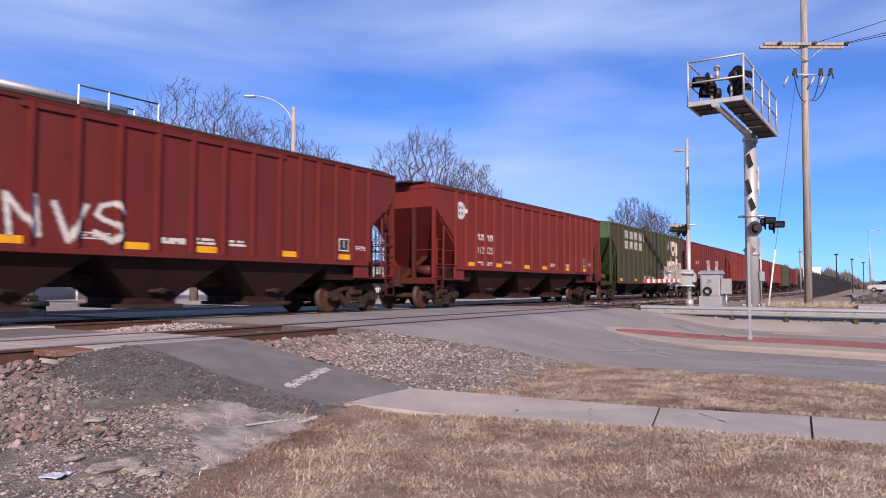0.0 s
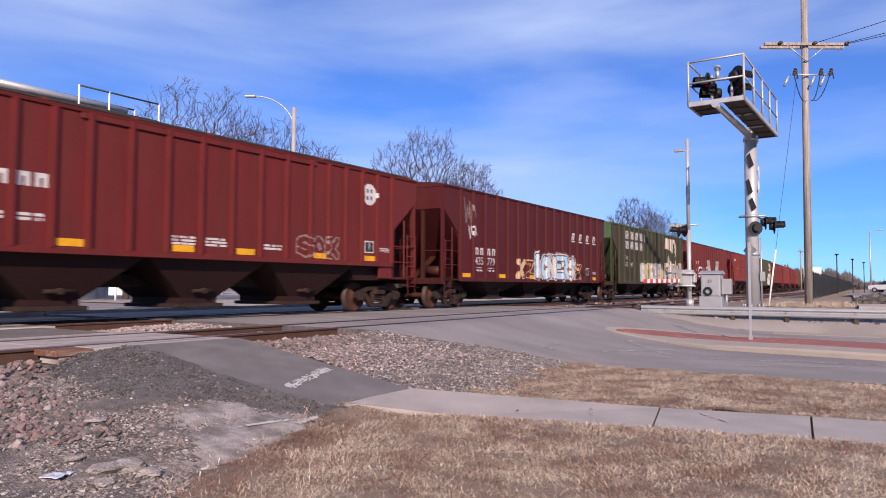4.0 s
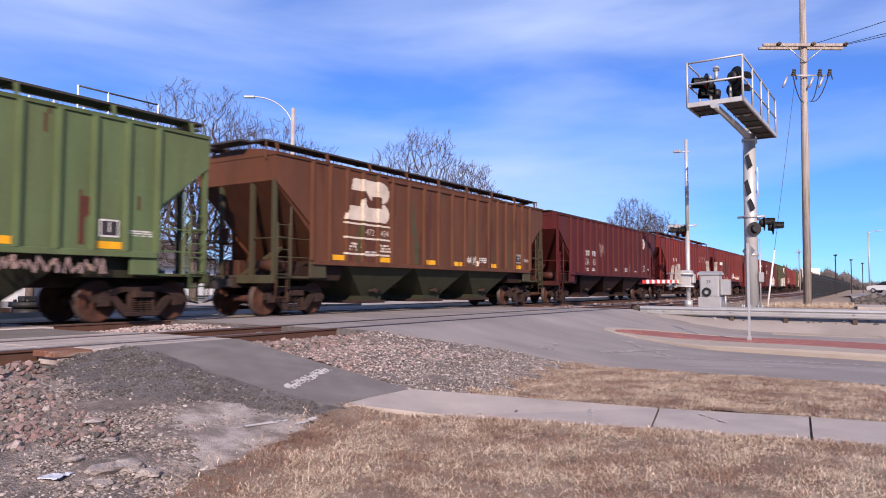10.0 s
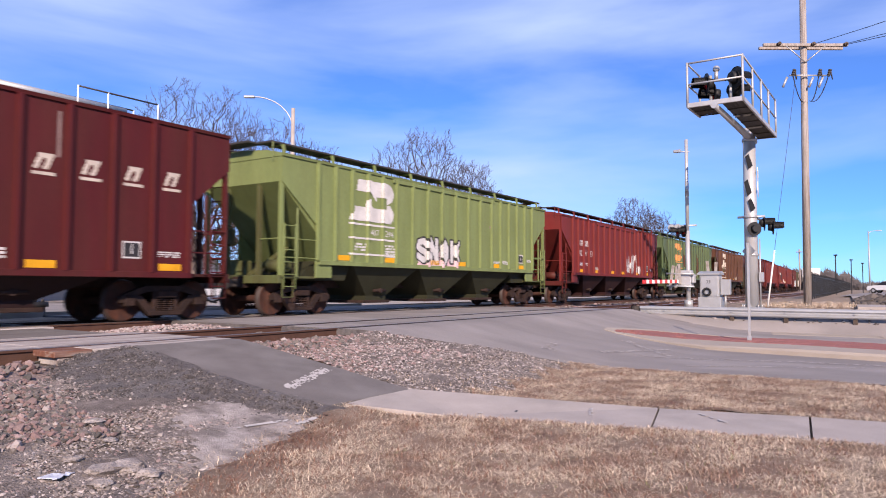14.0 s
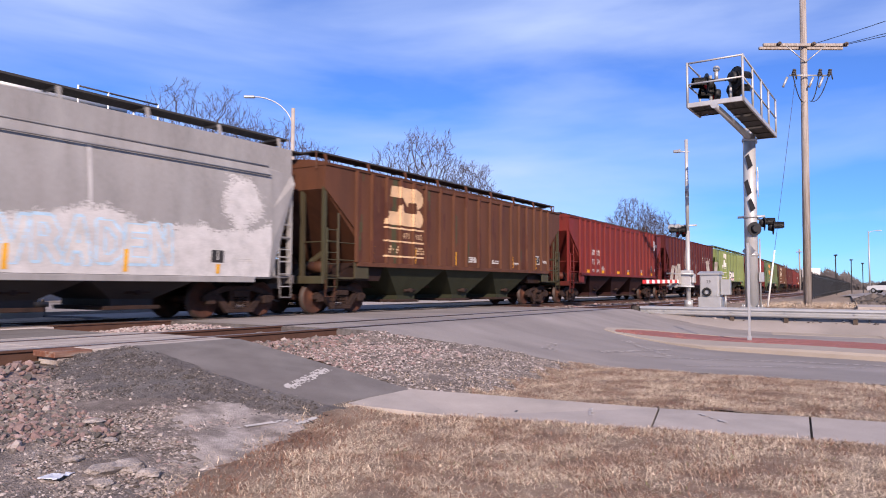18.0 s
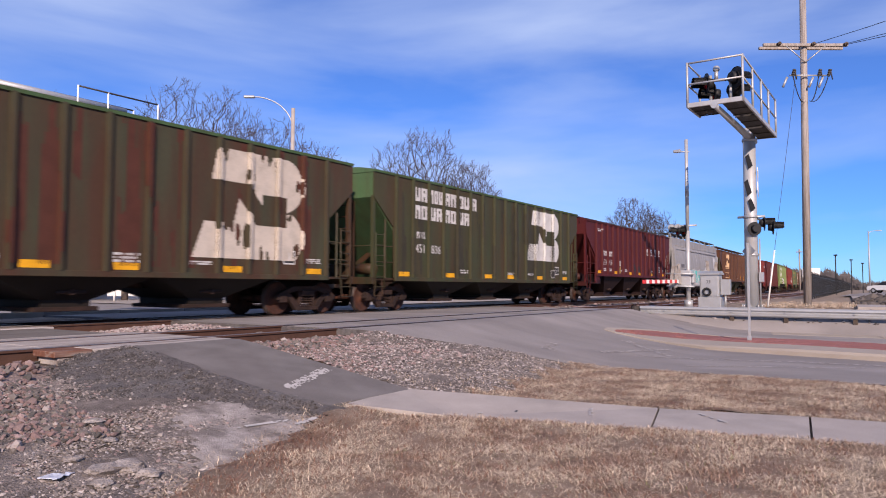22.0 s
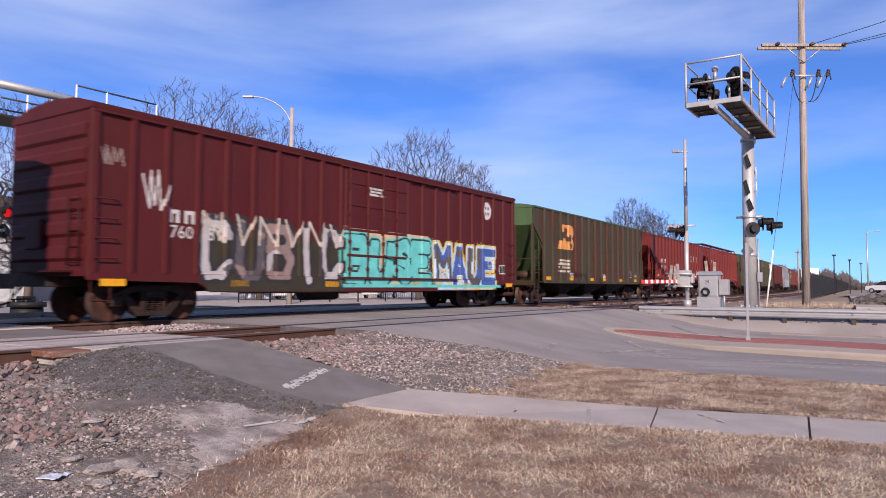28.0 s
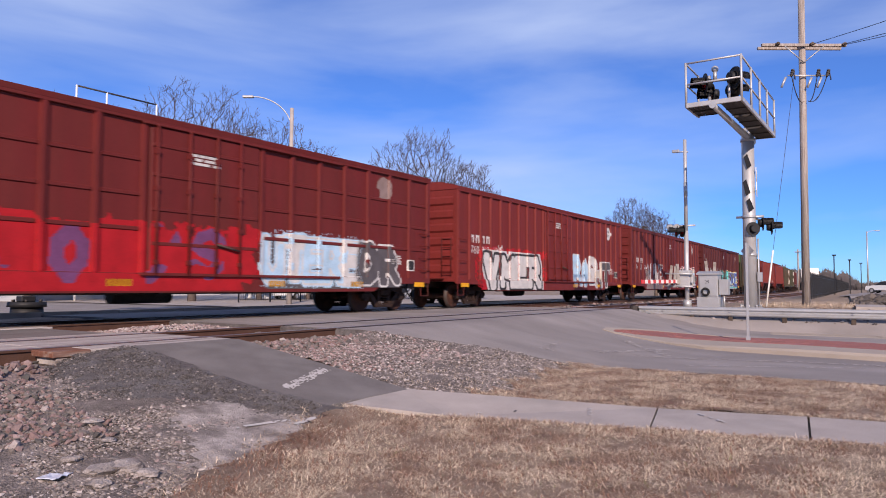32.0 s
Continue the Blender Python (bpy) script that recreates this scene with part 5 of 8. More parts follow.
def utility_pole():
    p = empty("utility_pole", pose(0, 0, 0), "weathered wooden utility pole with a crossarm and fuses", "utility pole")
    x, y = 33.6, -11.42
    d = Vector((0.555, -0.832, 0))
    bm = B()
    tube(bm, (x, y, -0.2), (x + 0.06, y - 0.1, 14.6), 0.165, 0.128, n=16)
    part("pole", bm, M["wood"], p, "grey-brown timber pole")
    c = Vector((x + 0.03, y - 0.06, 11.28))
    fwd = Vector((-0.832, -0.555, 0))
    turn = pose(0, 0, 0, 0, 0, math.degrees(math.atan2(d.y, d.x)))
    bm = B()
    box(bm, -1.83, 1.83, -0.06, 0.06, -0.06, 0.06, 0.01)
    part("crossarm", bm, M["wood"], p, "timber crossarm", at=Matrix.Translation(c + fwd * 0.2) @ turn)
    bm = B()
    box(bm, -1.83, 1.83, -0.06, 0.06, -0.07, 0.05, 0.01)
    part("crossarm", bm, M["wood"], p, "timber crossarm", at=Matrix.Translation(c - fwd * 0.2) @ turn)
    for s in (-1, 1):
        bm = B()
        tube(bm, c + fwd * 0.24 + d * 0.85 * s + Vector((0, 0, -0.05)), c + fwd * 0.18 + Vector((0, 0, -0.75)), 0.025, n=6)
        part("brace", bm, M["galv"], p)
    for k in (-1.2, 0.28, 1.68):
        bm = B()
        o = c + fwd * 0.2 + d * k
        for w, r in ((0.06, 0.04), (0.10, 0.085), (0.14, 0.06), (0.18, 0.085), (0.22, 0.05)):
            tube(bm, o + fwd * (w - 0.022), o + fwd * (w + 0.022), r, n=10)
        part("insulator", bm, M["tie"], p, "brown ceramic insulator")
    # cut-out fuses on a lower bracket
    low = c + Vector((0, 0, -1.35))
    bm = B()
    tube(bm, low - d * 0.75 + fwd * 0.25, low + d * 0.85 + fwd * 0.25, 0.035, n=8)
    part("bracket", bm, M["galv"], p)
    for k in (-0.62, 0.5, 0.92):
        bm = B()
        o = low + d * k + fwd * 0.3
        up = (d * 0.3 + Vector((0, 0, 1))).normalized()
        rings = []
        e1 = up.orthogonal().normalized()
        e2 = up.cross(e1)
        for i in range(12):
            r = (0.05, 0.075)[i // 2 % 2]
            c0 = o + up * (0.05 * (i // 2 + i % 2) - 0.05)
            rings.append([bm.verts.new(c0 + (e1 * math.cos(q * 0.6283) + e2 * math.sin(q * 0.6283)) * r) for q in range(10)])
        for ra, rb in zip(rings, rings[1:]):
            for q in range(10):
                bm.faces.new((ra[q], ra[(q + 1) % 10], rb[(q + 1) % 10], rb[q]))
        fuse = part("fuse_cutout", bm, M["darksteel"], p, "dark fuse cut-out")
        bm = B()
        tube(bm, o + up * 0.28, o + up * 0.3 + d * 0.22 - up * 0.5, 0.025, n=6)
        part("fuse_tube", bm, M["darksteel"], fuse)
        bm = B()
        tube(bm, o - up * 0.1 - d * 0.22, o - up * 0.55 - d * 0.28, 0.05, n=8)
        part("arrester", bm, M["galv"], p)
    for a, b, sag in (((-0.62), -0.05, 0.9), ((0.5), 0.1, 0.75), ((0.92), 0.12, 0.8)):
        bm = wire((low + d * a + fwd * 0.3, low + d * b + Vector((0, 0, -1.1)) + fwd * 0.22), 0.022, sag * 0.5, 9)
        part("jumper", bm, M["black"], p, "drooping black jumper cable")
    for k, far, z in ((0.28, (10, -42), 13.0), (1.6, (12, -44), 12.2), (1.75, (13, -46), 11.2)):
        bm = wire((c + fwd * 0.3 + d * k, (*far, z)), 0.014, 1.2, 14)
        part("line_wire", bm, M["black"], p, "overhead wire")
    # the guy with its pale guard
    top, foot = Vector((x - 0.2, y + 0.2, 10.2)), Vector((31.6, -10.16, 0.0))
    bm = B()
    tube(bm, top, foot, 0.009, n=5)
    part("guy_wire", bm, M["darksteel"], p)
    bm = B()
    tube(bm, foot, foot.lerp(top, 0.23), 0.035, n=8)
    part("guy_guard", bm, M["white"], p, "pale plastic guy guard")


def sign_post():
    s = empty("sign_post", pose(19.5, -11.6, -0.56), "thin galvanised sign post in the brick island", "sign post")
    bm = B()
    box(bm, -0.03, 0.03, -0.03, 0.03, -0.1, 2.5, 0.004)
    part("post", bm, M["galv"], s)
    bm = B()
    box(bm, -0.05, 0.05, -0.05, 0.05, -0.1, 0.09, 0.006)
    part("sleeve", bm, M["galv"], s)
    bm = B()
    prism(bm, circle(0.2, 4, 0, 2.3), "y", -0.036, -0.032)
    part("sign_plate", bm, M["galv"], s, "bare metal sign back", at=pose(0, 0, 0, 0, 0, 62))


def far_cantilever():
    c = empty("cantilever_signal", pose(0, 0, 0), "grey cantilever crossing signal beyond the tracks with a lit red lamp", "crossing signal")
    mx, my = 10.3, 9.6
    bm = B()
    tube(bm, (mx, my, -0.5), (mx, my, 7.6), 0.21, n=16)
    part("mast", bm, M["silver"], c)
    bm = B()
    tube(bm, (mx - 0.4, my, 7.4), (15.2, my, 7.4), 0.15, 0.12, n=12)
    part("arm", bm, M["galv"], c)
    for y in (my - 0.85, my + 0.75):
        for h, xa, xb in ((6.75, mx + 0.2, 12.9), (7.05, 12.9, 16.0), (7.72, 12.9, 16.0)):
            bm = B()
            tube(bm, (xa, y, h), (xb, y, h), 0.03, n=6)
            part("handrail", bm, M["darksteel"], c)
        for x, h in ((11.3, 7.0), (12.9, 7.74), (14.0, 7.74), (16.0, 7.74)):
            bm = B()
            tube(bm, (x, y, 6.2), (x, y, h), 0.032, n=6)
            part("rail_post", bm, M["white"], c)
    bm = B()
    box(bm, mx + 0.2, 16.0, my - 0.85, my + 0.75, 6.18, 6.24)
    part("grating", bm, M["grating"], c)
    bm = B()
    tube(bm, (15.3, my, 6.2), (15.3, my, 7.0), 0.05, n=8)
    part("lamp_post", bm, M["silver"], c)
    flasher(c, (15.2, my - 0.35, 6.8), -75)
    flasher(c, (11.45, 9.3, 3.15), -95, lit=True)
    flasher(c, (11.0, 9.9, 2.6), 120)
    bm = B()
    tube(bm, (mx, my, 3.15), (11.45, 9.4, 3.15), 0.045, n=8)
    part("lamp_bracket", bm, M["galv"], c)


def street_lamp(base, height, arm, r, mat, label, reach_up=0.6):
    s = empty("street_lamp", pose(*base), label, "street lamp")
    bm = B()
    tube(bm, (0, 0, -0.2), (0, 0, height), r, r * 0.7, n=12)
    part("pole", bm, mat, s)
    ax, ay = arm
    bm = B()
    last = Vector((0, 0, height * 0.99 - reach_up * 0.6))
    for k in range(1, 11):
        t = math.pi / 2 * k / 10
        q = Vector((ax * (1 - math.cos(t)), ay * (1 - math.cos(t)), height * 0.99 - reach_up * 0.6 + reach_up * math.sin(t)))
        tube(bm, last, q, 0.04, n=6, caps=False)
        last = q
    part("arm", bm, M["galv"], s)
    d = Vector((ax, ay, 0)).normalized()
    bm = B()
    box(bm, -0.1, 0.62, -0.14, 0.14, -0.09, 0.06, 0.04)
    part("lamp_head", bm, M["galv"], s, at=Matrix.Translation(last) @ pose(0, 0, 0, 0, 0, math.degrees(math.atan2(d.y, d.x))))
    return s


cantilever()
gate()
relay_box()
guard_rail()
loose_timber()
utility_pole()
sign_post()
far_cantilever()
street_lamp((32.0, 18.0, -0.35), 12.7, (-1.45, 2.15), 0.17, M["concrete"], "concrete street lamp with a curved arm beyond the tracks", 2.2)
street_lamp((117.0, -10.3, 0.1), 8.8, (0.75, -1.05), 0.12, M["galv"], "tall grey street lamp beside the parking lot", 0.5)
for k, (dx, dy) in enumerate(((100.0, -7.4), (118.0, -8.0), (135.0, -8.6))):
    s = empty("lot_lamp", pose(dx, dy, 0.0), "dark parking lot lamp on a square pole", "lamp", group="parking lot lamps")
    bm = B()
    box(bm, -0.06, 0.06, -0.06, 0.06, -0.1, 4.8, 0.01)
    part("pole", bm, M["black"], s)
    bm = B()
    box(bm, -0.2, 0.5, -0.2, 0.2, 4.8, 4.95, 0.02)
    part("lamp_head", bm, M["black"], s)


# ---- the black fence along the line ----
def fence():
    f = empty("fence", pose(0, 0, 0), "black metal picket fence along the railway", "fence")
    a, b = Vector((58.0, -9.1, 0.0)), Vector((250.0, 0.3, 0.4))
    n = 80
    bm = B()
    box(bm, -0.04, 0.04, -0.04, 0.04, -0.1, 1.95, 0.005)
    post = mesh_from(bm, "post", M["black"])
    step = (b - a).length / n
    turn = math.degrees(math.atan2(b.y - a.y, b.x - a.x))
    bm = B()
    box(bm, 0.05, step - 0.05, -0.02, 0.02, 0.2, 0.25)
    box(bm, 0.05, step - 0.05, -0.02, 0.02, 1.65, 1.70)
    k = 0.12
    while k < step - 0.05:
        box(bm, k - 0.012, k + 0.012, -0.012, 0.012, 0.1, 1.85)
        k += 0.1
    panel = mesh_from(bm, "picket_panel", M["black"])
    for i in range(n):
        p = a.lerp(b, i / n)
        for me in (post, panel):
            ob = new(me.name, me)
            ob.parent = f
            ob.matrix_basis = pose(*p, 0, 0, turn)
            if me is panel:
                ob["kind"] = "stuff"


fence()


def far_fence():
    f = empty("fence", pose(0, 0, 0), "low black picket fence beyond the tracks", "fence")
    a, b = Vector((33.0, 24.0, -0.35)), Vector((46.0, 16.0, -0.35))
    for i in range(8):
        p = a.lerp(b, i / 7)
        bm = B()
        box(bm, p.x - 0.04, p.x + 0.04, p.y - 0.04, p.y + 0.04, p.z, p.z + 1.1)
        part("post", bm, M["black"], f)
        if i < 7:
            q = a.lerp(b, (i + 1) / 7)
            bm = B()
            for h in (0.2, 1.0):
                tube(bm, p + Vector((0, 0, h)), q + Vector((0, 0, h)), 0.02, n=5)
            for k in range(1, 14):
                o = p.lerp(q, k / 14)
                tube(bm, o + Vector((0, 0, 0.1)), o + Vector((0, 0, 1.05)), 0.012, n=4)
            part("picket_panel", bm, M["black"], f)["kind"] = "stuff"


far_fence()


# ---- bare trees ----
def bare_tree(seed, height, spread, trunk_r, limbs=12, label="", at=(0, 0, 0), lean=0.0):
    """A leafless tree: a tapered trunk, limbs that fork again and again, fine twigs at the ends."""
    rnd = random.Random(seed)
    t = empty("tree", pose(*at), label, "tree", group="bare trees behind the train")
    trunk, crown = B(), []
    fork = height * 0.2
    tube(trunk, (0, 0, -0.3), (lean * 0.3, 0, fork), trunk_r, trunk_r * 0.8, n=10)
    part("trunk", trunk, M["bark"], t, "grey-brown trunk")

    # the crown: places inside a domed outline, each joined to the nearest branch below it
    zc, tall = height * 0.52, height * 0.48
    spots = []
    while len(spots) < limbs * 230:
        u = Vector((rnd.uniform(-1, 1), rnd.uniform(-1, 1), rnd.uniform(-0.75, 1)))
        wob = 1 + 0.22 * noise.noise(u * 2.4 + Vector((seed * 7.0, 0, 0)))
        if 0.12 < u.length < wob and (u.length > 0.5 or rnd.random() < 0.5):
            spots.append(Vector((u.x * spread, u.y * spread, zc + u.z * tall)))
    foot = Vector((lean * 0.3, 0, fork))
    spots.sort(key=lambda q: (q - foot).length)
    at_nodes = np.zeros((len(spots) * 4 + 8, 3))
    parent, load = [-1], [0]
    at_nodes[0] = foot
    for q in spots:
        n = len(parent)
        away = np.array(q) - at_nodes[:n]
        far_off = np.linalg.norm(away, axis=1) + 1e-6
        out = np.array((q - foot).normalized())
        k = int((far_off * (1.75 - (away @ out) / far_off)).argmin())
        p0 = Vector(at_nodes[k])
        span = q - p0
        steps_n = 3 if span.length > 0.9 else 2
        bow = Vector((rnd.gauss(0, 0.05), rnd.gauss(0, 0.05), -0.06)) * span.length
        for m in range(1, steps_n + 1):
            w = m / steps_n
            at_nodes[len(parent)] = p0 + span * w + bow * (4 * w * (1 - w))
            parent.append(k)
            load.append(0)
            k = len(parent) - 1
        load[k] = 1
    for k in range(len(parent) - 1, 0, -1):
        load[parent[k]] += load[k]
    for k in range(1, len(parent)):
        a, b = Vector(at_nodes[parent[k]]), Vector(at_nodes[k])
        r = min(trunk_r * 0.6, 0.0078 * load[k] ** 0.53)
        crown.append((a, b, r * 1.08, r, 0 if r > 0.05 else 3))
        if load[k] < 4:
            way = (b - a).normalized()
            for _ in range(2):
                side = (way + Vector((rnd.gauss(0, 0.4), rnd.gauss(0, 0.4), rnd.gauss(0.15, 0.3)))).normalized()
                crown.append((b, b + side * rnd.uniform(0.2, 0.55), 0.009, 0.006, 4))
    verts, faces = [], []
    for p, q, r0, r1, level in crown:
        n = 6 if level < 2 else 3
        d = (q - p).normalized()
        u = d.orthogonal().normalized()
        v = d.cross(u)
        i = len(verts)
        r0, r1 = max(r0, 0.0105), max(r1, 0.008)
        for c, r in ((p, r0), (q, r1)):
            for k in range(n):
                a = 2 * math.pi * k / n
                verts.append(tuple(c + u * (math.cos(a) * r) + v * (math.sin(a) * r)))
        for k in range(n):
            faces.append((i + k, i + (k + 1) % n, i + n + (k + 1) % n, i + n + k))
    me = bpy.data.meshes.new("crown")
    me.from_pydata(verts, [], faces)
    me.materials.append(M["twig"])
    ob = new("crown", me)
    ob.parent = t
    ob["label"] = "bare branching twigs"
    return t, len(faces)


def spot(px_ray, dist):
    """A place at a bearing (degrees off the camera's middle line, to the right) and a distance along it."""
    a = radians(YAW - px_ray)
    return EYE.x + dist * math.cos(a), EYE.y + dist * math.sin(a), -0.4


TREES = [(3, -19.6, 56, 16.4, 6.4, 0.34), (5, -14.6, 60, 15.0, 5.4, 0.26), (8, -10.8, 62, 13.6, 4.6, 0.2), (11, -1.9, 60, 14.6, 5.0, 0.28), (12, 2.2, 61, 12.0, 3.4, 0.2),
         (14, 15.2, 85, 11.6, 3.6, 0.25), (17, 17.0, 92, 10.6, 3.6, 0.22), (21, -30.5, 58, 15.0, 6.5, 0.3), (24, -24.4, 62, 15.6, 5.0, 0.28)]
for seed, ang, dist, hgt, spr, r in TREES:
    bare_tree(seed, hgt, spr, r, label="tall bare winter tree with fine grey-brown twigs", at=spot(ang, dist))

# ---- far woods, town and lot ----
rnd = random.Random(77)
verts, faces = [], []
for k in range(24000):
    ang = rnd.uniform(21, 36) if k % 4 else rnd.uniform(-36, 22)
    dist = rnd.uniform(300, 480)
    x, y, _ = spot(ang, dist)
    h = 7.6 * (1 + 0.45 * noise.noise((ang * 0.9, 0, 9)) + 0.35 * noise.noise((ang * 2.6, dist * 0.02, 3))) * (1 - 0.72 * ease(29.3, 31.0, ang))
    z = rnd.uniform(0, 1) ** 0.8 * h
    i = len(verts)
    lean, tall = rnd.uniform(-0.5, 0.5), rnd.uniform(1.0, 2.4)
    w = rnd.uniform(0.08, 0.22)
    verts += [(x - w, y + w, z - tall), (x + w, y - w, z - tall), (x + lean, y + rnd.uniform(-0.4, 0.4), z + tall * 0.8)]
    faces.append((i, i + 1, i + 2))
    i = len(verts)
    q = rnd.uniform(0.3, 0.8)
    verts += [(x - q, y + q * 0.6, z - tall * 0.3), (x + q * 0.6, y - q, z - tall * 0.4), (x + lean * 0.4, y, z + q * 0.6)]
    faces.append((i, i + 1, i + 2))
me = bpy.data.meshes.new("far_woods")
me.from_pydata(verts, [], faces)
me.materials.append(M["woods"])
tagged(new("far_woods", me), "distant brown leafless woods along the horizon", "woods", kind="stuff")


def house(at, turn, wide, deep, wall_h, label, mat):
    h = empty("house", pose(*at, 0, 0, turn), label, "house")
    bm = B()
    box(bm, -wide / 2, wide / 2, -deep / 2, deep / 2, -0.3, wall_h)
    prism(bm, [(-deep / 2, wall_h), (deep / 2, wall_h), (0, wall_h + deep * 0.36)], "x", -wide / 2, wide / 2, place=lambda q: (q[0], q[1], q[2]))
    part("wall", bm, mat, h)
    for s in (-1, 1):
        bm = B()
        prism(bm, [(s * (deep / 2 + 0.4), wall_h - 0.25), (0, wall_h + deep * 0.36 + 0.05), (0, wall_h + deep * 0.36 + 0.2), (s * (deep / 2 + 0.4), wall_h - 0.1)], "x", -wide / 2 - 0.3, wide / 2 + 0.3)
        part("roof", bm, M["shingle"], h, "dark shingle roof")
    k = int(wide // 2.2)
    for i in range(k):
        x = -wide / 2 + wide * (i + 0.5) / k
        bm = B()
        box(bm, x - 0.5, x + 0.5, -deep / 2 - 0.03, -deep / 2 + 0.05, wall_h * 0.38, wall_h * 0.85)
        w = part("window", bm, M["white"], h, "white framed window")
        bm = B()
        box(bm, x - 0.42, x + 0.42, -deep / 2 - 0.05, -deep / 2 - 0.03, wall_h * 0.38 + 0.08, wall_h * 0.85 - 0.08)
        part("pane", bm, M["glass"], w)
    return h


house((*spot(-31.2, 66)[:2], -0.4), 33, 11, 9, 4.8, "grey sided house with white windows beyond the trees", M["siding"])
house((*spot(-22.0, 95)[:2], -0.4), 20, 14, 9, 3.6, "pale house with a dark roof beyond the trees", M["whitewall"])
b = empty("low_building", pose(*spot(-8.5, 75)[:2], -0.4, 0, 0, 10), "long low white building beyond the tracks", "building")
bm = B()
box(bm, -10, 10, -4, 4, -0.3, 3.4, 0.05)
part("wall", bm, M["whitewall"], b)
bm = B()
box(bm, -10.3, 10.3, -4.3, 4.3, 3.4, 3.7, 0.05)
part("roof", bm, M["shingle"], b)
for k in range(6):
    bm = B()
    box(bm, -9 + 3.2 * k, -7.4 + 3.2 * k, -4.03, -3.97, 0.5, 2.4)
    part("window", bm, M["glass"], b)


def parked_car(at, turn, mat, label):
    c = empty("car", pose(*at, 0, 0, turn), label, "car", group="cars in the parking lot")
    prof = [(-2.2, 0.35), (2.2, 0.35), (2.25, 0.7), (2.1, 0.92), (1.15, 1.02), (-2.15, 1.05), (-2.25, 0.7)]
    bm = B()
    prism(bm, prof, "y", -0.88, 0.88)
    bmesh.ops.bevel(bm, geom=bm.edges[:], offset=0.06, segments=2, affect="EDGES")
    part("body", bm, mat, c, smooth=False)
    bm = B()
    prism(bm, [(-2.05, 1.03), (1.1, 1.03), (0.3, 1.52), (-0.2, 1.6), (-1.6, 1.58)], "y", -0.74, 0.74)
    bmesh.ops.bevel(bm, geom=bm.edges[:], offset=0.05, segments=1, affect="EDGES")
    part("cabin", bm, M["glass"], c, "dark windows")
    bm = B()
    prism(bm, [(0.25, 1.53), (-0.2, 1.62), (-1.62, 1.6), (-1.6, 1.54)], "y", -0.72, 0.72)
    part("roof", bm, mat, c)
    for x in (-1.35, 1.35):
        for y in (-0.86, 0.86):
            bm = B()
            tube(bm, (x, y - 0.1, 0.33), (x, y + 0.1, 0.33), 0.33, n=16)
            w = part("wheel", bm, M["rubber"], c)
            bm = B()
            tube(bm, (x, y - 0.11, 0.33), (x, y + 0.11, 0.33), 0.2, n=12)
            part("rim", bm, M["galv"], w)


parked_car((109.0, -12.6, 0.12), 68, M["carwhite"], "silver-white car in the parking lot")
parked_car((118.5, -12.4, 0.12), 68, M["carblue"], "dark blue car in the parking lot")
parked_car((106.5, -15.6, 0.12), 68, M["carwhite"], "white car in the parking lot")
parked_car((*spot(-11.8, 62)[:2], -0.36), 15, M["carwhite"], "white car parked beyond the tracks")
parked_car((*spot(-5.0, 70)[:2], -0.36), 10, M["carwhite"], "white car parked beyond the tracks")
lot = B()
sheet(lot, steps((72, 150, 6)), steps((-45, -9.8, 4)), lambda x, y: 0.1)
tagged(part("parking_lot", lot, M["asphalt"]), "grey asphalt parking lot", "parking lot", kind="structure")
lot = B()
sheet(lot, steps((26.2, 90, 4)), steps((12, 90, 4)), lambda x, y: grade(x, y) + 0.015)
tagged(part("far_lot", lot, M["concrete"]), "pale concrete lot beyond the tracks", "parking lot", kind="structure")
far_walk = empty("far_sidewalk", pose(0, 0, 0), "pale concrete slabs and kerb beyond the tracks", "sidewalk", kind="structure")
for k in range(7):
    slab("slab", [(8.0 + 2.3 * k, 5.3), (10.25 + 2.3 * k, 5.3), (10.25 + 2.3 * k, 7.2), (8.0 + 2.3 * k, 7.2)], 0.1, 0.2, M["concrete"], far_walk)
p = empty("marker_post", pose(26.7, 38.6, -0.37), "white painted marker post beyond the tracks", "post", group="white posts beyond the tracks")
bm = B()
tube(bm, (0, 0, 0), (0, 0, 1.15), 0.085, n=10)
part("shaft", bm, M["white"], p)
bm = B()
tube(bm, (0, 0, 1.15), (0, 0, 1.2), 0.085, 0.04, n=10)
part("cap", bm, M["white"], p)
for x, y in ((28.2, 36.4), (29.8, 34.1)):
    copy_thing(p, pose(x, y, -0.37))
drum = empty("signal_base", pose(12.4, 10.6, -0.3), "low dark steel signal base beyond the tracks", "signal base")
bm = B()
tube(bm, (0, 0, -0.1), (0, 0, 0.34), 0.55, 0.5, n=20)
part("plinth", bm, M["black"], drum)
bm = B()
tube(bm, (0, 0, 0.34), (0, 0, 0.52), 0.62, 0.6, n=20)
flange = part("flange", bm, M["black"], drum)
for k in range(6):
    a = math.pi * k / 3
    bm = B()
    tube(bm, (0.48 * math.cos(a), 0.48 * math.sin(a), 0.52), (0.48 * math.cos(a), 0.48 * math.sin(a), 0.6), 0.04, n=6)
    part("bolt", bm, M["darksteel"], flange)
bm = B()
box(bm, -0.28, 0.2, -0.2, 0.22, 0.52, 0.72, 0.03)
part("cover", bm, M["black"], drum)
sg = empty("notice_board", pose(92, -5.5, 0.1, 0, 0, -60), "small white notice board behind the fence", "sign")
bm = B()
box(bm, -1.0, 1.0, -0.05, 0.05, 1.9, 3.0, 0.02)
part("panel", bm, M["white"], sg)
for x in (-0.8, 0.8):
    bm = B()
    tube(bm, (x, 0, 0), (x, 0, 1.9), 0.05, n=6)
    part("leg", bm, M["galv"], sg)
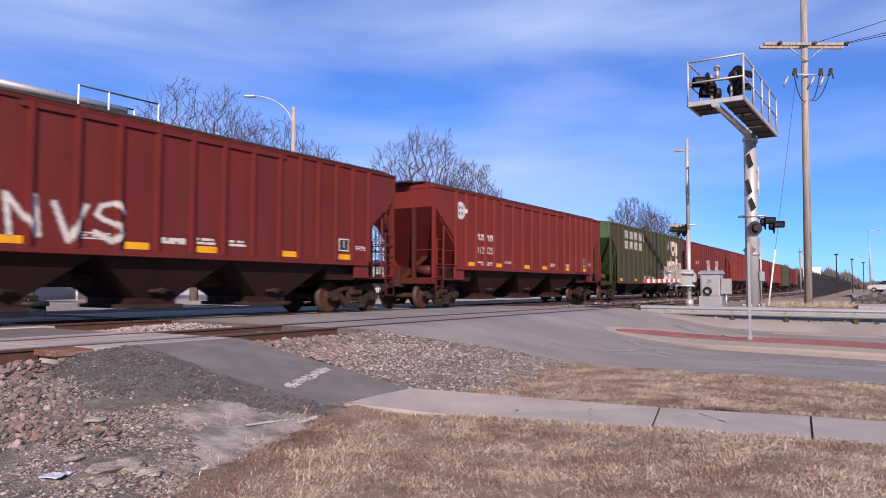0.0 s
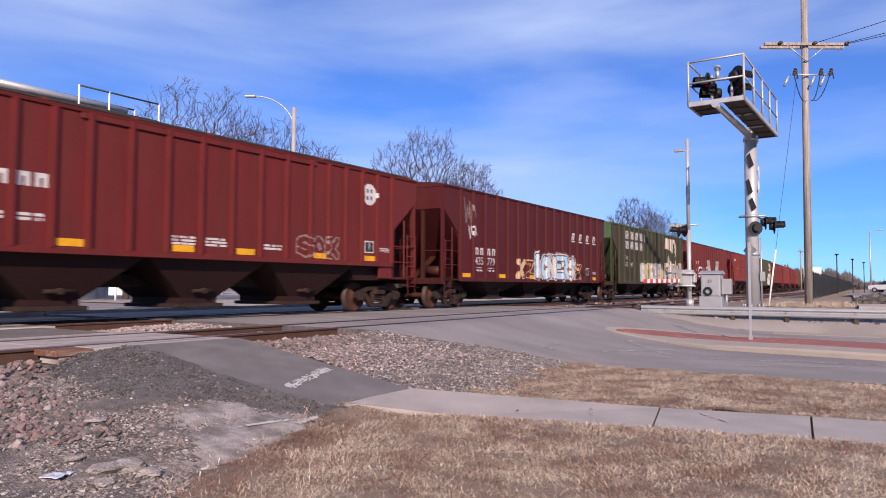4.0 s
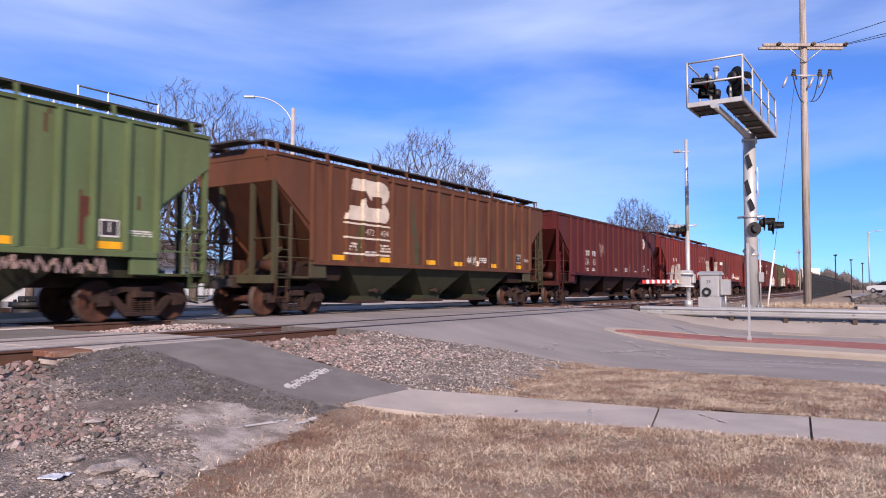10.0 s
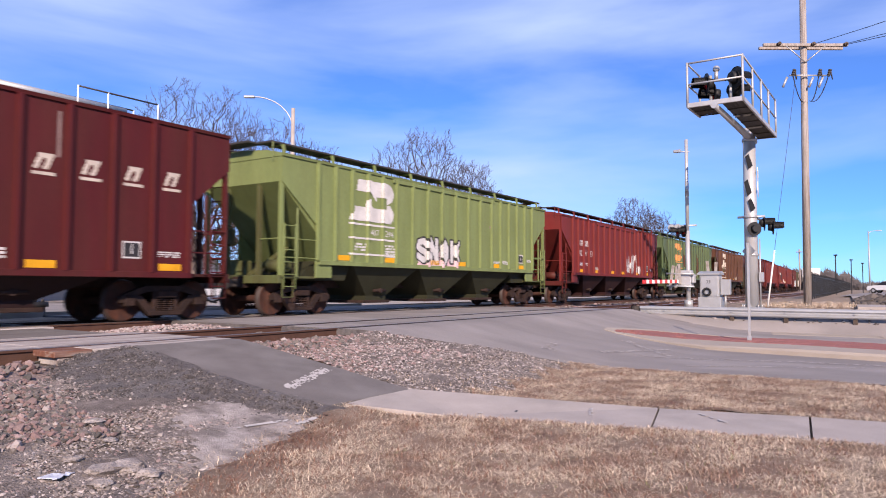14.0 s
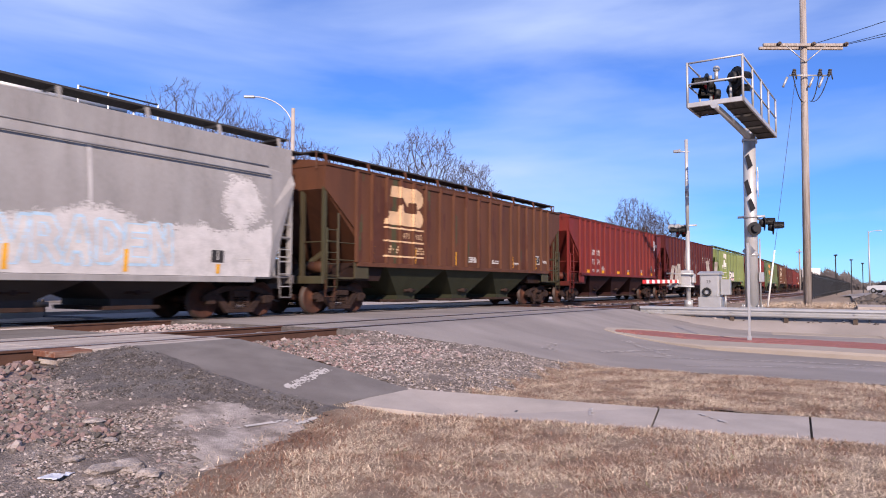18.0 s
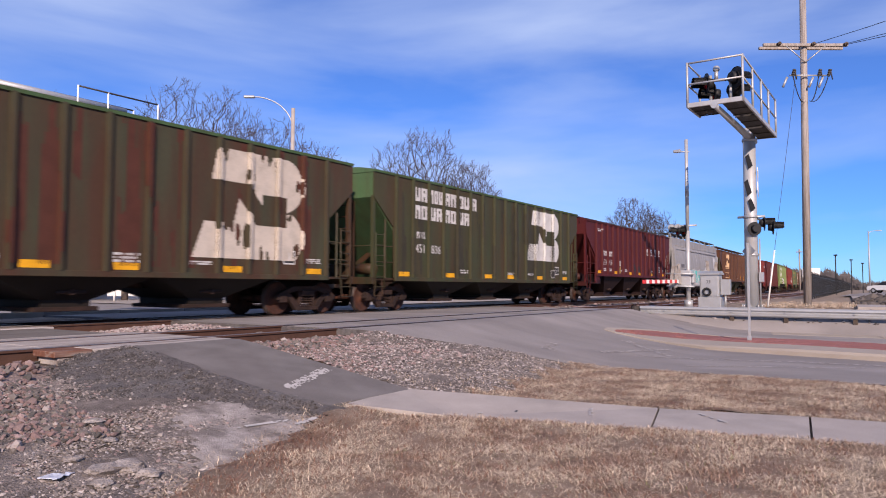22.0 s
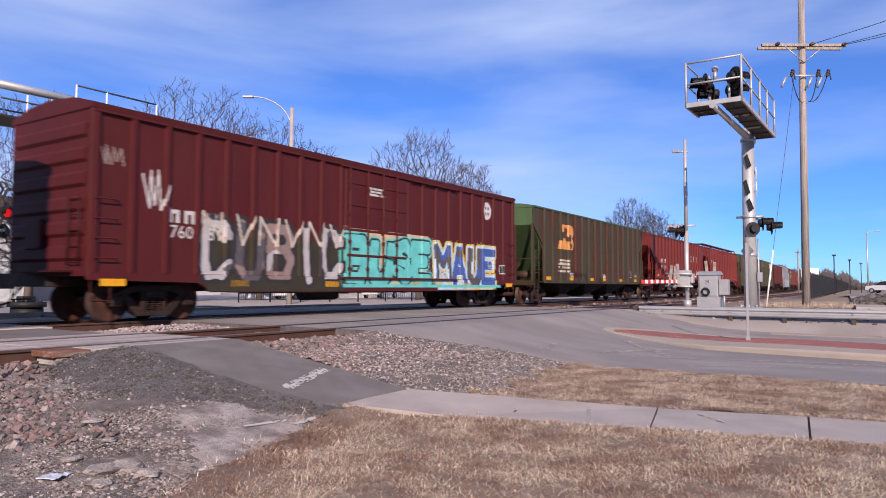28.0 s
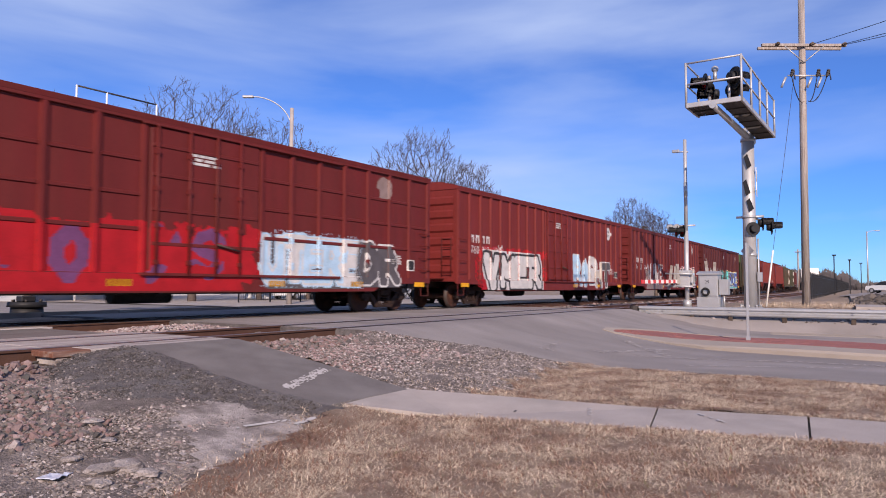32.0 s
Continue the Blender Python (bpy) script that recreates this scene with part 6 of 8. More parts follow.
s = empty("far_pole", pose(150, 2.5, 0.0), "slim dark pole far along the line", "pole")
bm = B()
tube(bm, (0, 0, 0), (0, 0, 8.2), 0.14, n=8)
part("shaft", bm, M["wood"], s)
bm = B()
box(bm, -0.5, 0.5, -0.5, 0.5, 7.6, 7.75)
part("crossarm", bm, M["wood"], s)

# ---- paint and lettering on the cars ----
SPRAY = {}
for nm, rgb in dict(white=(0.54, 0.52, 0.50), black=(0.03, 0.028, 0.03), teal=(0.10, 0.48, 0.45), blue=(0.05, 0.10, 0.30), sky=(0.38, 0.55, 0.68), yellow=(0.58, 0.44, 0.12),
                    orange=(0.62, 0.27, 0.09), red=(0.37, 0.011, 0.015), silver=(0.40, 0.38, 0.38), tan=(0.56, 0.37, 0.22), cream=(0.50, 0.43, 0.36), violet=(0.15, 0.05, 0.13),
                    pink=(0.62, 0.42, 0.44), amber=(0.70, 0.33, 0.015), ghost=(0.24, 0.17, 0.155), pale=(0.50, 0.48, 0.47), rust=(0.075, 0.026, 0.016), ochre=(0.17, 0.075, 0.03), olive=(0.056, 0.054, 0.026), grimebrown=(0.038, 0.033, 0.02), dark=(0.09, 0.08, 0.085)).items():
    SPRAY[nm] = material("sprayed_" + nm, rgb, 0.6, vary=0.18, scale=2.5, fine=30, bump=0.05, tint=tuple(0.6 * c for c in rgb), tscale=3, amount=0.35)
INK = list(SPRAY)


def posts_of(car):
    return sorted({round(o.matrix_basis.translation.x, 3) for o in car.children if o.name.startswith("side_post")})


class Flank:
    """The near side of a car: how far its surface stands out at a place."""

    def __init__(self, car, kind):
        self.car, self.kind = car, kind
        self.posts = [] if kind == "r" else posts_of(car)
        self.skin = {"a": 1.56, "d": 1.56, "h": 1.56, "b": 1.56, "r": 1.66, "x": 1.52, "y": 1.52}[kind]
        self.half, self.top, self.deep = (0.075, 0.05, 0.071) if kind in "xy" else (0.062, 0.042, 0.107)
        self.lines = sorted({x + d for x in self.posts for d in (-self.half, -self.top, self.top, self.half)})

    def out(self, x, z):
        if self.kind == "r":
            return float(np.interp(z, [0.98, 1.88, 2.78, 3.77, 4.32], [1.60, 1.66, 1.64, 1.52, 1.20]))
        if self.kind in "xy" and z < 1.06:
            return 1.58
        o = self.skin
        for p in self.posts:
            d = abs(x - p)
            if d < self.half:
                o = max(o, self.skin + self.deep * min(1.0, (self.half - d) / (self.half - self.top)))
        if self.kind in "xy" and abs(x) < 1.525:
            o = max(o, 1.605)
        return o

    def next_bay(self, x, i):
        """The field that lies i fields on from the one nearest to x."""
        mids = [(a + b) / 2 for a, b in zip(self.posts, self.posts[1:]) if b - a < 2]
        if not mids:
            return x + i * 0.95
        k = mids.index(self.bay(x))
        return mids[min(k + i, len(mids) - 1)]

    def bay(self, x):
        """The middle of the field between two posts that lies nearest to x."""
        if not self.posts:
            return x
        mids = [(a + b) / 2 for a, b in zip(self.posts, self.posts[1:]) if b - a < 2]
        return min(mids, key=lambda m: abs(m - x))


def spray(fl, x0, x1, z0, z1, colour_at, label, name="graffiti", cell=0.045):
    """Paint over the side: a fine net that follows skin and posts, each mesh of it in one colour."""
    xs = [x0 + (x1 - x0) * i / max(1, round((x1 - x0) / cell)) for i in range(max(1, round((x1 - x0) / cell)) + 1)]
    xs = sorted(set(xs) | {x for x in fl.lines if x0 < x < x1})
    zs = [z0 + (z1 - z0) * i / max(1, round((z1 - z0) / cell)) for i in range(max(1, round((z1 - z0) / cell)) + 1)]
    verts, faces, mats, used_ink = [], [], [], []
    e = 0.0015
    for i in range(len(xs) - 1):
        if xs[i + 1] - xs[i] < 1e-4:
            continue
        for j in range(len(zs) - 1):
            c = colour_at((xs[i] + xs[i + 1]) / 2, (zs[j] + zs[j + 1]) / 2)
            if not c:
                continue
            if c not in used_ink:
                used_ink.append(c)
            k = len(verts)
            for x, dx in ((xs[i], e), (xs[i + 1], -e)):
                for z, dz in ((zs[j], e), (zs[j + 1], -e)):
                    verts.append((x, -fl.out(x + dx, z + dz) - 0.005, z))
            faces.append((k, k + 2, k + 3, k + 1))
            mats.append(used_ink.index(c))
    if not faces:
        return None
    me = bpy.data.meshes.new(name)
    me.from_pydata(verts, [], faces)
    for c in used_ink:
        me.materials.append(SPRAY[c])
    me.polygons.foreach_set("material_index", mats)
    ob = new(name, me)
    ob.parent = fl.car
    if label:
        ob["label"] = label
    return ob


GLYPH = dict(A="00 49 80 73 23", B="00 09 69 87 65 05 65 83 60 00", C="87 59 19 06 02 10 50 82", D="00 09 49 86 82 40 00", E="89 09 05 65 05 00 80", G="87 59 19 06 02 10 60 83 44",
             H="09 00 05 75 79 70", I="40 49", K="09 00 04 89 34 80", L="09 00 80", M="00 09 44 89 80", N="00 09 70 79", O="40 13 16 49 76 73 40", R="00 09 59 76 54 04 44 80",
             S="87 59 18 06 25 64 82 50 02", T="09 89 49 40", U="09 02 20 60 82 89", V="09 40 89", W="09 20 45 60 89", X="09 80 44 00 89", Z="09 89 00 80")


def letterforms(seed, text, x0, x1, z0, z1, weight):
    """Swollen strokes side by side, each letter tilted and sized a little differently."""
    r = random.Random(seed)
    w = (x1 - x0) / len(text)
    out = []
    for k, ch in enumerate(text):
        h = (z1 - z0) * r.uniform(0.86, 1.0)
        base = z0 + (z1 - z0 - h) * r.random()
        lean, grow, off = r.uniform(-0.12, 0.12), r.uniform(0.8, 0.94), r.uniform(-0.04, 0.04)
        pts = []
        for c in GLYPH[ch].split():
            u, v = int(c[0]) / 8, int(c[1]) / 9
            pts.append((x0 + w * (k + 0.5 + off + (u - 0.5) * grow * 0.8 + lean * (v - 0.5)), base + h * (0.12 + 0.76 * v)))
        out += [(a, b, w * weight * r.uniform(0.9, 1.15), k) for a, b in zip(pts, pts[1:])]
    return out


def dist_to(p, a, b):
    ax, az = a
    bx, bz = b
    dx, dz = bx - ax, bz - az
    t = max(0.0, min(1.0, ((p[0] - ax) * dx + (p[1] - az) * dz) / (dx * dx + dz * dz + 1e-9)))
    u, v = abs(p[0] - ax - t * dx), abs(p[1] - az - t * dz)
    return (u ** 4 + v ** 4) ** 0.25


def piece(fl, seed, x0, x1, z0, z1, text, fills, edge, halo="", ground="", label="sprayed graffiti", line=0.055, weight=0.125, crest=0.78):
    strokes = letterforms(seed, text, x0, x1, z0, z1, weight)

    def colour(x, z):
        best, who = 9.0, 0
        for a, b, w, k in strokes:
            d = dist_to((x, z), a, b) - w
            if d < best:
                best, who = d, k
        wob = noise.noise((x * 3, z * 3, seed))
        if best < -0.012:
            f = fills[who % len(fills)]
            if noise.noise((x * 1.7, z * 2.2, seed + 5)) > 0.30:
                f = fills[(who + 1) % len(fills)]
            return f
        if best < line:
            return edge
        if halo and best < line * 2.1 + 0.02 * wob:
            return halo
        # a thin mist of paint hangs about the letters
        if halo and best < 0.2 and noise.noise((x * 23, z * 23, seed)) > 0.05 + best * 2.2:
            return halo
        if ground and z < z0 + (z1 - z0) * (crest + 0.25 * wob + 0.12 * noise.noise((x * 9, z * 9, seed))) and abs(x - (x0 + x1) / 2) < (x1 - x0) * (0.47 + 0.06 * wob):
            return ground
        return ""

    return spray(fl, x0 - 0.2, x1 + 0.2, max(z0 - 0.1, 0.66 if fl.kind in "xy" else 1.02), z1 + 0.2, colour, label, cell=0.03)


def cloud(fl, seed, x0, x1, z0, z1, ink, label):
    """A ragged sprayed ground that letters are set on."""
    def colour(x, z):
        e = max(abs(x - (x0 + x1) / 2) / ((x1 - x0) / 2), 1.0 - 2 * min(z1 - z, 0.6 * (z1 - z0)) / (z1 - z0) * 1.4)
        return ink if e + 0.3 * noise.noise((x * 2.5, z * 2.5, seed)) + 0.25 * noise.noise((x * 12, z * 12, seed)) < 0.9 else ""

    return spray(fl, x0, x1, z0, z1, colour, label, cell=0.03)


def tag(fl, seed, x0, x1, z0, z1, ink, label="thin scrawled tag", w=0.022):
    """A quick scrawl of one line."""
    r = random.Random(seed)
    n = max(7, int((x1 - x0) / 0.085))
    pts = [(x0 + (x1 - x0) * i / n + r.uniform(-0.06, 0.06), (z0 if i % 2 else z1) + r.uniform(-0.3, 0.3) * (z1 - z0)) for i in range(n + 1)]
    segs = list(zip(pts, pts[1:]))

    def colour(x, z):
        return ink if any(dist_to((x, z), a, b) < w for a, b in segs) else ""

    return spray(fl, x0 - 0.1, x1 + 0.1, z0 - 0.1 * (z1 - z0), z1 + 0.3 * (z1 - z0), colour, label, cell=0.022)


def streaks(fl, seed, x0, x1, ink, z0=1.6, z1=4.1, amount=0.25):
    def colour(x, z):
        v = noise.noise((x * 2.6, z * 0.22, seed)) + 0.35 * noise.noise((x * 9, z * 0.8, seed))
        return ink if v > 0.62 - amount else ""

    ob = spray(fl, x0, x1, z0, z1, colour, "pale run-down streaks", name="weathering", cell=0.06)
    if ob:
        ob["kind"] = "stuff"
    return ob


def patch(fl, x0, x1, z0, z1, ink, name="reflector", label=""):
    return spray(fl, x0, x1, z0, z1, lambda x, z: ink, label, name=name, cell=0.4)


def bars(fl, x, z, w, h, rows, ink="white", gap=0.45, label="lines of small white writing"):
    """Writing too small to read: broken bars."""
    step = h / rows

    def colour(px, pz):
        k = (pz - z) / step
        if k % 1.0 > 1 - gap:
            return ""
        return ink if noise.noise((px * 16, int(k) * 3.3, w)) > -0.28 else ""

    ob = spray(fl, x, x + w, z, z + h, colour, label, name="stencil", cell=min(0.03, step * 0.34))
    if ob:
        ob["kind"] = "stuff"
    return ob


def number(fl, groups, x, z, size, ink="white"):
    """A road number, its figures set between the posts."""
    for i, g in enumerate(groups):
        m = fl.next_bay(x, i)
        lettering(g, size, SPRAY[ink], fl.car, pose(m, -fl.out(m, z) - 0.006, z, 90, 0, 0), ink + " road number", name="road_number")


def owner_blocks(fl, x, z, size, count=4, ink="white", slant=0.0, per=2, bar=False):
    """The owner's initials, kept as plain blocks."""
    k = 0
    i = 0
    while k < count:
        m = fl.next_bay(x, i)
        for j in range(per):
            if k >= count:
                break
            c = m + (j - (per - 1) / 2) * size * 0.95
            w = size * 0.33

            def colour(px, pz, c=c, w=w):
                u = px - c - slant * (pz - z)
                if abs(u) < w * 0.28 and pz < z + size * 0.14:
                    return ""
                return ink if abs(pz - z) < size * 0.36 and abs(u) < w else ""

            spray(fl, c - size * (1.2 if bar else 0.6), c + size * (1.2 if bar else 0.6), z - size * 0.65, z + size * 0.4, colour, "", name="owner_mark", cell=0.03)
            if bar:
                patch(fl, c - size * 0.5, c + size * 0.5, z - size * 0.62, z - size * 0.48, ink, "owner_rule")
            k += 1
        i += 1


def block_words(fl, x, z, size, rows, ink="white", drop=0.6, skip=0.0, seed=1):
    """Rows of large letters, kept as plain notched blocks, set in the fields between the posts; rows: how many stand in each field."""
    k = 0
    for row, fields in enumerate(rows):
        for b, count in enumerate(fields):
            m = fl.next_bay(x, b)
            zz = z - row * drop
            for i in range(count):
                wide = 0.34 if count < 3 else 0.23
                c = m + (i - (count - 1) / 2) * (wide + 0.055) - (0.19 if count == 1 else 0)
                k += 1

                def colour(px, pz, c=c, wide=wide, kind=k % 4, zz=zz):
                    if skip and noise.noise((px * 2.0, pz * 2.0, seed)) + 0.4 * noise.noise((px * 9, pz * 3, seed)) > 0.5 - skip:
                        return ""
                    u, v = (px - c) / wide, (pz - zz) / size
                    slot = abs(u) < 0.16 and ((kind == 0 and abs(v) < 0.28) or (kind == 1 and v > -0.2) or (kind == 2 and (v < -0.12 or 0.12 < v < 0.32)) or (kind == 3 and v < 0.15))
                    return "" if slot else ink

                ob = spray(fl, c - wide / 2, c + wide / 2, zz - size * 0.5, zz + size * 0.5, colour, "", name="word_block", cell=0.042)
                if ob:
                    ob.location.y -= 0.003


def slab_logo(fl, x0, x1, z0, z1, ink, skip=0.0, seed=3):
    """The old owner's emblem as a plain shape: two slabs with round ends and a slanted notch between them."""
    w, h = x1 - x0, z1 - z0

    def colour(x, z):
        u, v = (x - x0) / w, (z - z0) / h
        if skip and noise.noise((x * 1.6, z * 1.6, seed)) + 0.5 * noise.noise((x * 8, z * 1.5, seed)) > 0.45 - skip:
            return ""
        mid = 0.74 if v > 0.46 else 0.22
        if u > 0.80 and ((u - 0.80) / 0.20) ** 2 + ((v - mid) / 0.27) ** 2 > 1:
            return ""
        if v > 0.70:
            return ink if u > 0.15 + (v - 0.7) * 0.16 else ""
        if v < 0.33:
            return ink if u > 0.30 * v else ""
        slant = 0.40 + (0.68 - v) * 0.65
        if u > slant + 0.09:
            return "" if 0.60 < u < 0.84 and v < 0.62 else ink
        return ink if 0.34 + (v - 0.33) * 0.2 < u < slant - 0.09 and v < 0.56 else ""

    return spray(fl, x0, x1, z0, z1, colour, "large faded emblem of two slabs", name="emblem", cell=0.036)


def disc_logo(fl, x, z, r, ink="white", hole="dark", fade=False):
    def colour(px, pz):
        d = math.hypot(px - x, pz - z)
        if d > r:
            return ""
        if fade and noise.noise((px * 4, pz * 4, 2)) > 0.25:
            return ""
        u, v = abs(px - x), abs(pz - z)
        if 0.14 * r < u < 0.46 * r and 0.16 * r < v < 0.5 * r:
            return hole
        return ink

    return spray(fl, x - r, x + r, z - r, z + r, colour, "round white emblem", name="emblem", cell=0.03)


def data_plate(fl, x, z, w=0.42, h=0.36):
    patch(fl, x, x + w, z, z + h, "white", "stencil_frame")
    ob = patch(fl, x + 0.035, x + w - 0.035, z + 0.035, z + h - 0.035, "black", "stencil_panel", "black test panel in a white frame")
    if ob:
        ob.location.y -= 0.003
    ob = patch(fl, x + w * 0.46, x + w * 0.54, z + 0.1, z + h - 0.05, "white", "stencil_bar")
    if ob:
        ob.location.y -= 0.006


def reflectors(fl, tall, sill, xe, cut):
    n = 6
    for k in range(n):
        x = fl.bay(-xe + cut + 0.7 + (2 * (xe - cut) - 1.4) * k / (n - 1))
        if tall:
            patch(fl, x - 0.32, x - 0.22, sill + 0.08, sill + 0.55, "amber")
        else:
            patch(fl, x - 0.28, x + 0.28, sill + 0.06, sill + 0.21, "amber")


def common_marks(fl, seed):
    r = random.Random(seed)
    sill, xe, cut = {"a": (1.48, 8.05, 1.32), "d": (1.48, 8.05, 1.32), "h": (1.48, 8.05, 1.32), "b": (1.06, 8.05, 1.0), "r": (1.0, 8.05, 1.3), "x": (0.72, 9.15, 0.0), "y": (0.72, 9.15, 0.0)}[fl.kind]
    reflectors(fl, tall=seed - 100 in (10, 13, 15, 22, 23), sill=sill, xe=xe, cut=cut + 0.2)
    if fl.kind not in "xy":
        data_plate(fl, fl.bay(xe - cut - 1.2) - 0.21, sill + 0.3)
        for k in range(3):
            b = fl.bay(r.uniform(-4, 4))
            bars(fl, b - 0.3, sill + 0.22, 0.6, r.choice((0.1, 0.16, 0.22)), r.choice((2, 3)))
        bars(fl, fl.bay(xe - cut - 0.4) - 0.3, sill + 0.35, 0.55, 0.14, 3)
    else:
        data_plate(fl, 7.9, 1.3)
        bars(fl, 7.0, 1.5, 0.6, 0.3, 5)
        bars(fl, -0.5, 3.55, 0.8, 0.28, 3)


FL = [Flank(car, TRAIN[i][0]) for i, (car, _, _) in enumerate(CARS)]
for i, f in enumerate(FL):
    common_marks(f, 100 + i)


def mark_small(f, x, z):
    m = f.bay(x)
    bars(f, m - 0.28, z - 0.42, 0.5, 0.2, 2)
    bars(f, f.next_bay(x, 1) - 0.25, z - 0.42, 0.5, 0.2, 2)


# cars ahead, seen far off
for i, x in ((0, -4.6), (1, -4.6), (3, -4.6), (4, -4.6), (5, -4.6), (6, -4.6)):
    owner_blocks(FL[i], x, 2.75, 0.34)
block_words(FL[7], -5.4, 3.86, 0.46, ((2, 3, 2, 2, 1), (2, 2, 2, 2)), seed=4)
slab_logo(FL[7], 3.3, 6.2, 1.9, 4.0, "cream", 0.12, 6)
piece(FL[7], 71, 2.4, 5.6, 1.15, 2.1, "SONE", ["white", "cream"], "silver", "cream", label="pale sprayed graffiti")
owner_blocks(FL[8], -4.9, 2.65, 0.32)
number(FL[8], ("312", "825"), -4.9, 2.15, 0.40)
disc_logo(FL[8], FL[8].bay(-6.0), 3.55, 0.32)
mark_small(FL[8], -4.9, 2.0)
# red car with a white piece low on its side
piece(FL[9], 90, -5.3, -1.1, 1.52, 2.6, "ZSNVS", ["white", "pale"], "ghost", "", label="large white scrawled letters", line=0.012, weight=0.062)
owner_blocks(FL[9], -5.6, 2.75, 0.34)
mark_small(FL[9], -5.6, 2.5)
mark_small(FL[9], 0.9, 2.15)
# dark green car with the emblem and pale graffiti
block_words(FL[10], -5.4, 3.86, 0.46, ((2, 3, 2, 2, 1), (2, 2, 2, 2)), "white", seed=5)
slab_logo(FL[10], 2.3, 5.9, 1.6, 4.15, "cream", 0.05, 7)
piece(FL[10], 101, -3.0, 2.3, 1.1, 2.25, "SEURZEN", ["white", "cream", "yellow", "white"], "silver", "cream", label="long pale sprayed graffiti", line=0.04, weight=0.15).location.y -= 0.003
piece(FL[10], 102, 2.5, 5.4, 1.1, 2.0, "WANT", ["pale", "white"], "cream", "", label="pale sprayed graffiti over the emblem", line=0.04).location.y -= 0.004
number(FL[10], ("459", "741"), -5.4, 2.1, 0.38)
owner_blocks(FL[10], -5.4, 2.5, 0.3, 2)
# dark red car with slanted initials and blue graffiti
owner_blocks(FL[11], 3.4, 3.25, 0.46, 4, "white", 0.4, 1, True)
piece(FL[11], 111, -2.5, 4.8, 1.1, 1.95, "XZSXXZSX", ["tan", "", "orange"], "tan", "", label="tan sprayed flames", line=0.02, weight=0.09)
piece(FL[11], 112, -0.9, 3.9, 1.1, 2.25, "IONERS", ["sky", "sky", "white"], "dark", "white", "", label="blue and white sprayed graffiti", line=0.05, weight=0.16).location.y -= 0.004
owner_blocks(FL[11], -5.4, 2.12, 0.40)
number(FL[11], ("435", "779"), -5.4, 1.73, 0.42)
mark_small(FL[11], -5.4, 1.78)
tag(FL[11], 113, -6.6, -5.9, 3.2, 3.9, "ghost")
tag(FL[11], 114, -6.3, -5.8, 2.6, 3.2, "white")
# red car with the round emblem
disc_logo(FL[12], FL[12].bay(5.7), 3.55, 0.32)
piece(FL[12], 121, 2.6, 4.3, 1.55, 2.15, "SOX", [""], "ghost", label="small faded tag", line=0.03)
owner_blocks(FL[12], -5.2, 2.75, 0.34)
mark_small(FL[12], -5.2, 2.4)
# red car with dark tags
owner_blocks(FL[13], -5.6, 3.02, 0.40)
number(FL[13], ("42", "84", "43"), -5.6, 2.52, 0.44)
mark_small(FL[13], -5.6, 2.3)
for k, x in enumerate((-3.78, -2.95, -2.15)):
    tag(FL[13], 131 + k, x - 0.22, x + 0.22, 1.75, (2.9, 3.3, 2.85)[k], "black", "dark scrawled tag", 0.03)
tag(FL[13], 135, 1.0, 2.6, 1.62, 2.15, "white", w=0.03)
tag(FL[13], 136, 3.0, 5.2, 1.6, 1.9, "white", w=0.026)
tag(FL[13], 137, -2.9, -1.6, 1.58, 1.75, "pink")
# red car with slanted initials
owner_blocks(FL[14], 3.3, 3.15, 0.44, 4, "white", 0.4, 1, True)
owner_blocks(FL[14], -5.0, 2.78, 0.36)
number(FL[14], ("436", "830"), -5.0, 2.3, 0.42)
mark_small(FL[14], -5.0, 2.2)
tag(FL[14], 141, 2.3, 3.0, 1.62, 1.95, "white")
streaks(FL[14], 14, -5.2, -3.2, "ghost", 2.2, 4.1, 0.1)
# faded red car with the round emblem
disc_logo(FL[15], FL[15].bay(5.7), 3.5, 0.32)
owner_blocks(FL[15], -4.8, 2.55, 0.40)
number(FL[15], ("431", "113"), -4.8, 2.08, 0.46)
mark_small(FL[15], -4.8, 2.05)
streaks(FL[15], 15, -3.6, 4.4, "ghost", 1.7, 4.15, 0.16)
tag(FL[15], 151, -2.6, -2.0, 2.4, 3.0, "ghost")


def old_emblem(f, ink, num, x=-5.4, fade=0.0):
    """The emblem over three rules, with the number between them."""
    ob = slab_logo(f, x, x + 2.15, 2.75, 4.0, ink, fade, 8)
    ob.location.y -= 0.005
    for z in (2.62, 2.2, 1.72):
        patch(f, x, x + 2.2, z, z + 0.055, ink, "rule").location.y -= 0.005
    number(f, num, x + 0.9, 2.42, 0.27, ink)
    bars(f, f.bay(x + 0.3) - 0.3, 1.85, 0.6, 0.26, 3, ink)
    bars(f, f.bay(x + 1.6) - 0.3, 1.85, 0.6, 0.26, 3, ink)


def weathered(f, seed):
    """Rust and the old green showing through; the ends keep the green."""
    streaks(f, seed, -6.6, 6.6, "rust", 1.52, 4.2, 0.36)
    ob = streaks(f, seed + 40, -6.6, 6.6, "olive", 1.52, 4.2, 0.14)
    if ob:
        ob.location.y -= 0.002
    for o in f.car.children:
        if o.name.split(".")[0] in ("corner_post", "end_post", "side_ladder", "end_ladder", "handrail", "end_platform", "bolster_apron", "end_brace"):
            o.color = (*OLIVE, 0.3)
        elif o.name.startswith("hopper_bay"):
            o.color = (0.16, 0.22, 0.10, 0.3)


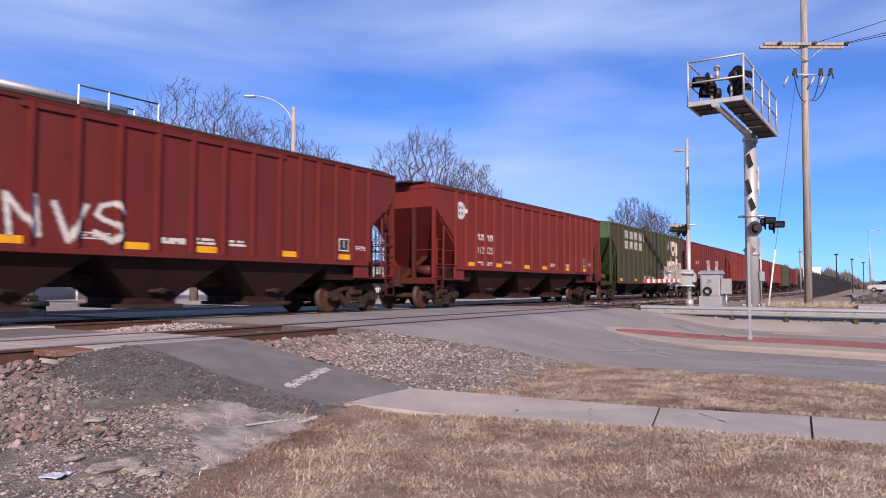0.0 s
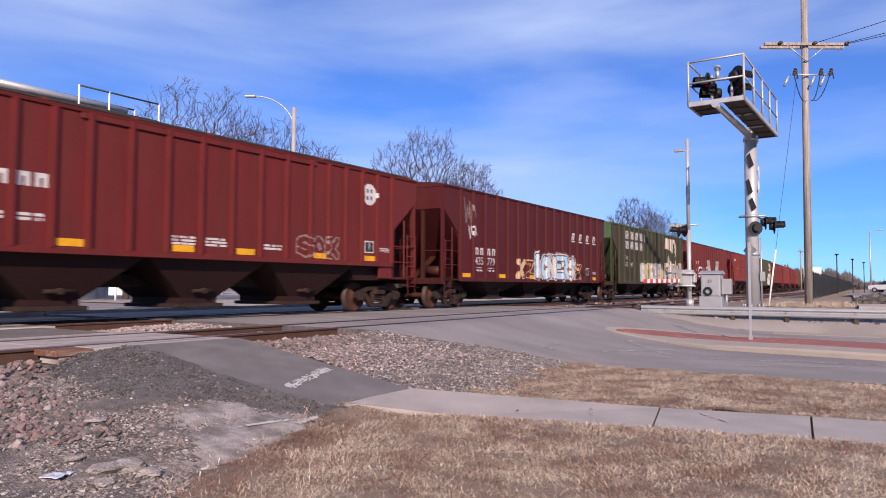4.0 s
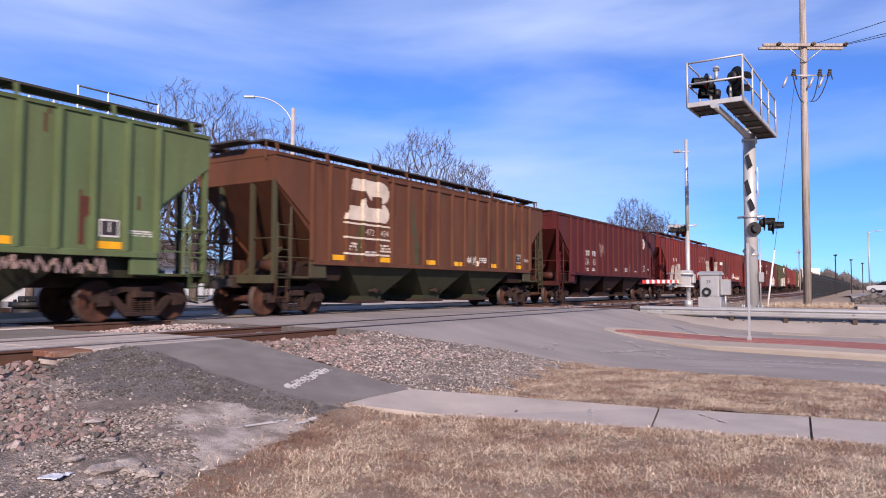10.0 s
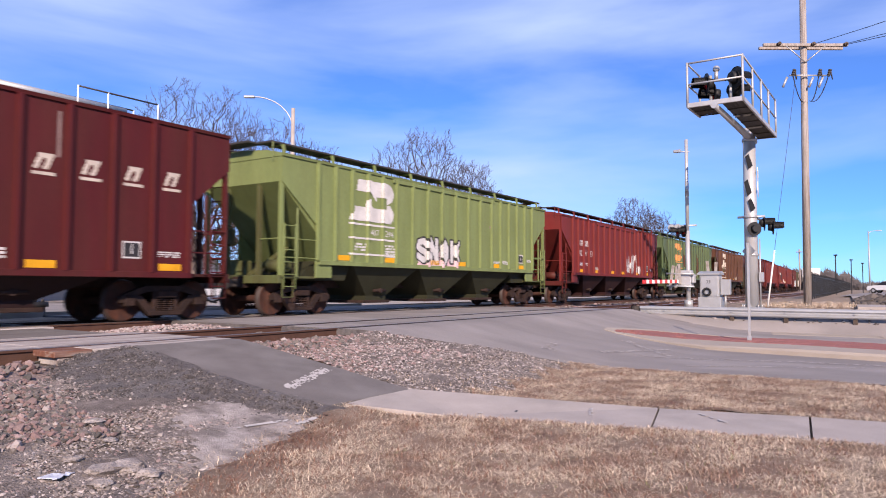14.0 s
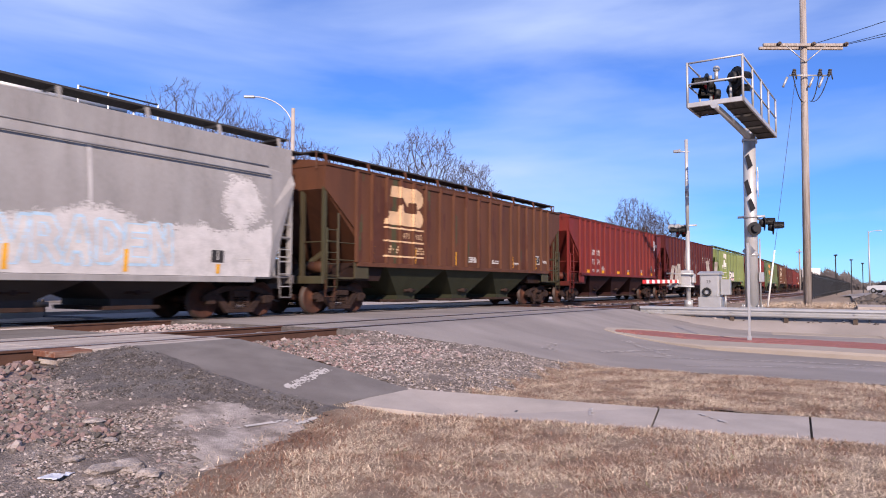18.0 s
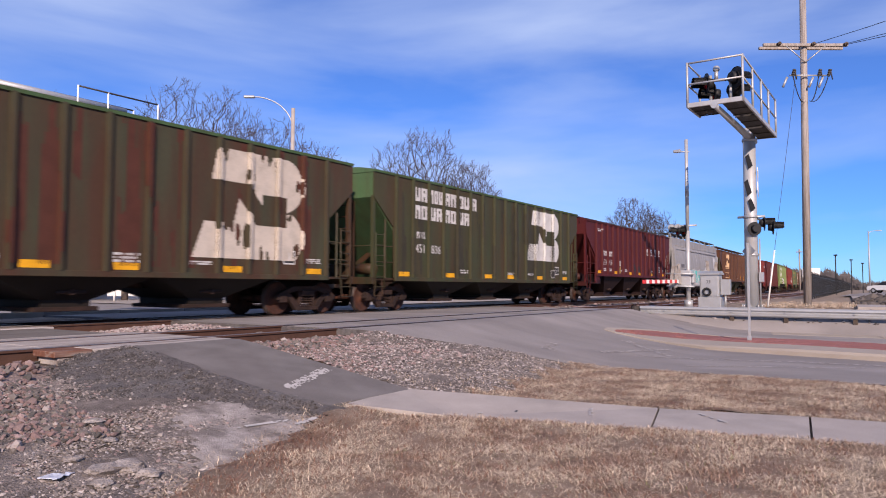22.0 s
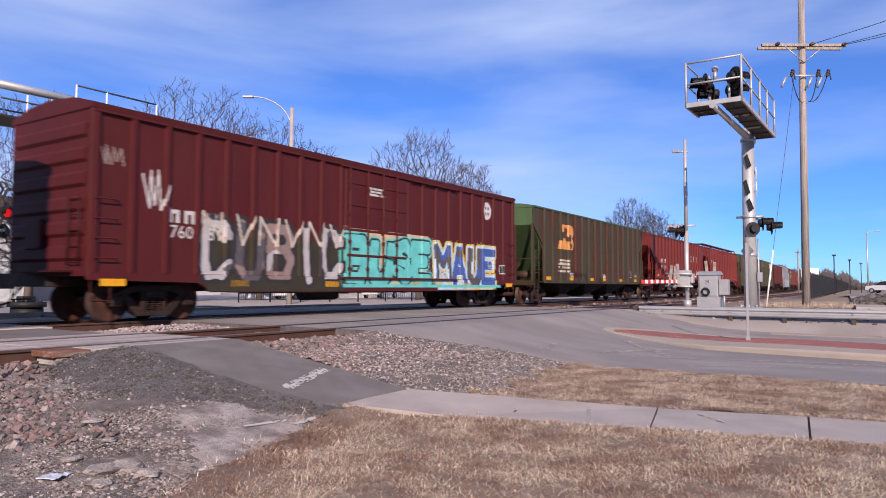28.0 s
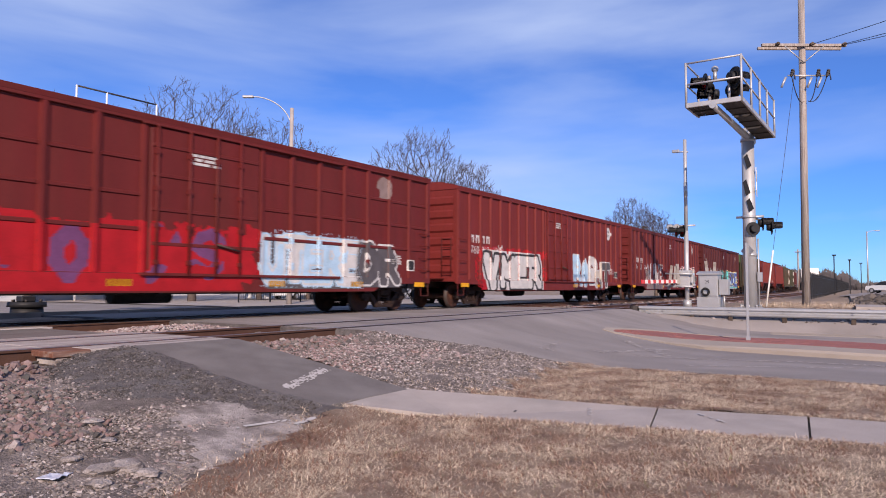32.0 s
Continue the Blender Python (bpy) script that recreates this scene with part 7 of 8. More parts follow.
weathered(FL[16], 61)
weathered(FL[22], 64)
old_emblem(FL[16], "cream", ("472", "434"))
tag(FL[16], 161, 1.6, 2.3, 1.6, 1.9, "cream")
old_emblem(FL[17], "orange", ("472", "196"), -5.3)
tag(FL[17], 171, -3.1, -2.4, 1.6, 1.75, "white")
tag(FL[17], 172, 3.4, 5.6, 1.05, 1.3, "ghost")
# red car with a white crown tag
tag(FL[18], 181, 1.5, 3.2, 1.7, 2.5, "white", "white zigzag tag", 0.03)
tag(FL[18], 182, 3.4, 4.3, 1.58, 1.95, "white")
owner_blocks(FL[18], -5.4, 3.0, 0.38)
number(FL[18], ("42", "91", "83"), -5.4, 2.5, 0.42)
mark_small(FL[18], -5.4, 2.3)
# pale green car with bubble graffiti
old_emblem(FL[19], "white", ("467", "244"), -5.4)
piece(FL[19], 192, -1.95, 0.75, 1.55, 2.5, "SNOK", ["white"], "black", "", "pink", label="white bubble graffiti with black edges", line=0.045, weight=0.15, crest=0.5)
streaks(FL[19], 19, -0.5, 3.5, "ghost", 2.4, 4.1, 0.02)
streaks(FL[17], 17, -6.6, 6.6, "rust", 1.6, 4.25, 0.2)
streaks(FL[25], 25, -6.6, 6.6, "grimebrown", 1.2, 4.35, 0.4)
streaks(FL[10], 10, -6.6, 6.6, "grimebrown", 1.2, 4.35, 0.46)
# dark red car with streaks
owner_blocks(FL[20], 3.6, 3.15, 0.44, 4, "cream", 0.4, 1, True)
streaks(FL[20], 20, -3.0, 4.0, "ghost", 1.7, 4.15, 0.12)
number(FL[20], ("430", "517"), -5.2, 2.2, 0.42)
owner_blocks(FL[21], -5.0, 2.6, 0.38)
number(FL[21], ("332", "174"), -5.0, 2.1, 0.40)
mark_small(FL[21], -5.0, 2.0)
disc_logo(FL[21], FL[21].bay(6.0), 3.5, 0.32)
old_emblem(FL[22], "tan", ("471", "902"), -5.4)
# grey car with rounded sides
f = FL[23]
f.half = 0


def overpaint(x, z):
    edge = 2.2 + 0.3 * noise.noise((x * 0.6, 0, 4)) + 0.12 * noise.noise((x * 3, z, 4)) + 0.22 * noise.noise((x * 31, z * 31, 4))
    blotch = math.hypot((x - 6.3) / 0.6, (z - 2.85) / 0.6) < 1 + 0.3 * noise.noise((x * 3, z * 3, 2)) + 0.5 * noise.noise((x * 31, z * 31, 5))
    return "pale" if (z < edge and x > -5.2) or blotch else ""


spray(f, -6.4, 7.2, 1.02, 3.5, overpaint, "pale patches of overpaint", name="overpaint", cell=0.034)["kind"] = "stuff"
for k, x in enumerate((-1.0, 2.4)):
    patch(f, x, x + 0.07, 2.3, 3.6, "pale", "run_mark")
ob = piece(f, 231, -3.0, 0.6, 1.15, 2.15, "WIZAR", ["teal", "white"], "teal", label="teal outlined graffiti", line=0.035)
ob.location.y -= 0.004
ob = piece(f, 232, 0.7, 4.4, 1.15, 2.2, "VRADEN", ["white", "pale"], "sky", label="thin blue outlined graffiti", line=0.03)
ob.location.y -= 0.004
lettering("12546", 0.36, SPRAY["black"], f.car, pose(-5.6, -1.69, 1.92, 90, 0, 0), "dark road number", name="road_number")
for k in range(4):
    patch(f, -6.05 + 0.25 * k, -5.87 + 0.25 * k, 2.28, 2.55, "dark", "owner_mark")
bars(f, -6.0, 1.45, 0.8, 0.26, 3, "dark")
for o in f.car.children:
    if o.name.split(".")[0] in ("reflector", "stencil", "stencil_frame", "stencil_panel", "stencil_bar", "run_mark"):
        o.location.y -= 0.008
for z, d in ((3.62, 1.60), (3.86, 1.49)):
    bm = B()
    tube(bm, (-7.2, -d, z), (7.2, -d, z), 0.022, n=6)
    ob = dress(bm, "side_bead", f.car)
    ob.color = (*GREY, 0.2)
# dark red car with slanted initials
owner_blocks(FL[24], 2.6, 3.1, 0.44, 4, "white", 0.4, 1, True)
owner_blocks(FL[24], -4.9, 2.62, 0.38)
number(FL[24], ("431", "016"), -4.9, 2.14, 0.46)
mark_small(FL[24], -4.9, 2.1)
patch(FL[24], -2.95, -2.62, 2.0, 2.3, "white", "paper_notice")
tag(FL[24], 241, -2.95, -2.6, 1.6, 1.9, "yellow")
for k, x in enumerate((-0.4, 1.2)):
    tag(FL[24], 242 + k, FL[24].bay(x) - 0.25, FL[24].bay(x) + 0.25, 1.65, 2.1, "black", "dark scrawled tag", 0.035)
bars(FL[24], -6.5, 3.8, 0.75, 0.16, 2)
# green car with the large emblem
slab_logo(FL[25], 2.36, 5.8, 1.95, 4.15, "white")
block_words(FL[25], -5.4, 3.88, 0.46, ((2, 3, 2, 2, 1), (2, 2, 2, 2)), "white", seed=6)
number(FL[25], ("451", "836"), -5.4, 2.05, 0.40)
owner_blocks(FL[25], -5.4, 2.5, 0.3, 2)
data_plate(FL[25], 4.9, 1.2)
# rusty green car
block_words(FL[26], -5.4, 3.86, 0.46, ((2, 3, 2, 2, 1), (2, 2, 2, 2)), "cream", skip=0.2, seed=9)
slab_logo(FL[26], 2.5, 6.0, 1.45, 4.1, "cream", 0.1, 11)
number(FL[26], ("448", "667"), -5.4, 2.2, 0.36, "cream")
streaks(FL[26], 26, -6.4, 6.4, "rust", 1.2, 4.3, 0.45)
for o in FL[26].car.children:
    if o.name.startswith("emblem") or o.name.startswith("word_block"):
        o.location.y -= 0.004
owner_blocks(FL[27], -6.1, 3.1, 0.36)
number(FL[27], ("31", "32", "32"), -6.1, 2.6, 0.40)
mark_small(FL[27], -6.1, 2.4)
patch(FL[27], -6.6, -6.1, 1.98, 2.24, "amber", "reflector")
owner_blocks(FL[28], 2.8, 3.1, 0.44, 4, "white", 0.4, 1, True)
owner_blocks(FL[28], -5.0, 2.62, 0.38)
number(FL[28], ("431", "859"), -5.0, 2.14, 0.46)
tag(FL[28], 281, 4.0, 5.4, 1.6, 1.95, "white")
slab_logo(FL[29], -5.4, -3.4, 2.6, 3.8, "orange", 0.1, 12)
bars(FL[29], -5.3, 1.5, 1.4, 0.7, 4, "cream")
streaks(FL[29], 29, -6.4, 6.4, "rust", 1.2, 4.3, 0.4)
# the old green cars keep bright green ends
for i in (7, 10, 25, 26, 29):
    for o in FL[i].car.children:
        if o.name.split(".")[0] in ("body", "roof"):
            o.color = (0.062, 0.125, 0.055, 0.35)
# boxcars
f = FL[30]
piece(f, 301, -6.5, -1.5, 0.74, 2.5, "CUBIC", ["silver", "dark", "ghost", "silver"], "black", "", "grimebrown", label="silver, brown and black graffiti letters", line=0.09, weight=0.12, crest=0.75)
piece(f, 306, -6.5, -1.4, 1.7, 2.65, "NVNVNV", [""], "cream", "", "", label="thin white outlines over the letters", line=0.022, weight=0.012).location.y -= 0.004
piece(f, 302, -1.55, 3.0, 0.86, 2.3, "BUSE", ["teal", "teal", "teal"], "black", "teal", "tan", label="teal graffiti letters on a tan cloud", line=0.045, weight=0.17, crest=1.2)
piece(f, 303, 3.2, 7.5, 0.78, 2.3, "MAUE", ["dark", "blue"], "sky", "yellow", "sky", label="dark blue graffiti letters with a yellow halo", line=0.06, weight=0.14, crest=0.3)
patch(f, -1.6, 7.9, 0.76, 0.86, "teal", "graffiti", "teal sprayed line along the sill").location.y -= 0.003
tag(f, 304, -7.95, -7.3, 2.5, 3.2, "white")
tag(f, 305, -8.9, -8.5, 3.3, 3.6, "ghost")
disc_logo(f, 6.9, 3.75, 0.34)
owner_blocks(f, -7.4, 2.35, 0.42)
number(f, ("760", "131"), -7.4, 1.98, 0.42)
f = FL[31]
piece(f, 311, -6.1, -1.75, 0.72, 2.45, "OUNE", ["ghost", "", "silver", ""], "silver", "", "", label="pale grey outlined graffiti letters", line=0.05, weight=0.09)
patch(f, -6.0, -2.0, 0.68, 0.98, "ghost", "graffiti", "pale smeared band along the sill").location.y -= 0.002
piece(f, 312, 1.9, 7.8, 0.86, 2.2, "LOUAC", ["cream", "sky", "cream", "yellow"], "black", "pink", "", label="cream and pale blue graffiti letters with black edges", line=0.065, weight=0.19)
owner_blocks(f, -7.6, 2.5, 0.42)
number(f, ("76", "02", "58"), -8.0, 2.05, 0.42)
disc_logo(f, 6.9, 3.75, 0.36)
f = FL[32]
cloud(f, 321, -7.8, -1.3, 0.68, 2.4, "red", "red sprayed cloud behind the letters")
piece(f, 322, -7.1, -1.9, 0.72, 2.05, "VMER", ["white"], "black", "white", "", label="white graffiti letters with black edges", line=0.10, weight=0.165).location.y -= 0.004
piece(f, 323, 1.9, 5.0, 0.78, 2.4, "ROG", ["sky", "sky", "white"], "white", "", "", label="pale blue graffiti letters", line=0.05, weight=0.17)
piece(f, 326, 4.8, 6.0, 0.74, 2.2, "H", ["cream"], "pale", "", "", label="pale green-white graffiti letter", line=0.05, weight=0.15)
piece(f, 324, 5.9, 7.2, 0.74, 2.1, "T", ["dark"], "white", "", "", label="grey graffiti letter with a white edge", line=0.05, weight=0.14)
disc_logo(f, 7.0, 3.75, 0.36)
owner_blocks(f, -7.7, 2.62, 0.42)
number(f, ("760", "213"), -7.7, 2.18, 0.44)
tag(f, 325, -6.3, -5.7, 2.15, 2.4, "white")
f = FL[33]
piece(f, 331, -9.0, 1.6, 0.78, 2.2, "SKENBOZXSK", ["red", "red", "violet"], "red", "", "red", label="red sprayed graffiti", line=0.03, crest=0.9)
piece(f, 332, 1.7, 5.5, 0.82, 2.15, "UTERE", ["sky", "white", "sky"], "white", "sky", "dark", label="pale blue graffiti letters", line=0.04, weight=0.18, crest=0.9)
piece(f, 333, 5.4, 7.45, 0.86, 2.15, "DR", ["dark"], "white", "", "dark", label="dark graffiti letters with white edges", line=0.045, weight=0.17, crest=0.6)
disc_logo(f, 6.67, 3.85, 0.36, "ghost", "ghost", True)

# ---- loose ground: gravel, stones, dead grass ----


def walk_side(y, k):
    ys = [w[k][1] for w in WALK][::-1]
    xs = [w[k][0] for w in WALK][::-1]
    return np.interp(y, ys, xs)


def lawn_front(x, y):
    """The mown grass before the sidewalk; true inside."""
    edge = np.interp(x, [-6, 1.5, 3.08, 3.76, 5.12, 5.6, 6.3, 6.9], [-15.5, -12.2, -10.75, -10.36, -9.98, -9.76, -9.66, -9.62])
    return (y < edge) & ((x < walk_side(y, 0) - 0.02) | (y < -24))


def ragged(x, y, size=1.0):
    """An uneven edge: a few crossing waves."""
    return size * (0.10 * np.sin(x * 5.1 + y * 2.3) + 0.07 * np.sin(x * 11.7 - y * 7.9) + 0.05 * np.sin(x * 23 + y * 19))


def lawn_verge(x, y):
    edge = np.interp(x, [7.4, 8.66, 10.3, 12.2, 13.0], [-9.75, -10.2, -9.98, -9.85, -9.9]) + ragged(x, y, 1.5)
    return (y < edge) & (x > walk_side(y, 1) + 0.02) & (x < 12.62 + ragged(y, x, 0.5))


def gravel_left(x, y):
    return (x < 5.9) & (y < -6.75) & (y > -13) & ~lawn_front(x, y)


def packed(x, y):
    """Where the gravel is worn to a hard grey crust."""
    e = ((x - 4.7 - 0.45 * (y + 9.75)) / 0.8) ** 2 + ((y + 9.75) / 1.0) ** 2
    return (e < 1 + ragged(x, y, 2.2)) & gravel_left(x, y)


def gravel_mid(x, y):
    return (x > 7.2) & (x < np.interp(y, [-10.8, -9.7, -8.4, -7.3, -6.7], [12.6, 12.05, 11.4, 10.5, 10.0]) + 0.12 + ragged(y, x, 0.9)) & (y < -6.75) & (y > -10.6) & ~lawn_verge(x, y) & (x > walk_side(y, 1) - 0.05)


def corner_z(x, y):
    """The gravel heaped against the road's edge, falling to the rails."""
    return grade(x, y) - 0.03 - 0.17 * ease(-8.0, -6.8, y) * ease(0.2, 1.0, road_edge(y) - x)


def cover(name, inside, x0, x1, y0, y1, step, lift, mat, label, category, zf=soil_z):
    """A thin cover of the ground wherever inside() holds."""
    bm = B()
    nx, ny = round((x1 - x0) / step), round((y1 - y0) / step)
    grid = {}

    def vert(i, j):
        if (i, j) not in grid:
            x, y = x0 + i * step, y0 + j * step
            grid[i, j] = bm.verts.new((x, y, zf(x, y) + lift + 0.02 * noise.noise((x * 2.3, y * 2.3, 8))))
        return grid[i, j]

    for i in range(nx):
        for j in range(ny):
            if inside(np.float64(x0 + (i + 0.5) * step), np.float64(y0 + (j + 0.5) * step)):
                bm.faces.new((vert(i, j), vert(i + 1, j), vert(i + 1, j + 1), vert(i, j + 1))).smooth = True
    return tagged(part(name, bm, mat), label, category, kind="structure")


cover("lawn", lawn_front, -6, 9, -22, -9.6, 0.1, 0.052, M["lawn"], "dead brown winter lawn before the sidewalk", "lawn")
cover("grass_verge", lawn_verge, 7.2, 12.8, -22, -9.4, 0.12, 0.05, M["lawn"], "strip of dead grass between sidewalk and road", "lawn")
cover("gravel_bank", gravel_left, -4, 5.9, -13, -6.8, 0.1, 0.02, M["gravel"], "grey and pink gravel bank below the track", "gravel")
cover("packed_gravel", packed, 3.4, 6.0, -11.2, -8.6, 0.06, 0.026, M["hardpan"], "hard grey crust of packed gravel", "gravel")
cover("gravel_corner", gravel_mid, 7.0, 12.8, -10.6, -6.6, 0.12, 0.018, M["gravel"], "dark gravel between footpath and road", "gravel", corner_z)



def stones(name, spots, sizes, mat, label, seed, flat=0.7, small=False):
    """Many broken stones in one mesh; spots: rows of x, y, z."""
    rng = np.random.default_rng(seed)
    sizes = np.minimum(sizes, np.median(sizes) * 2.2)
    bm = B()
    bmesh.ops.create_icosphere(bm, subdivisions=1, radius=1.0)
    if small:
        bm.clear()
        q = [bm.verts.new(p) for p in ((1, 0.1, 0), (0, 1, 0.1), (-1, 0, 0), (0, -1, 0), (0.15, 0.1, 0.8), (-0.2, 0, -0.8))]
        for i in range(4):
            bm.faces.new((q[i], q[(i + 1) % 4], q[4]))
            bm.faces.new((q[(i + 1) % 4], q[i], q[5]))
        bm.verts.index_update()
    base = np.array([v.co[:] for v in bm.verts])
    tris = np.array([[v.index for v in f.verts] for f in bm.faces])
    bm.free()
    n, k = len(spots), len(base)
    shape = base[None] * (1 + rng.uniform(-0.28, 0.28, (n, k, 1)))
    shape = shape * (sizes[:, None, None] * np.stack([rng.uniform(0.75, 1.25, n), rng.uniform(0.75, 1.25, n), rng.uniform(flat - 0.2, flat + 0.2, n)], 1)[:, None, :])
    tilt = rng.normal(0, 0.5, (n, 2))
    turn = rng.uniform(0, 6.283, n)
    c, s = np.cos(turn)[:, None], np.sin(turn)[:, None]
    x, y, z = shape[..., 0], shape[..., 1], shape[..., 2]
    x, y = x * c - y * s, x * s + y * c
    z = z + x * tilt[:, :1] * 0.5 + y * tilt[:, 1:] * 0.5
    pts = np.stack([x, y, z], 2) + spots[:, None, :]
    me = bpy.data.meshes.new(name)
    me.from_pydata(pts.reshape(-1, 3), [], (tris[None] + (np.arange(n) * k)[:, None, None]).reshape(-1, 3))
    me.materials.append(mat)
    return tagged(new(name, me), label, "gravel", kind="stuff")


def scatter(inside, x0, x1, y0, y1, n, rng, lift, zf=soil_z):
    x, y = rng.uniform(x0, x1, n * 3), rng.uniform(y0, y1, n * 3)
    ok = inside(x, y)
    x, y = x[ok][:n], y[ok][:n]
    z = np.array([zf(a, b) for a, b in zip(x, y)]) + lift
    return np.stack([x, y, z], 1)


rng = np.random.default_rng(12)
sp = scatter(gravel_left, 0.2, 5.9, -11.9, -6.8, 46000, rng, 0.018)
sp = sp[~packed(sp[:, 0], sp[:, 1]) | (rng.uniform(0, 1, len(sp)) < 0.6)]
pinkish = (sp[:, 1] > -8.95 + 0.25 * np.sin(sp[:, 0] * 3)) & (sp[:, 0] < 3.5 + ragged(sp[:, 0], sp[:, 1], 2))
stones("gravel_stones", sp[~pinkish], rng.gamma(2.2, 0.0036, (~pinkish).sum()) + 0.005, M["greystone"], "loose grey broken gravel", 1, small=True)
stones("gravel_stones", sp[pinkish], rng.gamma(4.0, 0.0034, pinkish.sum()) + 0.007, M["pinkstone"], "loose pinkish broken stone below the track", 2, small=True)
sp = scatter(gravel_left, 0.2, 3.75, -9.2, -6.8, 2300, rng, 0.028)
stones("ballast_stones", sp, rng.gamma(5.0, 0.0032, len(sp)) + 0.010, M["pinkstone"], "coarse grey and pink ballast stones", 3)
sp = scatter(gravel_left, 0.2, 5.2, -11.6, -8.6, 900, rng, 0.022)
sp = sp[~packed(sp[:, 0], sp[:, 1])]
stones("ballast_stones", sp, rng.gamma(4.0, 0.0028, len(sp)) + 0.009, M["greystone"], "flat grey stones in the gravel", 13, flat=0.45)
sp = scatter(gravel_mid, 7.2, 12.7, -10.6, -6.75, 17000, rng, 0.02, corner_z)
for row in sp:
    if row[0] > road_edge(row[1]):
        row[2] = grade(row[0], row[1]) + 0.005
pinkish = (sp[:, 0] - 0.9 * (sp[:, 1] + 6.75) < 9.5 + 0.4 * np.sin(sp[:, 1] * 4) + rng.normal(0, 0.35, len(sp))) & (sp[:, 1] > -8.7)
stones("gravel_stones", sp[~pinkish], rng.gamma(2.4, 0.0042, (~pinkish).sum()) + 0.005, M["darkstone"], "dark grey gravel by the road", 4, small=True)
stones("ballast_stones", sp[pinkish], rng.gamma(5.0, 0.0038, pinkish.sum()) + 0.009, M["pinkstone"], "pink ballast stones beside the rail", 5, small=True)


def bed_z(lat):
    return np.interp(lat, [b[0] for b in bed], [b[1] for b in bed])


def bed_spots(n, s0, s1, l0, l1, skip=()):
    s, lat = rng.uniform(s0, s1, n), rng.uniform(l0, l1, n)
    ok = np.ones(n, bool)
    for a, b in skip:
        ok &= ~((s > a) & (s < b))
    for base in (0.0, TRACK_2):
        for side in (-1, 1):
            ok &= np.abs(lat - base - side * RAIL_OFF) > 0.09
    s, lat = s[ok], lat[ok]
    xy = np.array([on_track(a, b)[:2] for a, b in zip(s, lat)])
    return np.stack([xy[:, 0], xy[:, 1], bed_z(lat) + 0.03], 1)


gaps = ((4.7, 7.15), (10.0, 25.6))
sp = bed_spots(9000, 0.5, 34.0, -7.4, -1.2, gaps)
stones("ballast_stones", sp, rng.gamma(5.0, 0.0056, len(sp)) + 0.012, M["pinkstone"], "pink crushed ballast between the tracks", 6)
sp = bed_spots(4200, 7.15, 10.1, -7.2, -1.2)
stones("ballast_stones", sp, rng.gamma(5.0, 0.0046, len(sp)) + 0.012, M["pinkstone"], "pink crushed ballast between the crossings", 7)
sp = bed_spots(5200, 6.95, 10.3, -3.85, -1.35)
sp[:, 2] += 0.15 * np.exp(-((sp[:, 1] + 2.55) / 0.75) ** 2 - ((sp[:, 0] - 8.8) / 1.3) ** 4)
stones("ballast_stones", sp, rng.gamma(5.0, 0.0042, len(sp)) + 0.012, M["palestone"], "heap of pale pink ballast between the tracks", 17, small=True)
sp = scatter(gravel_mid, 7.2, 10.6, -8.8, -6.8, 1400, rng, 0.03, corner_z)
stones("ballast_stones", sp, rng.gamma(5.0, 0.003, len(sp)) + 0.008, M["palestone"], "pale pink stones beside the footpath", 18, small=True)
sp = bed_spots(3000, 26, 75, -7.6, 2.4)
stones("ballast_stones", sp, rng.gamma(6.0, 0.009, len(sp)) + 0.02, M["pinkstone"], "pink crushed ballast along the line", 8)
# gravelly shoulder under the guard rail, with broken bits
cover("rail_shoulder", lambda x, y: (x > 25.5) & (x < 28.6 + 0.3 * np.sin(y * 1.3)) & (y < -6.9), 25.4, 29.2, -22, -6.8, 0.3, 0.05, M["asphalt"], "worn grey asphalt shoulder under the guard rail", "shoulder")
x, y = rng.uniform(25.9, 28.6, 900), rng.uniform(-16.5, -6.9, 900)
sp = np.stack([x, y, np.array([soil_z(a, b) for a, b in zip(x, y)]) + 0.06], 1)
stones("rubble_bits", sp, rng.gamma(2.0, 0.014, len(sp)) + 0.012, M["darkstone"], "broken stone along the guard rail", 15, small=True)
# crumbled asphalt along the path
x, y = rng.uniform(3.7, 5.9, 11000), rng.uniform(-9.7, -6.4, 11000)
x1 = 5.47 + 0.09 * (-6.45 - y) + 0.25 * np.maximum(0, -8.6 - y)
x0 = shoulder_edge(y)
ok = (x < x1 - 0.05 - 0.2 * rng.uniform(0, 1, 11000) ** 2) & (x > x0 - 0.12)
x, y, x0, x1 = x[ok], y[ok], x0[ok], x1[ok]
k = ((x - x0) / (x1 - x0)).clip(0, 1)
z = np.array([grade(a, b) for a, b in zip(x, y)]) - 0.055 * (1 - k) ** 1.4 + 0.014
stones("crumbled_asphalt", np.stack([x, y, z], 1), rng.gamma(2.5, 0.0026, len(x)) + 0.004, M["tarstone"], "crumbled bits of dark asphalt", 10)
# rubble heap beside the lot
n = 900
x, y = rng.uniform(35.5, 46, n), rng.uniform(-17.5, -12.9, n)
h = 0.55 * np.exp(-((x - 41) / 4.5) ** 2 - ((y + 15.2) / 1.9) ** 2)
stones("rubble", np.stack([x, y, h * rng.uniform(0.4, 1.0, n)], 1), rng.gamma(4.0, 0.03, n) + 0.05, M["darkrock"], "heap of dark broken rubble beside the lot", 9)
slab("concrete_walk", [(31.0, -13.4), (31.0, -14.5), (78.0, -11.3), (78.0, -10.3)], 0.05, 0.2, M["concrete"], None, "", lambda x, y: 0.02)
tagged(bpy.data.objects["concrete_walk"], "narrow pale concrete walk along the lot", "sidewalk", kind="structure")

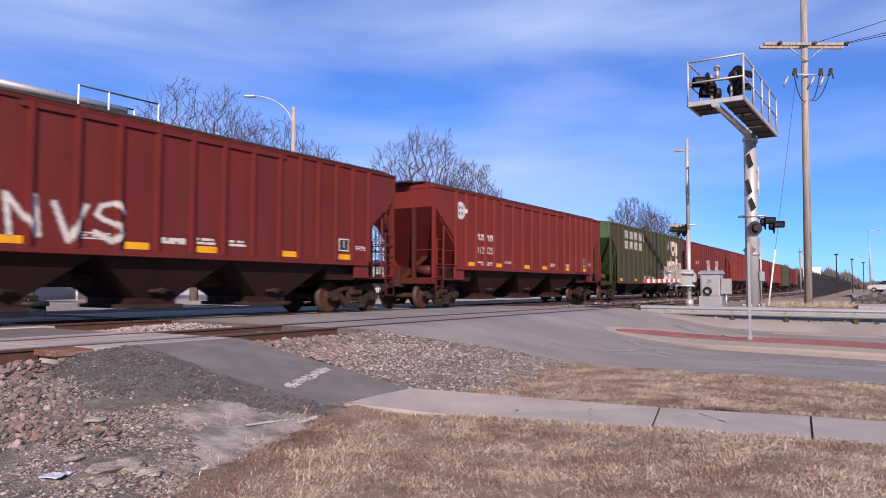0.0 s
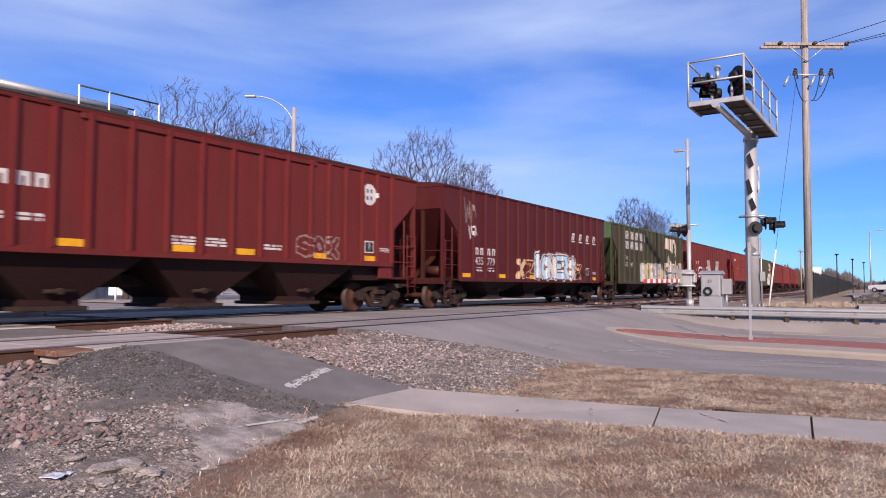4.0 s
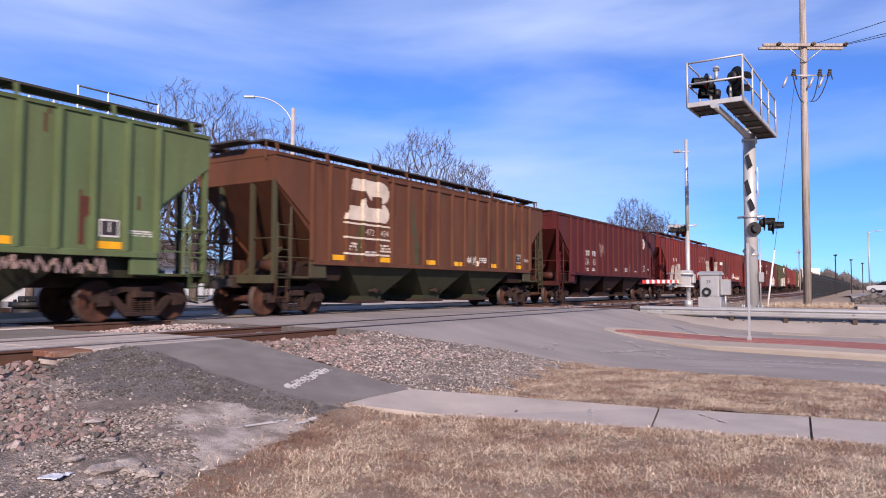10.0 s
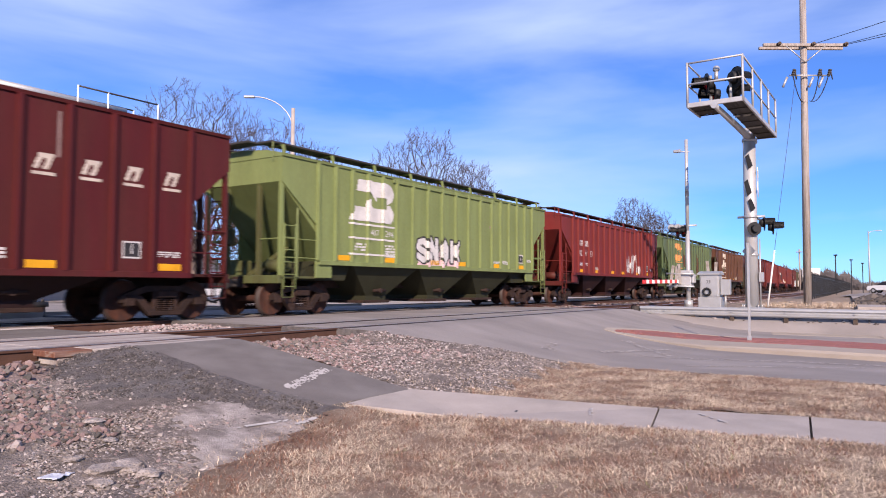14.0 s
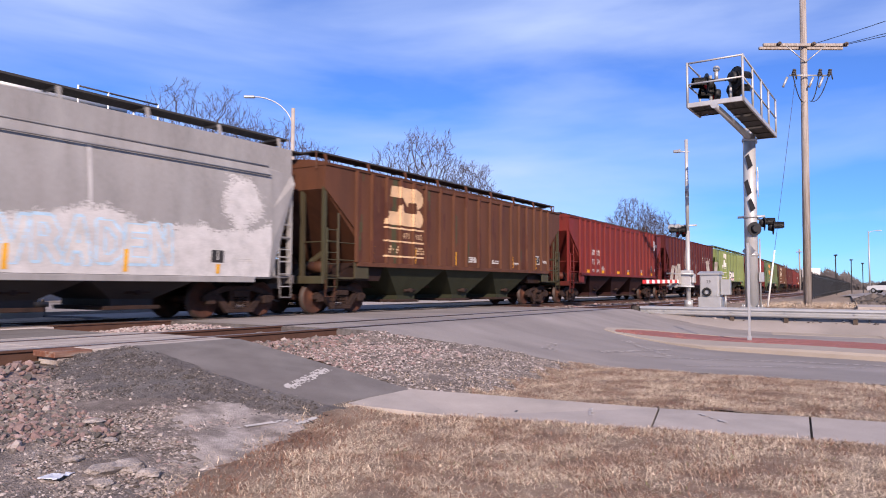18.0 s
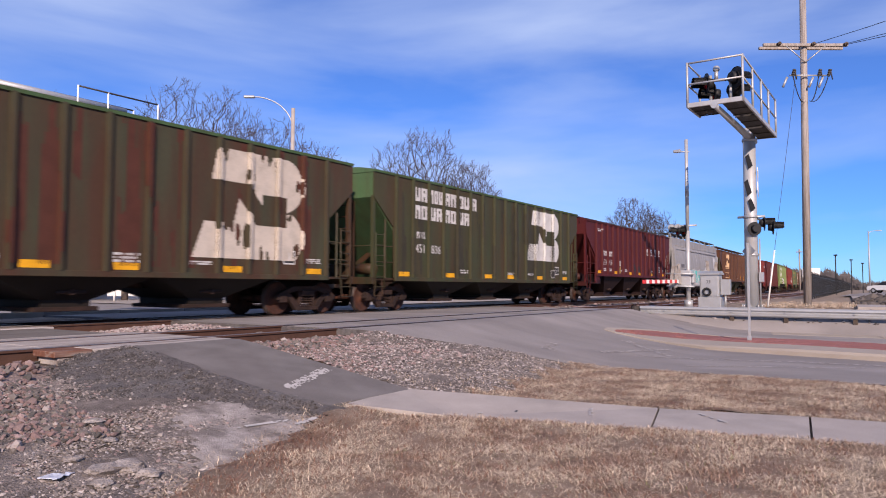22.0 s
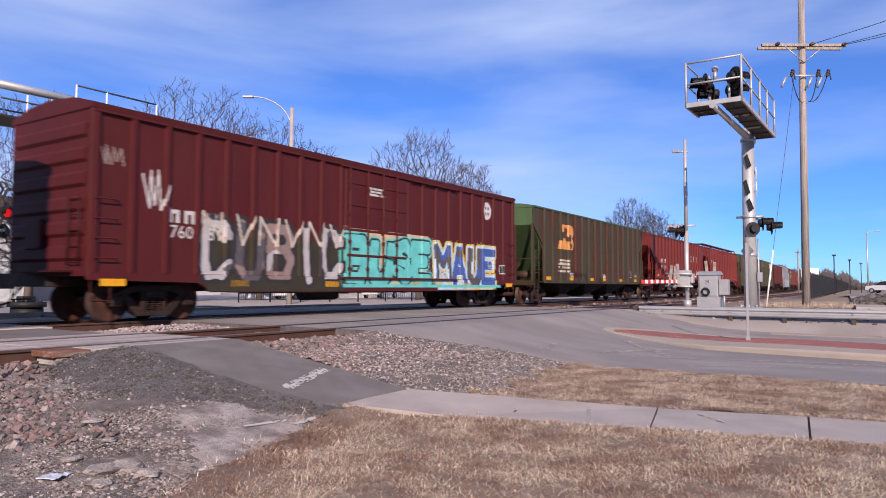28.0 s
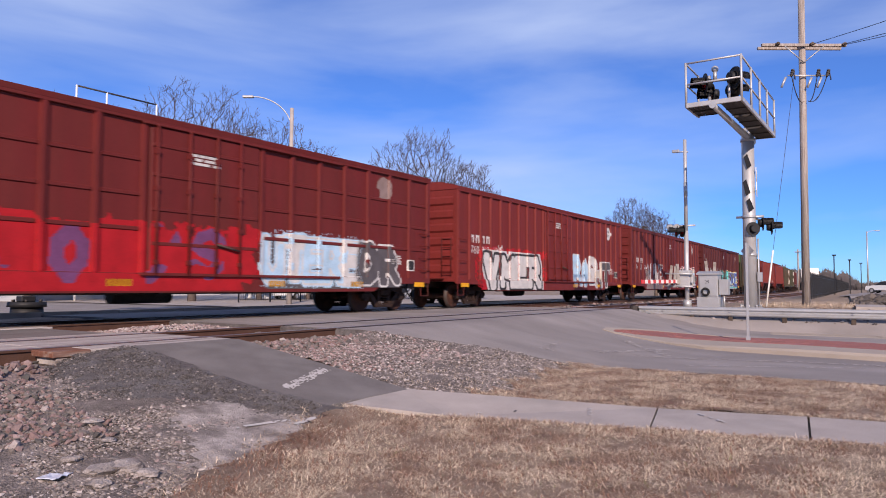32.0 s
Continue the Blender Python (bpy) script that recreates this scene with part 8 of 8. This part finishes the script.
# larger single rocks and litter in the gravel
for k, (x, y, sz) in enumerate(((3.14, -9.83, 0.085), (3.31, -9.87, 0.10), (3.36, -10.07, 0.07), (3.61, -8.84, 0.065), (3.49, -9.32, 0.045), (2.98, -10.05, 0.06), (3.05, -9.55, 0.05))):
    bm = B()
    bmesh.ops.create_icosphere(bm, subdivisions=2, radius=sz * 1.25)
    for v in bm.verts:
        q = v.co * (1 + 0.55 * noise.noise(v.co / sz * 1.3 + Vector((k * 3, 0, 0))) + 0.2 * noise.noise(v.co / sz * 3.5))
        v.co = Vector((q.x * 1.25, q.y, q.z * 0.36))
    tagged(part("rock", bm, M["hardpan"], None, at=pose(x, y, soil_z(x, y) + 0.04, 0, 0, k * 50)), "flat grey rock lying in the gravel", "rock", group="rocks in the gravel")
bm = B()
bmesh.ops.create_grid(bm, x_segments=8, y_segments=6, size=0.5)
for v in bm.verts:
    v.co = Vector((v.co.x * 0.22, v.co.y * 0.15, 0.01 + 0.014 * noise.noise(v.co * 4)))
bmesh.ops.solidify(bm, geom=bm.faces[:], thickness=0.006)
tagged(part("plastic_scrap", bm, M["plastic"], None, at=pose(2.81, -9.76, soil_z(2.81, -9.76) + 0.03, 0, 3, 30)), "crumpled pale blue-white plastic scrap in the gravel", "litter")


def blades(name, x, y, length, wide, mat, label, seed, flat=1.1, lift=0.02):
    """Dead grass: thin bent blades, all in one mesh."""
    r = np.random.default_rng(seed)
    n = len(x)
    z = np.array([soil_z(a, b) for a, b in zip(x, y)]) + lift
    a = r.uniform(0, 6.283, n)
    lean = np.abs(r.normal(flat, 0.22 if flat > 1.1 else 0.35, n)).clip(0.1, 1.53)
    ln = length * r.uniform(0.55, 1.25, n)
    d = np.stack([np.cos(a) * np.sin(lean), np.sin(a) * np.sin(lean), np.cos(lean)], 1)
    side = np.stack([-np.sin(a), np.cos(a), np.zeros(n)], 1) * (wide * r.uniform(0.6, 1.4, n))[:, None]
    root = np.stack([x, y, z], 1)
    mid = root + d * (ln * 0.55)[:, None] + np.array([0, 0, 0.010])
    tip = root + d * ln[:, None] + r.normal(0, 0.012, (n, 3)) - np.array([0, 0, 0.006])
    v = np.stack([root - side, root + side, mid + side * 0.8, mid - side * 0.8, tip], 1).reshape(-1, 3)
    i = np.arange(n)[:, None] * 5
    quads = (i + np.array([[0, 1, 2, 3]])).tolist()
    tips = (i + np.array([[3, 2, 4]])).tolist()
    me = bpy.data.meshes.new(name)
    me.from_pydata(v, [], quads + tips)
    me.materials.append(mat)
    return tagged(new(name, me), label, "grass", kind="stuff")


def spread(inside, x0, x1, y0, y1, n, r, clump=0.0):
    x, y = r.uniform(x0, x1, n), r.uniform(y0, y1, n)
    ok = inside(x, y)
    if clump:
        den = np.array([noise.noise((a * 2.2, b * 2.2, 4)) + 0.5 * noise.noise((a * 7, b * 7, 4)) for a, b in zip(x, y)])
        ok &= den > r.uniform(-0.9, clump, n)
    return x[ok], y[ok]


def thinned(x, y):
    """Grass that grows sparse towards the bare rim of the lawn."""
    keep = lawn_front(x - 0.1, y + 0.42 + ragged(x, y, 1.2)) | (rng.uniform(0, 1, len(x)) < 0.22)
    return x[keep], y[keep]


def tufts(name, x, y, each, length, wide, mat, label, seed, lift=0.03):
    """Tussocks of dead grass: blades that rise from one root and fall outwards."""
    r = np.random.default_rng(seed)
    m = len(x)
    size = r.uniform(0.6, 1.35, m)
    comb = np.stack([np.cos(x * 1.3 + y * 0.7), np.sin(y * 1.1 - x * 0.5)], 1) * 0.35
    x, y, size, comb = (np.repeat(v, each, axis=0) for v in (x, y, size, comb))
    n = len(x)
    a, out = r.uniform(0, 6.283, n), np.abs(r.normal(1.0, 0.35, n)).clip(0.05, 1.5)
    ln = length * size * r.uniform(0.5, 1.2, n)
    flat = np.stack([np.cos(a), np.sin(a)], 1) * np.sin(out)[:, None] + comb
    z = np.array([soil_z(p, q) for p, q in zip(x, y)]) + lift
    root = np.stack([x + flat[:, 0] * 0.012, y + flat[:, 1] * 0.012, z], 1)
    d = np.concatenate([flat, np.cos(out)[:, None] * 0.75], 1)
    bend = d * np.array([1.35, 1.35, 0.45])
    side = np.stack([-np.sin(a), np.cos(a), np.zeros(n)], 1) * (wide * r.uniform(0.6, 1.4, n))[:, None]
    mid = root + d * (ln * 0.5)[:, None]
    tip = mid + bend * (ln * 0.5)[:, None]
    v = np.stack([root - side, root + side, mid + side * 0.8, mid - side * 0.8, tip], 1).reshape(-1, 3)
    i = np.arange(n)[:, None] * 5
    me = bpy.data.meshes.new(name)
    me.from_pydata(v, [], (i + np.array([[0, 1, 2, 3]])).tolist() + (i + np.array([[3, 2, 4]])).tolist())
    me.materials.append(mat)
    return tagged(new(name, me), label, "grass", kind="stuff")


x, y = spread(lawn_front, 2.6, 8.6, -14.9, -9.7, 110000, rng, 0.4)
x, y = thinned(x, y)
blades("grass_blades", x, y, 0.085, 0.0023, M["straw"], "matted dead straw-coloured grass of the lawn", 21, 1.42, 0.045)
x, y = spread(lawn_front, 2.6, 8.6, -14.9, -9.75, 17000, rng, 0.25)
x, y = thinned(x, y)
tufts("grass_tufts", x, y, 13, 0.075, 0.0022, M["straw"], "tussocks of dead straw-coloured grass in the lawn", 41)
x, y = spread(lawn_front, 3.2, 8.2, -14.6, -9.8, 22000, rng, 0.1)
blades("grass_blades", x, y, 0.07, 0.003, M["brownblade"], "brown withered blades in the lawn", 22, 1.3, 0.045)
x, y = spread(lawn_front, 4.5, 8.2, -14.6, -10.8, 2600, rng, -0.1)
blades("grass_blades", x, y, 0.06, 0.0026, M["greenblade"], "a few green blades in the dead lawn", 23, 0.7)
x, y = spread(lawn_verge, 7.4, 12.7, -15.4, -9.6, 60000, rng, 0.5)
blades("grass_blades", x, y, 0.09, 0.0026, M["straw"], "dead straw-coloured grass of the verge", 24, 1.4, 0.045)
x, y = spread(lawn_verge, 7.4, 12.7, -15.4, -9.6, 11000, rng, 0.3)
tufts("grass_tufts", x, y, 12, 0.085, 0.0028, M["straw"], "tussocks of dead straw-coloured grass in the verge", 42)
x, y = spread(lawn_verge, 7.4, 12.7, -15.4, -9.7, 14000, rng, 0.0)
blades("grass_blades", x, y, 0.08, 0.003, M["brownblade"], "brown withered blades in the verge", 25, 1.3, 0.045)
x, y = spread(lambda a, b: (a > 27.2) & (b < -8.9), 27.2, 46, -20, -8.5, 12000, rng, -0.2)
blades("grass_blades", x, y, 0.10, 0.004, M["straw"], "dead grass around the utility pole", 26, 1.3)
x, y = spread(lambda a, b: (a - 33.6) ** 2 + (b + 11.4) ** 2 < 3.5, 31, 36, -14, -9, 9000, rng)
blades("grass_blades", x, y, 0.26, 0.004, M["straw"], "tall dead grass at the pole's foot", 27, 0.95)
x, y = spread(lambda a, b: gravel_mid(a, b) | (gravel_left(a, b) & (lawn_front(a, b - 0.28))), 2.5, 12.5, -11.5, -8.8, 16000, rng, -0.3)
blades("grass_blades", x, y, 0.08, 0.003, M["straw"], "stray tufts of dead grass in the gravel", 28, 1.2)
x, y = spread(lambda a, b: lawn_front(a, b) & ~lawn_front(a - 0.1, b + 0.45), 2.4, 6.6, -13, -9.6, 9000, rng)
blades("grass_blades", x, y, 0.09, 0.003, M["brownblade"], "reddish brown fringe of the lawn", 30, 1.15, 0.04)
x, y = spread(lambda a, b: np.abs(a - walk_side(b, 0)) < 0.12, 6, 9, -15, -9.6, 20000, rng)
blades("grass_blades", x - 0.09, y, 0.065, 0.0026, M["straw"], "dead grass fringing the sidewalk", 29, 1.25, 0.058)
x, y = spread(lambda a, b: np.abs(a - walk_side(b, 0)) < 0.08, 6, 9, -15, -9.6, 9000, rng)
blades("grass_blades", x - 0.07, y, 0.05, 0.003, M["brownblade"], "brown roots along the sidewalk", 31, 1.3, 0.055)


def smear(name, pts, wide, label, seed, mat, dens=0.1, zf=grade, lift=0.013):
    """A worn mark on the pavement, broken up along its length."""
    verts, faces = [], []
    for (ax, ay), (bx, by) in zip(pts, pts[1:]):
        L = math.hypot(bx - ax, by - ay)
        ux, uy = (bx - ax) / L, (by - ay) / L
        n, m = max(2, int(L / 0.03)), max(2, int(wide / 0.02))
        for i in range(n):
            for j in range(m):
                s, w = L * (i + 0.5) / n, wide * ((j + 0.5) / m - 0.5)
                x, y = ax + ux * s - uy * w, ay + uy * s + ux * w
                if 0.5 * noise.noise((x * 8, y * 8, seed)) + 0.7 * noise.noise((x * 30, y * 30, seed)) < dens + abs(w) / wide * 0.6:
                    continue
                k = len(verts)
                hs, hw = L / n / 2, wide / m / 2
                for a, b in ((-1, -1), (1, -1), (1, 1), (-1, 1)):
                    px, py = x + ux * hs * a - uy * hw * b, y + uy * hs * a + ux * hw * b
                    verts.append((px, py, zf(px, py) + lift))
                faces.append((k, k + 1, k + 2, k + 3))
    me = bpy.data.meshes.new(name)
    me.from_pydata(verts, [], faces)
    me.materials.append(mat)
    return tagged(new(name, me), label, "road mark", kind="structure")


smear("worn_mark", [(5.98, -8.87), (6.54, -8.66), (7.14, -8.42)], 0.17, "worn white chalky line across the path", 3, M["concretewhite"], -0.2, lift=0.016)
smear("worn_mark", [(4.6, -9.59), (5.26, -9.69)], 0.05, "worn white line in the gravel", 4, M["concretewhite"], -0.3, zf=soil_z, lift=0.045)
smear("worn_mark", [(5.2, -9.83), (5.56, -9.76)], 0.06, "worn white line in the gravel", 14, M["concretewhite"], -0.35, zf=soil_z, lift=0.05)
smear("worn_mark", [(14.2, -9.6), (16.4, -10.4)], 0.28, "faded pale scuff on the road", 5, M["scuff"], -0.05, lift=0.006)
smear("worn_mark", [(13.6, -11.5), (15.2, -14.5)], 0.2, "faded pale scuff on the road", 6, M["scuff"], 0.0, lift=0.006)
smear("worn_mark", [(12.9, -9.0), (14.0, -8.7)], 0.3, "faded pale scuff on the road", 7, M["scuff"], 0.05, lift=0.006)
smear("worn_mark", [(14.6, -10.2), (15.6, -13.2), (15.9, -17.0)], 0.34, "faded pale scuff on the road", 17, M["scuff"], 0.0, lift=0.006)
smear("worn_mark", [(17.0, -9.2), (15.1, -10.8)], 0.3, "faded pale scuff on the road", 18, M["scuff"], -0.05, lift=0.007)
smear("worn_mark", [(7.05, -10.9), (7.6, -10.75), (8.0, -10.95)], 0.05, "pale scratch on the sidewalk", 31, M["concretewhite"], -0.1, lift=0.018)
smear("worn_mark", [(7.7, -12.0), (8.3, -11.75)], 0.05, "pale scratch on the sidewalk", 32, M["concretewhite"], -0.1, lift=0.018)
smear("worn_mark", [(8.1, -13.4), (8.5, -13.0)], 0.06, "pale scratch on the sidewalk", 33, M["concretewhite"], 0.0, lift=0.018)
smear("crack", [(7.35, -11.2), (7.9, -11.05), (8.3, -11.15)], 0.03, "crack across a sidewalk slab", 8, M["black"], -0.3, lift=0.017)
smear("chipped_patch", [(7.6, -11.4), (8.25, -11.2)], 0.12, "pale chipped patch on the sidewalk", 9, M["white"], 0.12, lift=0.018)

# ---- brick pavers of the island, last ----
def inside_ring(x, y, ring):
    hit = False
    for (ax, ay), (bx, by) in zip(ring, ring[1:] + ring[:1]):
        if (ay > y) != (by > y) and x < ax + (y - ay) / (by - ay) * (bx - ax):
            hit = not hit
    return hit


bm = B()
box(bm, -0.046, 0.046, -0.096, 0.096, -0.05, 0.0, 0.004)
paver = mesh_from(bm, "brick", M["redbrick"])
rest = []
count = 0
for i in range(36):
    x = 17.3 + i * 0.1
    for j in range(44):
        y = -16.9 + j * 0.2 + (0.1 if i % 2 else 0)
        if not inside_ring(x, y, inner):
            continue
        if i < 24 and y > -13.0 and count < 300:
            ob = new("brick", paver)
            ob.parent = median
            ob.matrix_basis = pose(x, y, grade(x, y) + 0.15 * rise(y) + random.uniform(-0.003, 0.003))
            count += 1
        else:
            rest.append((x, y))
verts, faces = [], []
for x, y in rest:
    z = grade(x, y) + 0.15 * rise(y) + random.uniform(-0.003, 0.003)
    k = len(verts)
    verts += [(x + a * 0.046, y + b * 0.096, zz) for zz in (z, z - 0.05) for a, b in ((-1, -1), (1, -1), (1, 1), (-1, 1))]
    faces += [(k, k + 1, k + 2, k + 3)] + [(k + q, k + 4 + q, k + 4 + (q + 1) % 4, k + (q + 1) % 4) for q in range(4)]
me = bpy.data.meshes.new("brick_field")
me.from_pydata(verts, [], faces)
me.materials.append(M["redbrick"])
ob = new("brick_field", me)
ob.parent = median
ob["kind"] = "stuff"


def motions():
    """The train rolls by at a steady pace, and its wheels turn."""
    for car, start, half in CARS:
        walk(car, [(t, car_pose(start + SPEED * t, half)) for t in range(0, 33, 4)])
    turn = math.degrees(SPEED / 0.457) / FPS
    wheels = [o for o in scene.objects if o.name.split(".")[0] == "wheelset"]
    walk(wheels[0], [(k / FPS, pose(0, 0, 0, 0, (k * turn) % 360, 0)) for k in range(0, 32 * FPS + 1)])
    for o in wheels[1:]:
        o.rotation_mode = "QUATERNION"
        o.animation_data_create()
        o.animation_data.action = wheels[0].animation_data.action
        o.animation_data.action_slot = wheels[0].animation_data.action_slot


motions()
